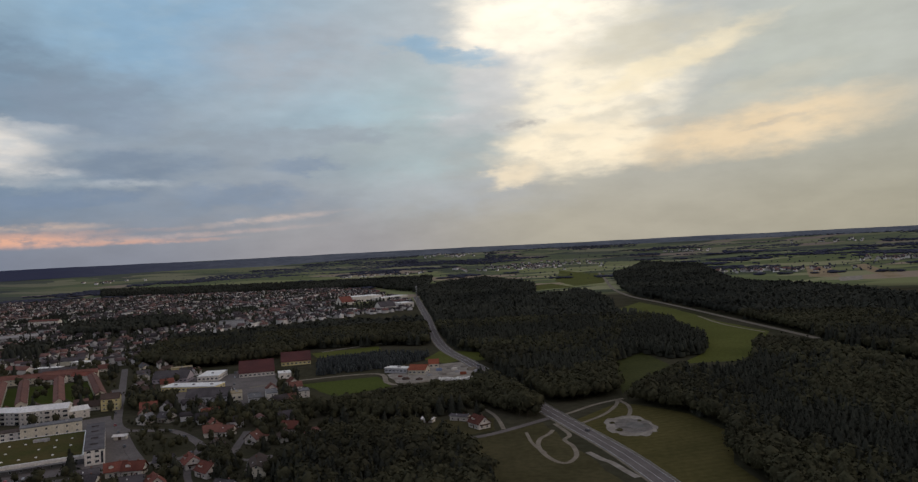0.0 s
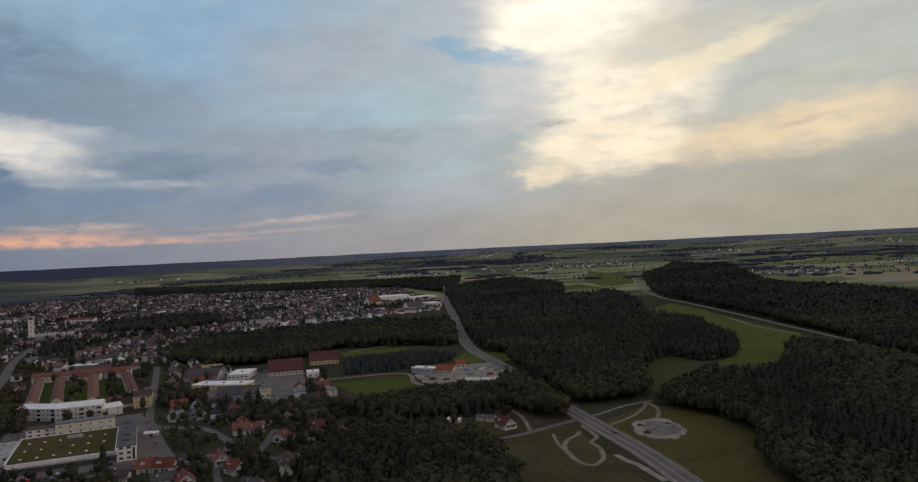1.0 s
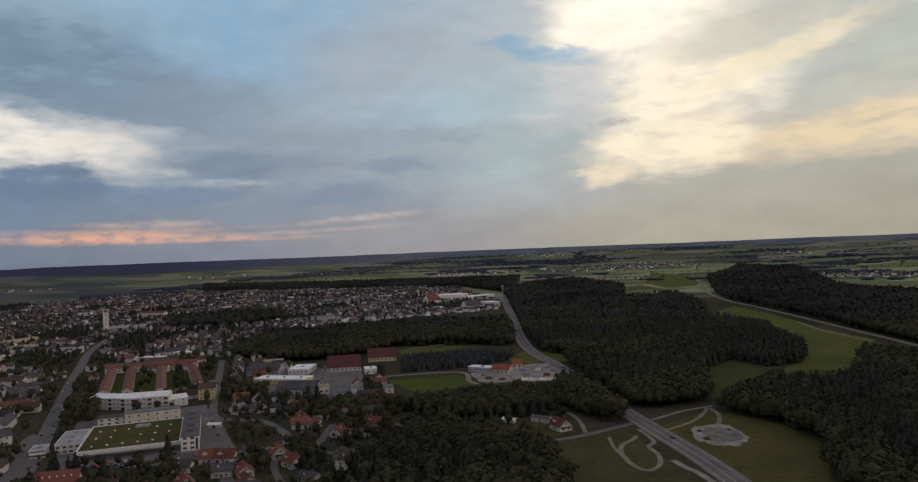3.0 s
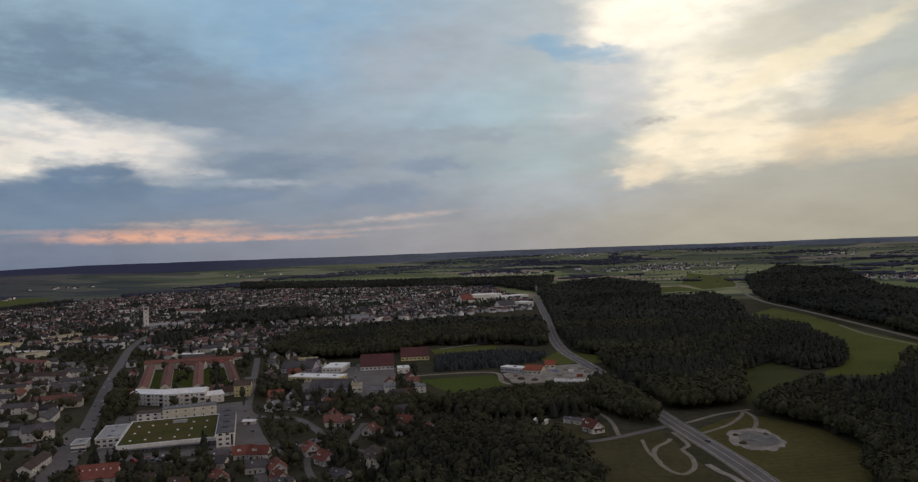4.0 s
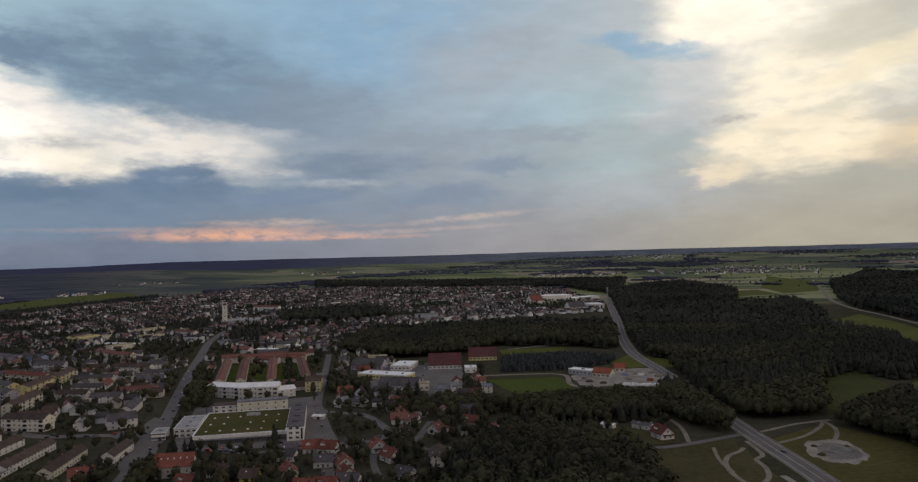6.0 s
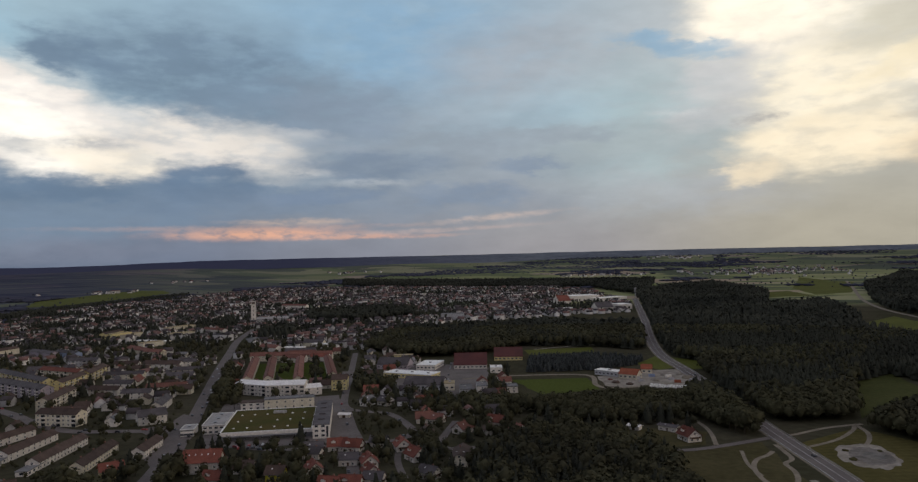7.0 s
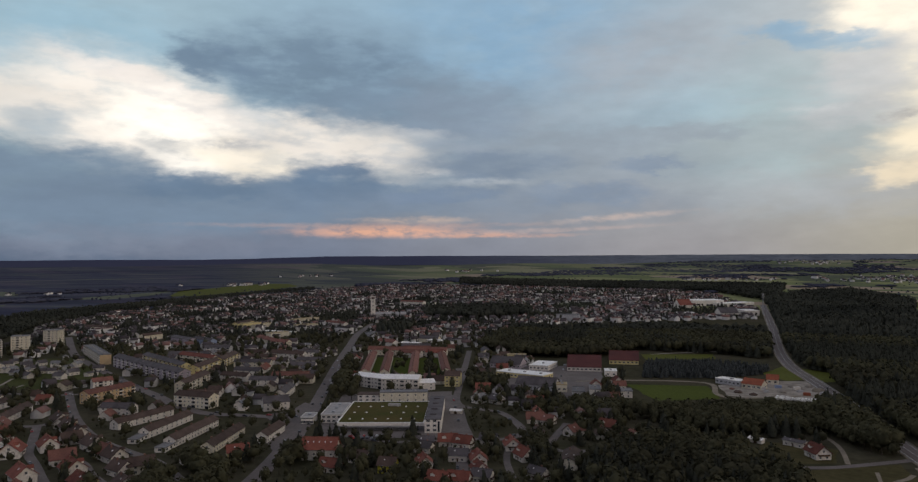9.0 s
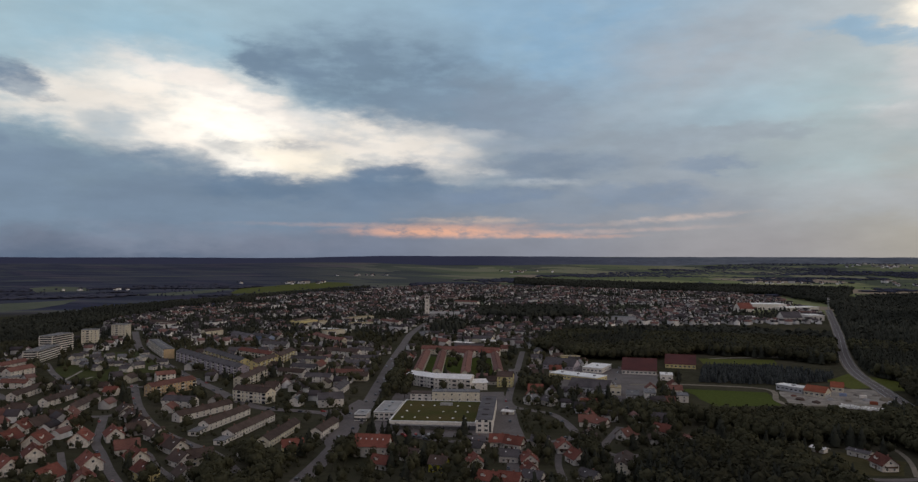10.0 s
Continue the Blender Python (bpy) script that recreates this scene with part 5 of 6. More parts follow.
block(-260, 633, 23, 9.7, 13.5, 6.7, "cream", "flat_tan", 1)
block(-132, 747, -21, 26.3, 12.2, 4.7, "grey", "flat_white", 1)
block(-109, 734, -14, 18.3, 13.5, 4.7, "cream", "orange", 1)
block(-98, 771, 5, 10.5, 12.2, 4.5, "cream", "orange", 1)
block(-295, 782, 20, 36.0, 64.0, 4.3, "white", "maroon", 1)
block(-271, 847, 18, 33.0, 54.0, 4.5, "yellow", "maroon", 1)
# works at the far edge of the town
block(-403, 1875, 34, 78.9, 54.0, 13.4, "white", "flat_white", 2)
block(-334, 1886, 57, 99.9, 33.8, 7.8, "white", "flat_white", 1)
block(-258, 1614, 34, 31.1, 40.5, 10.1, "white", "flat_white", 1)
block(-289, 1556, 34, 36.1, 33.8, 7.8, "white", "slate", 1)
block(-426, 1761, 35, 30.5, 40.5, 7.8, "white", "red", 1)
block(-368, 1547, 35, 35.0, 27.0, 5.6, "white", "flat_white", 1)
block(-431, 1590, 35, 36.7, 27.0, 5.6, "white", "flat_grey", 1)
block(-532, 1311, 18, 42.8, 18.9, 12.3, "grey","flat_grey",4)


# ---- the market hall with its planted roof ----
def market_hall():
    rot, cx, cy = 30.0, -332.5, 460.5
    L, W, H = 63.0, 77.0, 5.2
    top = thing("market_hall", cx, cy, rot, "large white market hall with a planted green-brown flat roof", "market hall")
    for dx in (-20, 0, 20):
        for dy in (-24, 0, 24):
            c, s = math.cos(radians(rot)), math.sin(radians(rot))
            TAKEN.append((cx + dx * c - dy * s, cy + dx * s + dy * c, 17))
    bm = bmesh.new()
    box(bm, -L / 2, L / 2, -W / 2, W / 2, 0, H - 1.9)
    part("wall", bm, M["flat_grey"], top, "grey shop front")
    bm = bmesh.new()
    box(bm, -L / 2 - 0.15, L / 2 + 0.15, -W / 2 - 0.15, W / 2 + 0.15, H - 1.897, H)
    part("fascia", bm, M["white"], top, "white fascia band")
    bm = bmesh.new()
    box(bm, -L / 2 + 0.8, L / 2 - 0.8, -W / 2 + 0.8, W / 2 - 0.8, H + 0.003, H + 0.3)
    part("planted_roof", bm, M["sedum"], top, "brownish green roof of low plants")
    bm = bmesh.new()
    for x0, x1, y0, y1 in ((-L / 2 - 0.2, L / 2 + 0.2, -W / 2 - 0.2, -W / 2 + 0.8), (-L / 2 - 0.2, L / 2 + 0.2, W / 2 - 0.8, W / 2 + 0.2), (-L / 2 - 0.2, -L / 2 + 0.8, -W / 2 + 0.8, W / 2 - 0.8), (L / 2 - 0.8, L / 2 + 0.2, -W / 2 + 0.8, W / 2 - 0.8)):
        box(bm, x0, x1, y0, y1, H + 0.004, H + 0.65)
    part("parapet", bm, M["flat_white"], top, "white metal roof edge")
    for i in range(6):
        for j in range(3):
            if (i, j) in ((3, 2), (2, 1)):
                continue
            bm = bmesh.new()
            bmesh.ops.create_icosphere(bm, subdivisions=1, radius=1.0, matrix=Matrix.Translation((-24 + i * 9.4, -26 + j * 22, H + 0.45)) @ Matrix.Diagonal((1, 1, 0.55, 1)))
            part("skylight", bm, M["flat_white"], top)
    bm = bmesh.new()
    box(bm, -1, 9, 20, 23, H + 0.3, H + 1.9)
    box(bm, 6, 8, 18.5, 19.9, H + 0.3, H + 1.4)
    box(bm, -0.5, 8.5, 20.4, 22.6, H + 1.9, H + 2.2)
    part("ventilation_unit", bm, M["concrete"], top)
    bm = bmesh.new()
    box(bm, -L / 2 + 3, L / 2 - 4, -W / 2 - 3.2, -W / 2 - 0.21, 2.9, 3.25)
    part("canopy", bm, M["flat_grey"], top)
    for i in range(9):
        window(top, TALL_WINDOW, -L / 2 + 6 + i * 5.6, -W / 2, 0.5, 0)


def market_wing():
    rot, cx, cy = 30.0, -298.0, 476.5
    L, W, H = 11.6, 86.0, 9.4
    top = thing("market_wing", cx, cy, rot, "narrow white office wing with a flat grey roof", "office building")
    for dy in (-32, -16, 0, 16, 32):
        TAKEN.append((cx - dy * math.sin(radians(rot)), cy + dy * math.cos(radians(rot)), 8))
    bm = bmesh.new()
    box(bm, -L / 2, L / 2, -W / 2, W / 2, 0, H)
    part("wall", bm, M["white"], top)
    bm = bmesh.new()
    box(bm, -L / 2 - 0.2, L / 2 + 0.2, -W / 2 - 0.2, W / 2 + 0.2, H + 0.003, H + 0.4)
    for y in (-28, -10, 12, 30):
        box(bm, -2.5, 2.0, y, y + 3.4, H + 0.4, H + 1.2)
    part("roof", bm, M["slate"], top)
    for f in range(3):
        for x in (-3.2, 1.4):
            window(top, WIDE_WINDOW, x, -W / 2, 1.4 + f * 3.2, 0)
    bm = bmesh.new()
    box(bm, 3.6, 4.9, -W / 2 - 0.12, -W / 2 + 0.02, 1.0, H - 1.0)
    part("stair_window", bm, M["glass"], top)


def market_annex():
    for cx, cy, L, W, H, mat_key in ((-370.0, 446.0, 15.5, 42.0, 6.0, "concrete"), (-377.0, 423.0, 9.0, 16.0, 4.6, "concrete"), (-386.0, 511.0, 22.0, 12.0, 6.0, "brown")):
        top = thing("market_annex", cx, cy, 30, "low white annex of the market hall with windows" if mat_key == "brown" else "low white annex of the market with a flat pale grey roof", "building")
        TAKEN.append((cx, cy, 13))
        bm = bmesh.new()
        box(bm, -L / 2, L / 2, -W / 2, W / 2, 0, H)
        part("wall", bm, M["white"], top)
        bm = bmesh.new()
        box(bm, -L / 2 - 0.3, L / 2 + 0.3, -W / 2 - 0.3, W / 2 + 0.3, H + 0.003, H + 0.5)
        part("roof", bm, M[mat_key], top)
        if mat_key == "concrete":
            bm = bmesh.new()
            for x0, x1, y0, y1 in ((-L / 2 - 0.32, L / 2 + 0.32, -W / 2 - 0.32, -W / 2), (-L / 2 - 0.32, L / 2 + 0.32, W / 2, W / 2 + 0.32), (-L / 2 - 0.32, -L / 2, -W / 2, W / 2), (L / 2, L / 2 + 0.32, -W / 2, W / 2)):
                box(bm, x0, x1, y0, y1, H + 0.45, H + 0.9)
            part("parapet", bm, M["frame"], top)
            for i in range(int(W / 14)):
                bm = bmesh.new()
                y = -W / 2 + (i + 0.6) * W / int(W / 14)
                box(bm, -1.1, 1.1, y - 1.5, y + 1.5, H + 0.503, H + 1.5)
                part("roof_unit", bm, M["metal"], top)
        for f in range(2):
            for i in range(4):
                window(top, WIDE_WINDOW, -L / 2 + (i + 0.5) * L / 4, -W / 2, 0.9 + f * 3, 0)


market_hall()
market_wing()
market_annex()


# ---- the church: a tall slab of a tower and a long low nave ----
def church():
    top = thing("church", -902, 1187, 36, "modern church with a tall pale slab tower and low nave", "church")
    TAKEN.extend([(-902, 1187, 10), (-887, 1205, 14), (-862, 1220, 14), (-837, 1237, 14)])
    bm = bmesh.new()
    box(bm, -4.6, 4.6, -3.2, 3.2, 0, 38)
    for x in (-4.6, 3.2):
        box(bm, x, x + 1.4, -3.2, 3.2, 38, 43)
    box(bm, -4.9, 4.9, -3.5, 3.5, 43, 44)
    part("tower", bm, M["white"], top, "pale rendered bell tower")
    for z in (8, 16, 24, 32):
        bm = bmesh.new()
        box(bm, -0.7, 0.7, -3.3, -3.1, z, z + 3.0)
        part("tower_window", bm, M["glass"], top)
    bm = bmesh.new()
    for i in range(5):
        box(bm, -3.2, 3.2, -2.6, 2.6, 38.6 + i * 0.65, 38.8 + i * 0.65)
    part("louvre", bm, M["wood"], top)
    bm = bmesh.new()
    box(bm, 6, 66, 4, 26, 0, 8)
    part("nave", bm, M["grey"], top)
    bm = bmesh.new()
    a = [bm.verts.new(p) for p in ((5, 3, 8.01), (67, 3, 8.01), (67, 27, 8.01), (5, 27, 8.01), (5, 15, 11.5), (67, 15, 11.5))]
    for f in ((0, 1, 5, 4), (2, 3, 4, 5), (1, 2, 5), (3, 0, 4), (3, 2, 1, 0)):
        bm.faces.new([a[i] for i in f])
    part("nave_roof", bm, M["concrete"], top)
    for i in range(10):
        window(top, TALL_WINDOW, 10 + i * 5.5, 4, 3.5, 0)


church()


# ---- mast beside the works ----
def mast():
    top = thing("radio_mast", -231, 1635, 0, "tall thin dark steel lattice mast beside the works", "mast")
    bm = bmesh.new()
    for x, y in ((-0.9, -0.9), (0.9, -0.9), (0.9, 0.9), (-0.9, 0.9)):
        box(bm, x - 0.22, x + 0.22, y - 0.22, y + 0.22, 0, 44)
    for i in range(14):
        box(bm, -1.1, 1.1, -1.1, 1.1, 3 + i * 3.0, 3.35 + i * 3.0)
    part("lattice", bm, M["metal"], top)
    bm = bmesh.new()
    for z in (36, 40, 43):
        box(bm, -2.2, 2.2, -2.2, 2.2, z, z + 1.2)
    part("antenna", bm, M["concrete"], top)


mast()


# ---- round gravel pad beside the highway ----
def gravel_pad():
    rnd = random.Random(4)
    top = thing("gravel_pad", 65, 496, 0, "oval pale gravel pad with a grey middle in a meadow", "gravel pad")
    for name, rx, ry, z, key in (("rim", 16.5, 28.0, 0.16, "gravel"), ("middle", 11.8, 20.0, 0.22, "concrete_dust"), ("hollow", 6.0, 9.0, 0.27, "dark_patch")):
        bm = bmesh.new()
        ring = []
        for i in range(40):
            a = 2 * math.pi * i / 40
            k = 1 + rnd.uniform(-0.10, 0.10)
            ring.append(bm.verts.new((math.cos(a) * rx * k + (0 if name == "rim" else 1.6 if name == "middle" else 3.0), math.sin(a) * ry * k, z)))
        f = bm.faces.new(ring)
        ex = bmesh.ops.extrude_face_region(bm, geom=[f])
        bmesh.ops.translate(bm, verts=[v for v in ex["geom"] if isinstance(v, bmesh.types.BMVert)], vec=(0, 0, -z + 0.05))
        bmesh.ops.recalc_face_normals(bm, faces=bm.faces[:])
        part(name, bm, M[key], top)
    for x, y, s in ((-9, -12, 2.4), (-11, 8, 2.0), (8, 12, 1.6)):
        heap("spoil_mound", 65 + x, 496 + y, s, "meadow_dark", "low grassy heap of spoil on the gravel pad")


def heap(name, x, y, s, key, label):
    rnd = random.Random(x * 7 + y)
    bm = bmesh.new()
    bmesh.ops.create_icosphere(bm, subdivisions=2, radius=1.0)
    for v in bm.verts:
        k = 1 + rnd.uniform(-0.15, 0.15)
        v.co = Vector((v.co.x * s * k, v.co.y * s * k, max(0.0, v.co.z) * s * 0.6 * k))
    ob = part(name, bm, M[key])
    ob.matrix_basis = pose(x, y, 0.1, 0, 0, rnd.uniform(0, 90))
    return tagged(ob, label, "heap", "heaps of building material")


gravel_pad()
for x, y, s, key in ((-78, 757, 5.0, "gravel"), (-66, 766, 4.0, "gravel"), (-118, 704, 4.0, "brown"), (-84, 724, 4.5, "gravel"), (-104, 698, 3.5, "brown"), (-56, 745, 5.5, "track"), (-70, 734, 3.5, "concrete"), (-96, 719, 3.0, "concrete"), (-126, 719, 2.5, "rust")):
    heap("gravel_mound", x, y, s, key, "loose mound of building material in the depot yard")


def container(x, y, rot, key, label):
    top = thing("container", x, y, rot, label, "container", "containers in the yard")
    bm = bmesh.new()
    prof = [(-3 + i * 0.25, -1.2 - (0.06 if i % 4 in (1, 2) else 0)) for i in range(25)]
    prof += [(x, -y) for x, y in prof[::-1]]
    lo, hi = [[bm.verts.new((x, y, z)) for x, y in prof] for z in (0.15, 2.6)]
    bm.faces.new(lo[::-1])
    bm.faces.new(hi)
    for i in range(len(prof)):
        j = (i + 1) % len(prof)
        bm.faces.new((lo[i], lo[j], hi[j], hi[i]))
    part("body", bm, M[key], top)
    bm = bmesh.new()
    box(bm, -2.8, 2.8, -1.0, 1.0, 0.0, 0.15)
    part("skid", bm, M["metal"], top)


for x, y, rot, key, word in ((-109, 746, 20, "white", "white"), (-101, 729, 60, "grey", "grey"), (-63, 719, 15, "orange", "orange"), (-74, 746, 40, "white", "white"), (-90, 746, 10, "blue", "blue"), (-51, 729, 70, "grey", "grey")):
    container(x, y, rot, key, f"{word} steel storage container in the depot yard")


# ---- stacks of pale stone on pallets beside the depot ----
def stone_stack():
    rnd = random.Random(3)
    top = tagged(new("stone_stack"), "pale paving stones stacked on a wooden pallet", "stone stack", "stacks of stone in the depot")
    bm = bmesh.new()
    for y in (-0.5, 0.0, 0.5):
        box(bm, -0.7, 0.7, y - 0.06, y + 0.06, 0.0, 0.1)
    box(bm, -0.7, 0.7, -0.6, 0.6, 0.1, 0.14)
    part("pallet", bm, M["wood"], top)
    for i in range(3):
        bm = bmesh.new()
        a, b = rnd.uniform(0.58, 0.68), rnd.uniform(0.5, 0.58)
        box(bm, -a, a, -b, b, 0.142 + i * 0.36, 0.49 + i * 0.36)
        part("layer", bm, M["flat_white"], top)
    return top


rnd = random.Random(9)
first = None
for i in range(17):
    for j in range(5):
        if rnd.random() < 0.12:
            continue
        x, y, s = -84 + i * 2.5 + rnd.uniform(-0.3, 0.3), 687 + j * 2.6 + rnd.uniform(-0.3, 0.3), rnd.uniform(1.1, 1.6)
        m = pose(x, y, 0.085, 0, 0, rnd.uniform(-12, 12)) @ Matrix.Scale(s, 4)
        if first is None:
            first = stone_stack()
            first.matrix_basis = m
            first_size = s
        else:
            copy_thing(first, m @ Matrix.Scale(1 / first_size, 4))


# ---- guard rails of the highway ----
def guard_rail(offset):
    pts = smooth_course(HIGHWAY[:8], 10)
    top = tagged(new("guard_rail"), "grey steel guard rail along the highway", "guard rail")
    bm = bmesh.new()
    ribbon(bm, pts, offset, offset + 0.16, 0.85, 0.32)
    part("rail", bm, M["metal"], top)
    posts = bpy.data.meshes.new("post")
    bm = bmesh.new()
    box(bm, -0.06, 0.06, -0.06, 0.06, 0, 0.8)
    bm.to_mesh(posts)
    bm.free()
    posts.materials.append(M["metal"])
    for i, p in enumerate(pts[:-1]):
        d = (pts[i + 1] - p).normalized()
        ob = new("post", posts)
        ob.parent = top
        ob.location = (p.x + d.y * (offset + 0.08), p.y - d.x * (offset + 0.08), 0.0)


guard_rail(-6.9)
guard_rail(6.7)


# ---- houses ----
STYLES = {
    # style: length, width, eaves, pitch, wall, roof, label
    "red": (13.5, 10.5, 4.4, 0.82, "white", "red", "white rendered house with a red tiled gable roof"),
    "rust": (13.0, 10.5, 4.3, 0.78, "white", "rust", "white rendered house with a weathered rust-red gable roof"),
    "brown": (13.0, 10.5, 4.2, 0.78, "white", "brown", "white rendered house with a dark brown gable roof"),
    "slate": (13.0, 10.0, 4.8, 0.66, "white", "slate", "white rendered house with a slate-grey gable roof"),
    "white": (12.0, 9.5, 5.8, 0.55, "white", "flat_grey", "plain white house with a pale grey gable roof"),
    "yellow": (11.0, 10.0, 5.8, 0.75, "bright_yellow", "brown", "bright yellow house with a dark gable roof"),
    "red_yellow": (14.0, 10.5, 5.6, 0.72, "yellow", "red", "pale yellow house with a red tiled gable roof"),
    "cream_brown": (14.5, 11.0, 5.6, 0.62, "cream", "brown", "cream house with a dark brown gable roof"),
    "inn": (24.0, 15.0, 8.0, 0.85, "white", "red", "large white inn with a steep red tiled roof"),
    "long": (27.0, 10.5, 5.2, 0.5, "cream", "brown", "long cream house with a low dark brown roof"),
    "modern": (17.0, 8.0, 4.4, 0.22, "white", "slate", "low modern white house with a shallow dark roof"),
    "shed": (9.0, 5.0, 2.8, 0.3, "white", "flat_white", "small white shed with a pale roof"),
}
MODEL = {}


def house(style, rich):
    """One house of a style, with its parts, at the origin; its ridge runs along x."""
    L, W, H, pitch, wall, roof, label = STYLES[style]
    rnd = random.Random(style)
    top = tagged(new("house" if style not in ("shed", "inn") else style), label, "shed" if style == "shed" else "house", "houses of the town")
    rise = W / 2 * pitch
    bm = bmesh.new()
    gable_body(bm, L, W, H, rise)
    part("wall", bm, M[wall], top)
    bm = bmesh.new()
    gable_roof(bm, L, W, H, rise, 1.0)
    part("roof", bm, M[roof], top)
    if style == "shed":
        bm = bmesh.new()
        box(bm, -1.2, 1.2, -W / 2 - 0.06, -W / 2 + 0.02, 0.0, 2.2)
        part("door", bm, M["wood"], top)
        return top
    bm = bmesh.new()
    cx = L * 0.18
    box(bm, cx - 0.45, cx + 0.45, 0.5, 1.3, H + rise * 0.55, H + rise + 1.0)
    box(bm, cx - 0.55, cx + 0.55, 0.4, 1.4, H + rise + 1.0, H + rise + 1.16)
    part("chimney", bm, M["chimney"], top)
    n = max(2, int(L / 5.0))
    floors = max(1, int(H / 2.7))
    for f in range(floors):
        z = 0.9 + f * 2.75
        for s, turn in ((-1, 0), (1, 180)):
            for i in range(n):
                if rich or (f == 0 and i != 1) or n == 2:
                    window(top, WINDOW, (i + 0.5) * L / n - L / 2, s * W / 2, z, turn)
        for s, turn in ((-1, -90), (1, 90)):
            for o in (-W * 0.22, W * 0.22):
                if rich:
                    window(top, WINDOW, s * L / 2, o, z, turn)
    if rich:
        for s, turn in ((-1, -90), (1, 90)):
            window(top, WINDOW, s * L / 2, 0, H + 0.5, turn)
        bm = bmesh.new()
        box(bm, -0.55, 0.55, -W / 2 - 0.12, -W / 2 + 0.02, 0.0, 2.1)
        box(bm, -1.1, 1.1, -W / 2 - 1.3, -W / 2 + 0.02, 2.4, 2.55)
        part("door", bm, M["wood"], top)
        for s in (-1, 1):
            for i in range(1 if style != "inn" else 5):
                bm = bmesh.new()
                x = -L * 0.16 if style != "inn" else (i - 2) * L * 0.17
                y, z = s * W * 0.22, H + rise * (1 - 0.44) + 0.30
                e = math.atan2(rise, W / 2)
                m = Matrix.Translation((x, y, z + 0.08)) @ Matrix.Rotation(-s * e, 4, "X")
                bmesh.ops.create_cube(bm, size=1.0, matrix=m @ Matrix.Diagonal((0.75, 1.05, 0.14, 1)))
                part("roof_window", bm, M["frame"], top)
        bm = bmesh.new()
        x = L / 2
        box(bm, x, x + 1.4, -W * 0.36, W * 0.36, 2.75, 2.93)
        box(bm, x + 1.3, x + 1.4, -W * 0.36, W * 0.36, 2.93, 3.85)
        for o in (-W * 0.36, W * 0.36 - 0.1):
            box(bm, x, x + 1.3, o, o + 0.1, 2.93, 3.85)
        part("balcony", bm, M["wood"], top, "dark wooden balcony")
        for s in (-1, 1):
            bm = bmesh.new()
            y = s * (W / 2 + 1.02)
            box(bm, -L / 2 - 0.6, L / 2 + 0.6, y - 0.07, y + 0.07, H - 1.0 * pitch + 0.02, H - 1.0 * pitch + 0.16)
            part("gutter", bm, M["metal"], top)
        if style in ("red", "brown", "cream_brown"):
            bm = bmesh.new()
            gable_body(bm, 2.4, 3.2, 1.3, 1.0)
            bmesh.ops.transform(bm, matrix=Matrix.Translation((-L * 0.2, -W * 0.27, H + rise * 0.35)) @ Matrix.Rotation(math.pi / 2, 4, "Z"), verts=bm.verts[:])
            dormer = part("dormer", bm, M[wall], top)
            bm = bmesh.new()
            gable_roof(bm, 2.6, 3.2, 1.3, 1.0, 0.3, 0.16)
            bmesh.ops.transform(bm, matrix=Matrix.Translation((-L * 0.2, -W * 0.27, H + rise * 0.35)) @ Matrix.Rotation(math.pi / 2, 4, "Z"), verts=bm.verts[:])
            part("dormer_roof", bm, M[roof], dormer)
    return top


def put(x, y, rot, style, rich=True, size=None):
    """A house of the style at a place, unless one stands there already."""
    L, W = STYLES[style][:2]
    rad = (L + W) / 4 * 0.85
    if not free(x, y, rad * 0.9):
        return None
    TAKEN.append((x, y, rad))
    s = size or (0.8 if style == "modern" else 0.95 if style in ("inn", "long", "shed") else random.uniform(0.94, 1.06) if x < -360 and y < 300 else random.uniform(0.82, 0.94))
    m = pose(x, y, 0, 0, 0, rot) @ Matrix.Scale(s, 4)
    if (style, rich) not in MODEL:
        MODEL[style, rich] = house(style, rich)
        MODEL[style, rich].matrix_basis = m
        return MODEL[style, rich]
    return copy_thing(MODEL[style, rich], pose(x, y, 0, 0, 0, rot) @ Matrix.Scale(s / MODEL[style, rich].scale.x, 4))


random.seed(11)
for x, y, rot, style, size in (
        (-520, 274, 135, "red", 1.1), (-474, 257, 138, "red", 1.12), (-490, 237, 132, "red", 1.18), (-512, 229, 122, "red", 1.1), (-469, 277, 158, "red", 1.05),
        (-416, 232, 165, "red", 1.08), (-404, 254, 164, "red", 1.08), (-372, 240, 170, "red_yellow", 1.0), (-482, 305, 165, "brown", 1.1), (-447, 294, 170, "brown", 1.08),
        (-408, 283, 170, "brown", 1.05), (-380, 268, 174, "brown", 1.0), (-354, 252, 160, "brown", 0.92), (-407, 203, 115, "red", 1.1), (-446, 200, 172, "red", 1.1),
        (-386, 212, 150, "red", 1.05), (-536, 325, 162, "brown", 1.05), (-508, 315, 162, "brown", 1.05), (-605, 268, 120, "brown", 0.95),
        (-540, 250, 130, "red", 1.05), (-556, 292, 140, "rust", 1.0), (-462, 222, 160, "red", 1.05)):
    put(x, y, rot, style, True, size)
put(-303, 352, 27, "inn", True, 0.88)
put(-276, 357, 5, "brown")
put(-249, 349, 17, "yellow")
put(-348, 326, 55, "red_yellow", True, 0.9)
put(-260, 404, 26, "slate")
put(-250, 417, 28, "red")
put(-226, 390, 23, "slate")
put(-235, 366, -48, "red")
put(-228, 433, 15, "slate")
put(-212, 390, -54, "red")
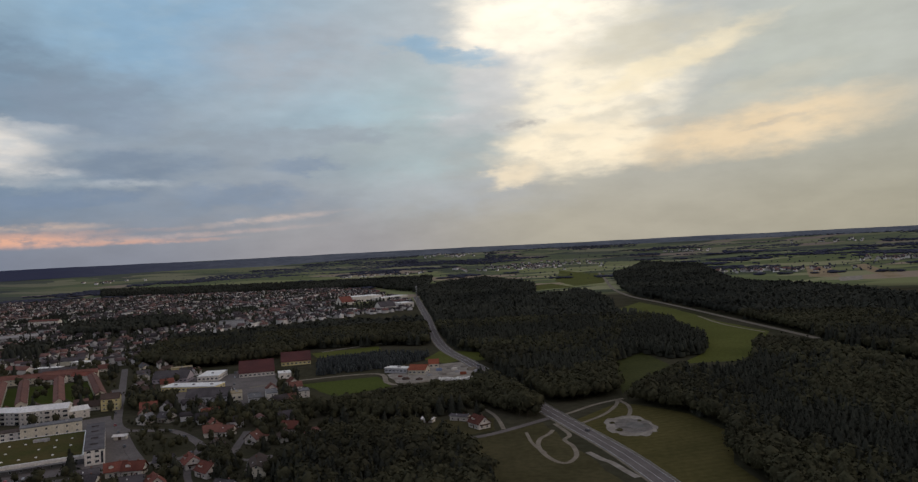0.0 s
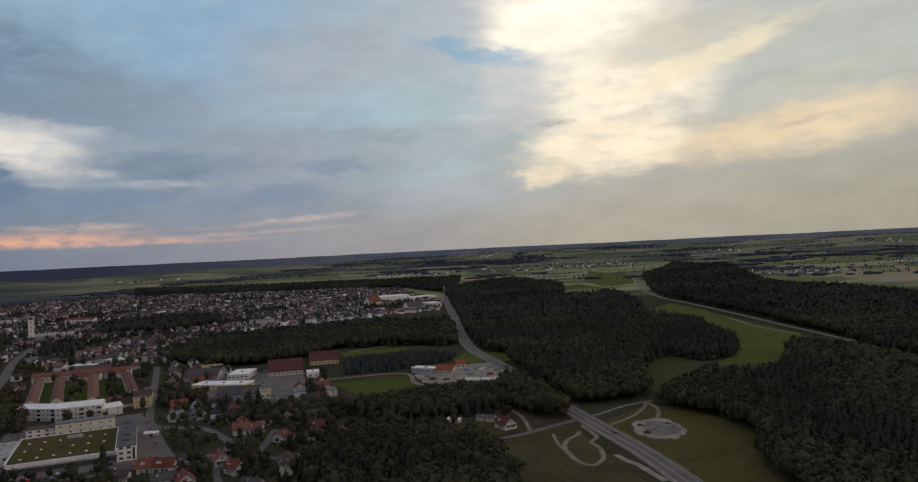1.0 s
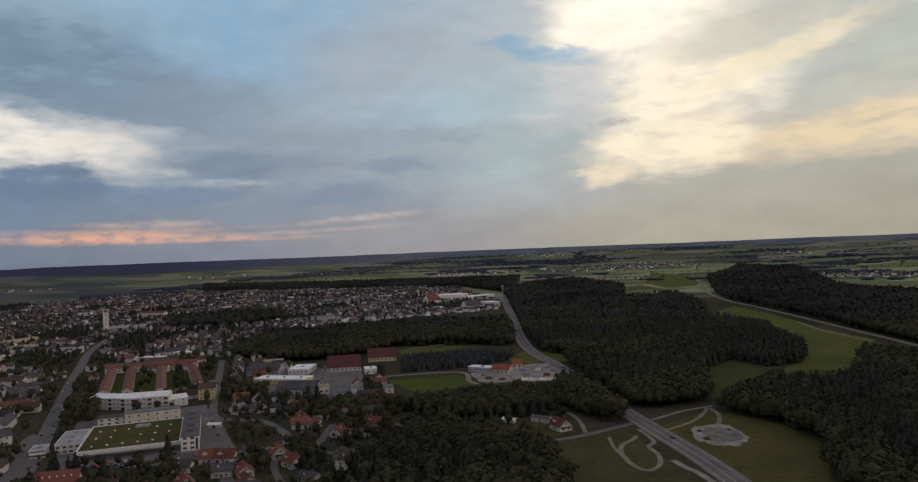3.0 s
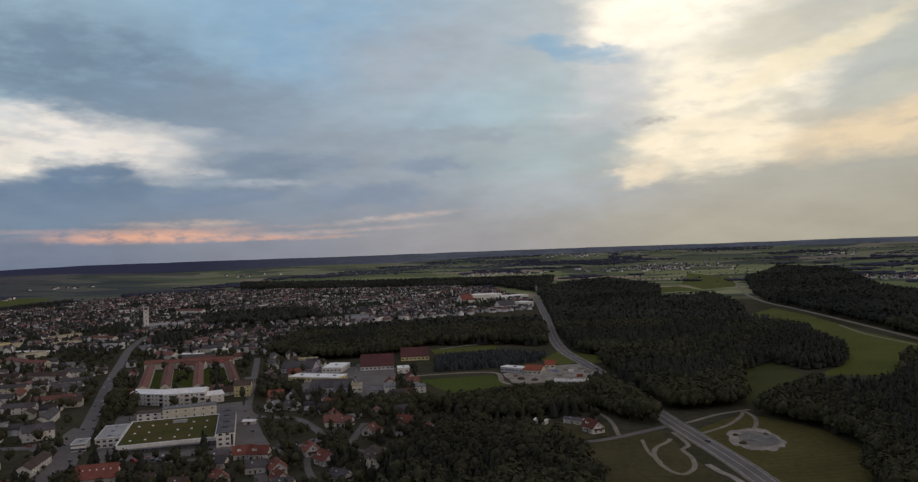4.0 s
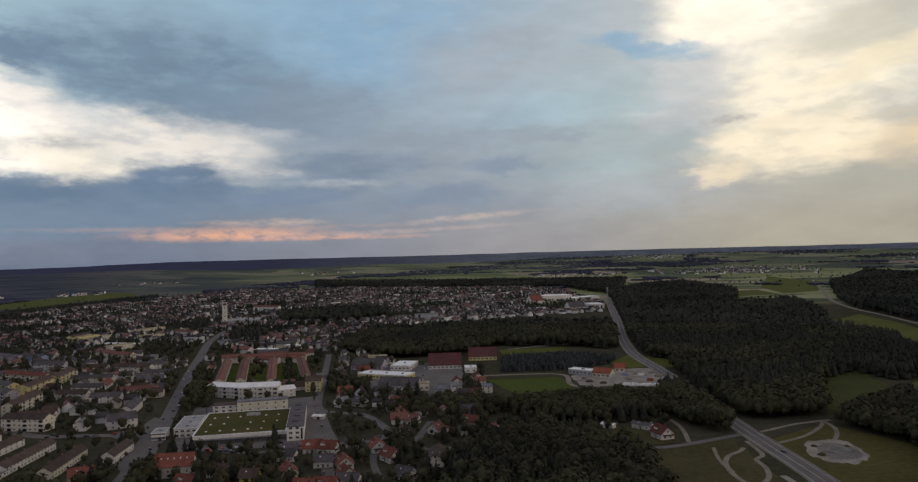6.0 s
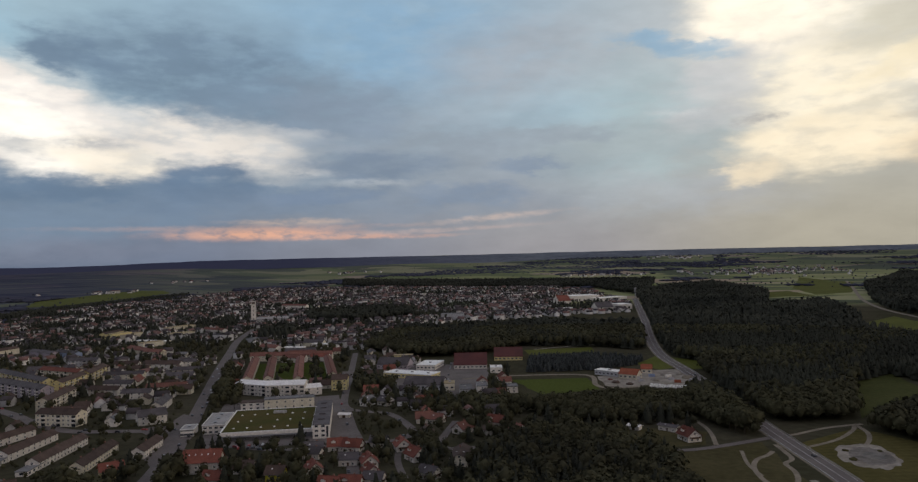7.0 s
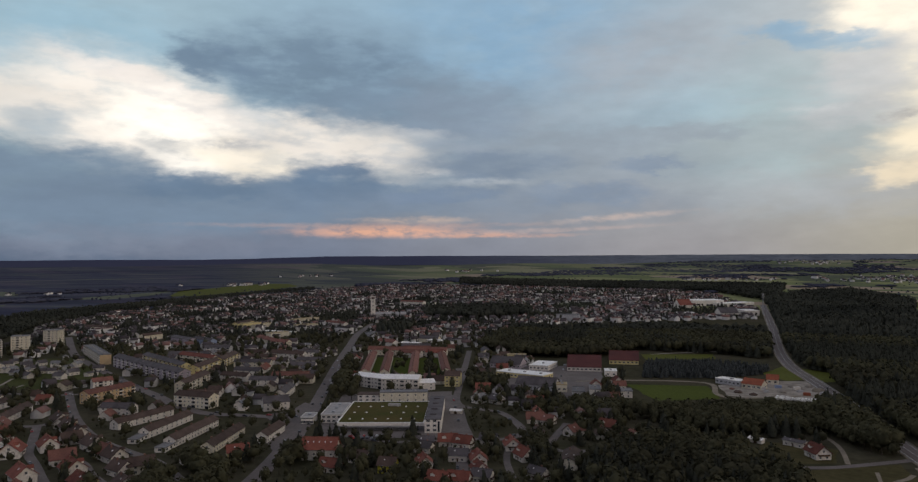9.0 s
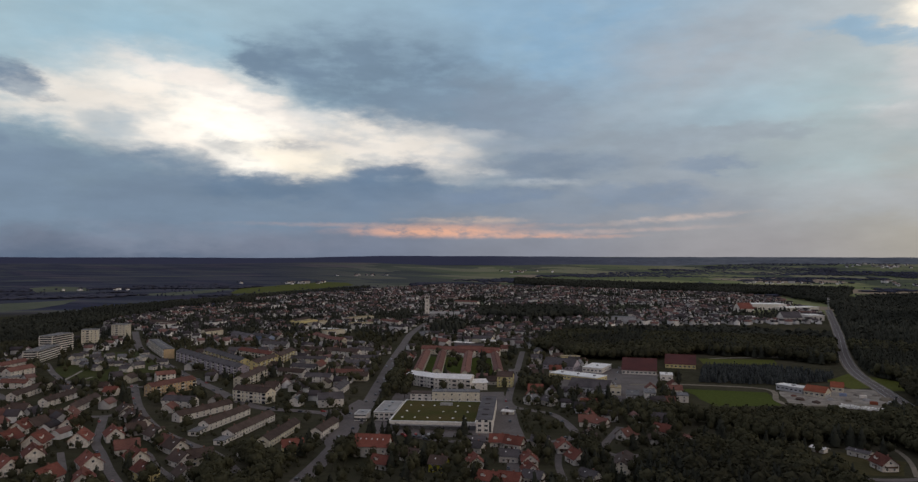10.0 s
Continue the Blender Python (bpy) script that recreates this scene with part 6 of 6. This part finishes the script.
put(-209, 429, -54, "red")
put(-191, 411, -36, "red")
put(-193, 361, 8, "slate")
put(-201, 349, 14, "red")
put(-218, 506, -3, "rust")
put(-188, 483, 71, "rust")
put(-172, 509, -14, "red")
put(-150, 491, -39, "rust")
put(-131, 477, -34, "rust")
put(-163, 416, 106, "long")
put(-52, 528, -22, "modern")
put(-37, 505, -53, "red")
put(-82, 503, -76, "shed")
put(-75, 525, -20, "shed")
put(-286, 555, -18, "slate")
put(-301, 550, 75, "white")
put(-295, 503, 8, "shed")
put(-278, 555, -26, "slate")
put(-278, 364, 3, "brown")
put(-280, 334, 7, "red")
put(-255, 396, 8, "slate")
put(-239, 418, 7, "red")
put(-235, 363, -44, "red")
put(-201, 372, -46, "red")
put(-212, 430, -49, "red")
put(-196, 415, -12, "red")
put(-194, 369, -7, "slate")
put(-168, 380, -15, "slate")
put(-238, 427, 7, "brown")
put(-211, 344, 6, "red")
put(-687, 759, 21, "white")
put(-445, 429, 119, "white")

# streets of houses between them
def street_side(line, width, gap, r0, r1, rich):
    """Houses along both sides of a street, ridges along or across it."""
    pts = smooth_course(line, 8)
    run = 0.0
    for a, b in zip(pts, pts[1:]):
        run += (b - a).length
        if run < gap:
            continue
        run = random.uniform(-3, 2)
        d = (b - a).normalized()
        for s in (-1, 1):
            o = width / 2 + random.uniform(10, 14)
            x, y = a.x + d.y * o * s, a.y - d.x * o * s
            if not r0 < math.hypot(x, y) < r1 or any(away(l, np.array([x]), np.array([y]))[0] < w / 2 + 6.5 for l, w in ROADS):
                continue
            if x < -385 and math.hypot(x, y) < 500:
                continue
            if any(inside(w, np.array([x]), np.array([y]))[0] for w in WOODS.values()) or inside(GREEN_ESTATE, np.array([x]), np.array([y]))[0]:
                continue
            put(x, y, math.degrees(math.atan2(d.y, d.x)) + random.choice((0, 90)) + random.uniform(-4, 4), random.choice(("red", "rust", "brown", "brown", "slate", "cream_brown")), rich)


for line, w in ((STREET_C, 7), (STREET_D, 7), (STREET_F, 6), (STREET_E, 6.5), (MAIN_STREET[4:], 14)):
    street_side(line, w, 19, 300, 455, True)
    street_side(line, w, 19, 455, 560, False)

TAKEN.extend([(-460, 384, 30), (-420, 392, 24), (-466, 340, 24), (-436, 346, 20), (-400, 345, 18), (-364, 342, 14), (-472, 320, 16), (-410, 548, 22), (-372, 545, 20), (-340, 560, 22), (-405, 590, 16), (-345, 600, 18), (-420, 470, 20), (-310, 395, 14), (-270, 470, 16), (-262, 500, 14)])
x0, y0 = np.meshgrid(np.arange(-900, 900, 22.0), np.arange(-900, 1500, 21.0))
c, s = math.cos(radians(28)), math.sin(radians(28))
gx, gy = (x0 * c - y0 * s).ravel() - 450, (x0 * s + y0 * c).ravel() + 500
gx, gy = gx + rng.uniform(-3, 3, len(gx)), gy + rng.uniform(-3, 3, len(gy))
gr = np.hypot(gx, gy)
k = inside(TOWN, gx, gy) & (gr < 980) & (gr > 470) & ~((gx < -330) & (gr < 565) & (gy < 412)) & clear_of(gx, gy, 9.0)
for w in WOODS.values():
    k &= ~inside(w, gx, gy)
k &= ~inside(MARKET_YARD, gx, gy) & ~inside(GREEN_ESTATE, gx, gy) & (rng.uniform(0, 1, len(gx)) < 0.66)
row_random = random.Random(21)
row_count = 0
for x, y in sorted(zip(gx[k], gy[k]), key=lambda q: math.hypot(*q)):
    if row_count >= 26:
        break
    rr, turn = math.hypot(x, y), 28 + row_random.choice((0, 0, 90)) + row_random.uniform(-6, 6)
    along = row_random.uniform(26, 44)
    u, v = math.cos(radians(turn)) * along * 0.36, math.sin(radians(turn)) * along * 0.36
    if rr < 560 or x > -330 or row_random.random() < 0.4 or not all(free(x + u * q, y + v * q, 7.5) for q in (-1, 0, 1)):
        continue
    if any(away(l, np.array([x + u * q]), np.array([y + v * q]))[0] < w / 2 + 9 for l, w in ROADS for q in (-1, 1)):
        continue
    block(round(float(x)), round(float(y)), turn, along, row_random.uniform(8.5, 10.5), row_random.uniform(4.8, 6.4), row_random.choice(("white", "white", "cream")), row_random.choice(("slate", "slate", "brown", "rust")), 2)
    row_count += 1

mid_count = 0
for x, y in sorted(zip(gx[k], gy[k]), key=lambda q: math.hypot(*q)):
    if mid_count >= 125:
        break
    style = random.choice(("red", "rust", "rust", "brown", "brown", "brown", "slate", "slate", "cream_brown", "white"))
    if x > -330:
        style = {"slate": "red", "white": "rust", "cream_brown": "brown"}.get(style, style)
    if put(float(x), float(y), 28 + random.choice((0, 90)) + random.uniform(-5, 5), style, False):
        mid_count += 1

# small pale houses of the estate on the green
ex, ey = scatter(GREEN_ESTATE, 17.0)
for x, y in zip(ex, ey):
    if math.hypot(x + 810, (y - 484) * 1.7) < 105 and random.random() < 0.5:
        put(float(x), float(y), random.uniform(0, 180), random.choice(("white", "modern", "slate", "white")), False, random.uniform(0.65, 0.85))


# ---- houses of the far quarters, too many to count ----
def far_houses(name, x, y, rot, label, scale=1.0):
    n = len(x)
    L, W = rng.uniform(9, 14, n) * scale, rng.uniform(7.5, 10, n) * scale
    H, P = rng.uniform(3.6, 6.4, n) * scale, rng.uniform(0.55, 0.85, n)
    large = rng.uniform(0, 1, n) < 0.07
    L, W, P = np.where(large, L * rng.uniform(1.6, 2.6, n), L), np.where(large, W * 1.25, W), np.where(large, 0.2, P)
    H = np.where(large, H * 1.5, H)
    z = hill(np.hypot(x, y))
    a, b, e = L / 2, W / 2, H + W / 2 * P
    o = 0.6
    kk = P
    def pts(rows):
        return np.stack([np.stack(q, -1) for q in rows], 1)
    walls = pts([(-a, -b, 0 * a), (a, -b, 0 * a), (a, b, 0 * a), (-a, b, 0 * a), (-a, -b, H), (a, -b, H), (a, b, H), (-a, b, H), (-a, 0 * a, e), (a, 0 * a, e)])
    wf = np.array([(0, 1, 5), (0, 5, 4), (2, 3, 7), (2, 7, 6), (1, 2, 6), (1, 6, 5), (5, 6, 9), (3, 0, 4), (3, 4, 7), (7, 4, 8)])
    lo = H - o * kk
    t = 0.3
    roofs = pts([(-a - o, -b - o, lo), (a + o, -b - o, lo), (a + o, 0 * a, e), (-a - o, 0 * a, e), (-a - o, b + o, lo), (a + o, b + o, lo),
                 (-a - o, -b - o, lo + t), (a + o, -b - o, lo + t), (a + o, 0 * a, e + t), (-a - o, 0 * a, e + t), (-a - o, b + o, lo + t), (a + o, b + o, lo + t)])
    rf = np.array([(6, 7, 8), (6, 8, 9), (9, 8, 11), (9, 11, 10), (0, 1, 7), (0, 7, 6), (5, 4, 10), (5, 10, 11), (1, 2, 8), (1, 8, 7), (2, 5, 11), (2, 11, 8), (3, 0, 6), (3, 6, 9), (4, 3, 9), (4, 9, 10)])
    cc, ss = np.cos(rot)[:, None], np.sin(rot)[:, None]
    def place(p):
        return np.stack([p[..., 0] * cc - p[..., 1] * ss + x[:, None], p[..., 0] * ss + p[..., 1] * cc + y[:, None], p[..., 2] + z[:, None]], -1).reshape(-1, 3)
    wv, rv = place(walls), place(roofs)
    i = np.arange(n)[:, None, None]
    wt_, rt_ = (wf[None] + i * 10).reshape(-1, 3), (rf[None] + i * 12).reshape(-1, 3) + len(wv)
    ob = joined(name, np.concatenate([wv, rv]), np.concatenate([wt_, rt_]), [M["far_wall"], M["far_roof"]], np.r_[np.zeros(len(wt_)), np.ones(len(rt_))])
    return tagged(ob, label, "houses", kind="stuff")


FAR_TREES_X, FAR_TREES_Y = [], []
x0, y0 = np.meshgrid(np.arange(-1900, 1900, 22.0), np.arange(-1500, 3000, 19.0))
gx, gy = (x0 * c - y0 * s).ravel() - 450, (x0 * s + y0 * c).ravel() + 500
gx, gy = gx + rng.uniform(-7, 7, len(gx)), gy + rng.uniform(-6, 6, len(gy))
gr = np.hypot(gx, gy)
k = inside(TOWN, gx, gy) & (gr > 560) & clear_of(gx, gy, 8.0)
for w in WOODS.values():
    k &= ~inside(w, gx, gy)
k &= ~inside(MARKET_YARD, gx, gy) & ~inside(GREEN_ESTATE, gx, gy)
gx, gy = gx[k], gy[k]
ta, tb, tc = (np.array(v) for v in zip(*TAKEN))
ok = np.array([bool((np.hypot(ta - p, tb - q) > tc + 7).all()) for p, q in zip(gx, gy)])
gx, gy = gx[ok], gy[ok]
parkland = np.array([noise.noise(Vector((p / 150, q / 150, 8.0))) for p, q in zip(gx, gy)])
built = (parkland < 0.20) & (rng.uniform(0, 1, len(gx)) < np.where((gx < -700) & (gy < 1500), 0.62, 0.88))
far_houses("town_houses", gx[built], gy[built], radians(28) + 1.6 * np.round(3 * parkland[built]) / 3 + rng.integers(0, 2, built.sum()) * math.pi / 2 + rng.normal(0, 0.12, built.sum()), "pale houses with brown and red roofs in the far quarters")
FAR_TREES_X.append(gx[~built])
FAR_TREES_Y.append(gy[~built])


# villages among the far fields
def village(az, r, wide, deep, n, title):
    a = radians(az)
    px, py = -math.sin(a) * r, math.cos(a) * r
    u, v = rng.normal(0, wide / 2, n), rng.normal(0, deep / 2, n)
    x, y = px + u * math.cos(a) - v * math.sin(a), py + u * math.sin(a) + v * math.cos(a)
    ok_ = np.hypot(x, y) < 4750
    far_houses("village", x[ok_], y[ok_], rng.uniform(0, 3.1, ok_.sum()), title, 1.1)
    gx_, gy_ = x[ok_] + rng.normal(0, 14, ok_.sum()), y[ok_] + rng.normal(0, 14, ok_.sum()) - 9
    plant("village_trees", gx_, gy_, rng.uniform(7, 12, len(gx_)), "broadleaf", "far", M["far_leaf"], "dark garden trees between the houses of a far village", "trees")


for az, r, wide, deep, n in VILLAGES:
    village(az, r, wide, deep, n, "far village of pale houses with red and brown roofs")


# ---- trees in gardens and along the streets ----
TREE_MODEL = []


def tree_model(kind, i):
    top = tagged(new("garden_tree"), "dull green broadleaved tree in a garden" if kind == "broadleaf" else "dark slender spruce in a garden", "tree", "trees of the town")
    v, f = TREES[kind, "near"][i]
    crown = joined("crown", v, f, [M["leaf" if kind == "broadleaf" else "needle"]], smooth=True)
    crown.parent = top
    tv, tf = trunk_shape(0.5 if kind == "broadleaf" else 0.2, 0.024)
    limbs_v, limbs_f = [tv], [tf]
    if kind == "broadleaf":
        r = np.random.default_rng(i)
        for j in range(4):
            lv, lf = trunk_shape(0.30, 0.011)
            a, lean = j * 1.6 + r.uniform(0, 0.8), r.uniform(0.5, 0.9)
            m = np.array(Euler((0, lean, a)).to_matrix())
            limbs_f.append(lf + sum(len(q) for q in limbs_v))
            limbs_v.append(lv @ m.T + [0, 0, 0.28 + 0.05 * j])
    trunk = joined("trunk", np.concatenate(limbs_v), np.concatenate(limbs_f), [M["bark"]])
    trunk.parent = top
    return top


def put_tree(x, y, kind, tall):
    i = random.randrange(8)
    found = [m for m in TREE_MODEL if m[0] == (kind, i)]
    m = pose(x, y, 0, 0, 0, random.uniform(0, 360)) @ Matrix.Diagonal((tall * random.uniform(0.9, 1.2),) * 2 + (tall, 1))
    if not found:
        ob = tree_model(kind, i)
        ob.matrix_basis = m
        TREE_MODEL.append(((kind, i), ob))
        return ob
    src = found[0][1]
    keep_scale = src.scale.copy()
    return copy_thing(src, m @ Matrix.Diagonal((1 / keep_scale.x, 1 / keep_scale.y, 1 / keep_scale.z, 1)))


random.seed(5)
x0, y0 = np.meshgrid(np.arange(-2000, 200, 8.5), np.arange(100, 2750, 8.5))
tx, ty = (x0 + rng.uniform(-4, 4, x0.shape)).ravel(), (y0 + rng.uniform(-4, 4, y0.shape)).ravel()
tr = np.hypot(tx, ty)
k = inside(TOWN, tx, ty) & (tr > 330)
near_wood = inside([(-191, 599), (-168, 509), (-143, 317), (-23, 333), (-25, 540), (-95, 583)], tx, ty) & (tr > 330)
k = (k | near_wood) & clear_of(tx, ty, 3.8)
k &= ~inside(MARKET_YARD, tx, ty) & ~(inside(GREEN_ESTATE, tx, ty) & (rng.uniform(0, 1, len(tx)) < 0.65))
for w in WOODS.values():
    k &= ~inside(w, tx, ty)
tx, ty = tx[k], ty[k]
green = np.array([noise.noise(Vector((p / 70, q / 70, 1.0))) for p, q in zip(tx, ty)])
k = rng.uniform(0, 1, len(tx)) < np.clip(np.where((tx < -380) & (ty < 640), 0.52, 0.62) + green * 0.9, 0.12, 0.97) * np.clip(1.2 - np.hypot(tx, ty) / 1400, np.where((tx < -700) & (ty < 1500), 0.6, 0.32), 1.0)
tx, ty = tx[k], ty[k]
ta, tb, tc = (np.array(v) for v in zip(*TAKEN))
ok = np.array([bool((np.hypot(ta - p, tb - q) > tc * 0.8 + 1.5).all()) for p, q in zip(tx, ty)])
for p, q, w in ((-247, 338, 10), (-300, 332, 9), (-348, 326, 11), (-354, 318, 9), (-376, 322, 10)):
    ok &= np.hypot(tx - p, ty - q) > w
tx, ty = tx[ok], ty[ok]
order = np.argsort(np.hypot(tx, ty))
tx, ty = tx[order], ty[order]
for p, q in zip(tx[:276], ty[:276]):
    kind = "spruce" if random.random() < 0.22 else "broadleaf"
    put_tree(float(p), float(q), kind, random.uniform(6, 12) * (1.35 if kind == "spruce" else 1.0))
# dark trees in the forecourt of the market and along the main street
for p, q, h in ((-288, 401, 10), (-276, 408, 9), (-314, 399, 8), (-304, 404, 7), (-321, 396, 9), (-335, 314, 11), (-330, 322, 11), (-364, 306, 12), (-402, 504, 13), (-414, 522, 14), (-426, 538, 13), (-438, 556, 14), (-450, 574, 13), (-408, 490, 10), (-392, 548, 12), (-352, 590, 11), (-378, 556, 10)):
    put_tree(p, q, "broadleaf", h)
# the clump of tall trees beside the junction
for p, q, h in ((-9, 533, 17), (-3, 530, 19), (3, 536, 18), (-6, 543, 19), (0, 544, 17), (-13, 540, 16), (4, 546, 15)):
    put_tree(p, q, "broadleaf", h)
tx, ty = np.concatenate([tx[276:]] + FAR_TREES_X), np.concatenate([ty[276:]] + FAR_TREES_Y)
tr = np.hypot(tx, ty)
for level, r0, r1 in (("near", 0, 700), ("mid", 700, 1150), ("far", 1150, 9000)):
    k = (tr >= r0) & (tr < r1)
    con = rng.uniform(0, 1, len(tx)) < 0.2
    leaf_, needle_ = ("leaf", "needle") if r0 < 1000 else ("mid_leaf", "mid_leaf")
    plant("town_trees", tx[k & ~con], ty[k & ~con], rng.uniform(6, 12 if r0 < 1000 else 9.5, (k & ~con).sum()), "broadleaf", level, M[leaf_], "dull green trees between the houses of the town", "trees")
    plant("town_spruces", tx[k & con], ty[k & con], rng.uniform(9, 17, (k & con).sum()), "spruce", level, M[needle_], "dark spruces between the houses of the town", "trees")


# low bushes and hedges in the gardens
bx, by = scatter(TOWN, 6.5)
k = (np.hypot(bx, by) > 290) & (np.hypot(bx, by) < 640) & clear_of(bx, by, 2.0) & ~inside(MARKET_YARD, bx, by) & ~inside(GREEN_ESTATE, bx, by)
k &= np.array([noise.noise(Vector((p / 22, q / 22, 8.0))) for p, q in zip(bx, by)]) > -0.05
bx, by = bx[k], by[k]
ok = np.array([bool((np.hypot(ta - p, tb - q) > tc * 0.62).all()) for p, q in zip(bx, by)])
bx, by = bx[ok], by[ok]
plant("garden_bushes", bx, by, rng.uniform(2.2, 5.0, len(bx)), "broadleaf", "mid", M["leaf"], "low dull green bushes and hedges in gardens", "bushes")

# ---- cars ----
def car_model(key, label):
    top = tagged(new("car"), label, "car", "cars in the streets")
    bm = bmesh.new()
    prof = [(-2.15, 0.35), (2.15, 0.35), (2.2, 0.7), (1.3, 0.92), (0.7, 1.42), (-1.2, 1.45), (-1.95, 0.98), (-2.2, 0.9)]
    u = [bm.verts.new((x, -0.86 if z < 1.2 else -0.66, z)) for x, z in prof]
    w = [bm.verts.new((x, 0.86 if z < 1.2 else 0.66, z)) for x, z in prof]
    bm.faces.new(u)
    bm.faces.new(w[::-1])
    for i in range(8):
        bm.faces.new((u[i], u[(i + 1) % 8], w[(i + 1) % 8], w[i]))
    bmesh.ops.recalc_face_normals(bm, faces=bm.faces[:])
    part("body", bm, M[key], top)
    bm = bmesh.new()
    for s in (-1, 1):
        box(bm, -1.35, 0.8, min(s * 0.72, s * 0.80), max(s * 0.72, s * 0.80), 0.98, 1.32)
    m = Matrix.Translation((1.02, 0, 1.18)) @ Matrix.Rotation(radians(50), 4, "Y")
    bmesh.ops.create_cube(bm, size=1.0, matrix=m @ Matrix.Diagonal((0.55, 1.25, 0.06, 1)))
    part("window", bm, M["glass"], top)
    for x in (-1.35, 1.35):
        for y in (-0.78, 0.78):
            bm = bmesh.new()
            bmesh.ops.create_cone(bm, cap_ends=True, segments=10, radius1=0.33, radius2=0.33, depth=0.22, matrix=Matrix.Translation((x, y, 0.33)) @ Matrix.Rotation(math.pi / 2, 4, "X"))
            part("wheel", bm, M["rubber"], top)
    return top


CARS = {}


def put_car(x, y, rot):
    key = random.choice(("paint_dark", "paint_dark", "paint_dark", "paint_light", "paint_red"))
    word = {"paint_dark": "dark", "paint_light": "silver", "paint_red": "red"}[key]
    m = pose(x, y, 0.15, 0, 0, rot)
    if key not in CARS:
        CARS[key] = car_model(key, f"small {word} car standing in the street")
        CARS[key].matrix_basis = m
    else:
        copy_thing(CARS[key], m)


def cars_along(line, offset, gap, r1=900):
    pts = smooth_course(line, 8)
    run = 0.0
    for a, b in zip(pts, pts[1:]):
        run += (b - a).length
        if run < gap or math.hypot(a.x, a.y) > r1:
            continue
        run = random.uniform(-gap, gap * 0.3)
        d = (b - a).normalized()
        put_car(a.x + d.y * offset, a.y - d.x * offset, math.degrees(math.atan2(d.y, d.x)))


for line, o, gap in ((MAIN_STREET, 2.4, 50), (MAIN_STREET, -2.4, 60), (MAIN_STREET, 4.6, 40), (AVENUE, 3.6, 35), (STREET_J, 2.0, 14), (STREET_E, 2.2, 22), (AVENUE, -3.6, 26), (STREET_C, 2.5, 22), (STREET_D, 2.5, 30), (STREET_F, 2.2, 26), (STREET_G, 2.2, 30), (STREET_H, 2.6, 24), (STREET_L, 2.6, 20), (HIGHWAY, 2.2, 170)):
    cars_along(line, o, gap)
for i in range(9):
    for row in range(2):
        if random.random() < 0.75:
            c, s = math.cos(radians(30)), math.sin(radians(30))
            px, py = -18 + i * 3.0, -48 + row * 6.0
            put_car(-323 + px * c - py * s, 449.5 + px * s + py * c, 120)
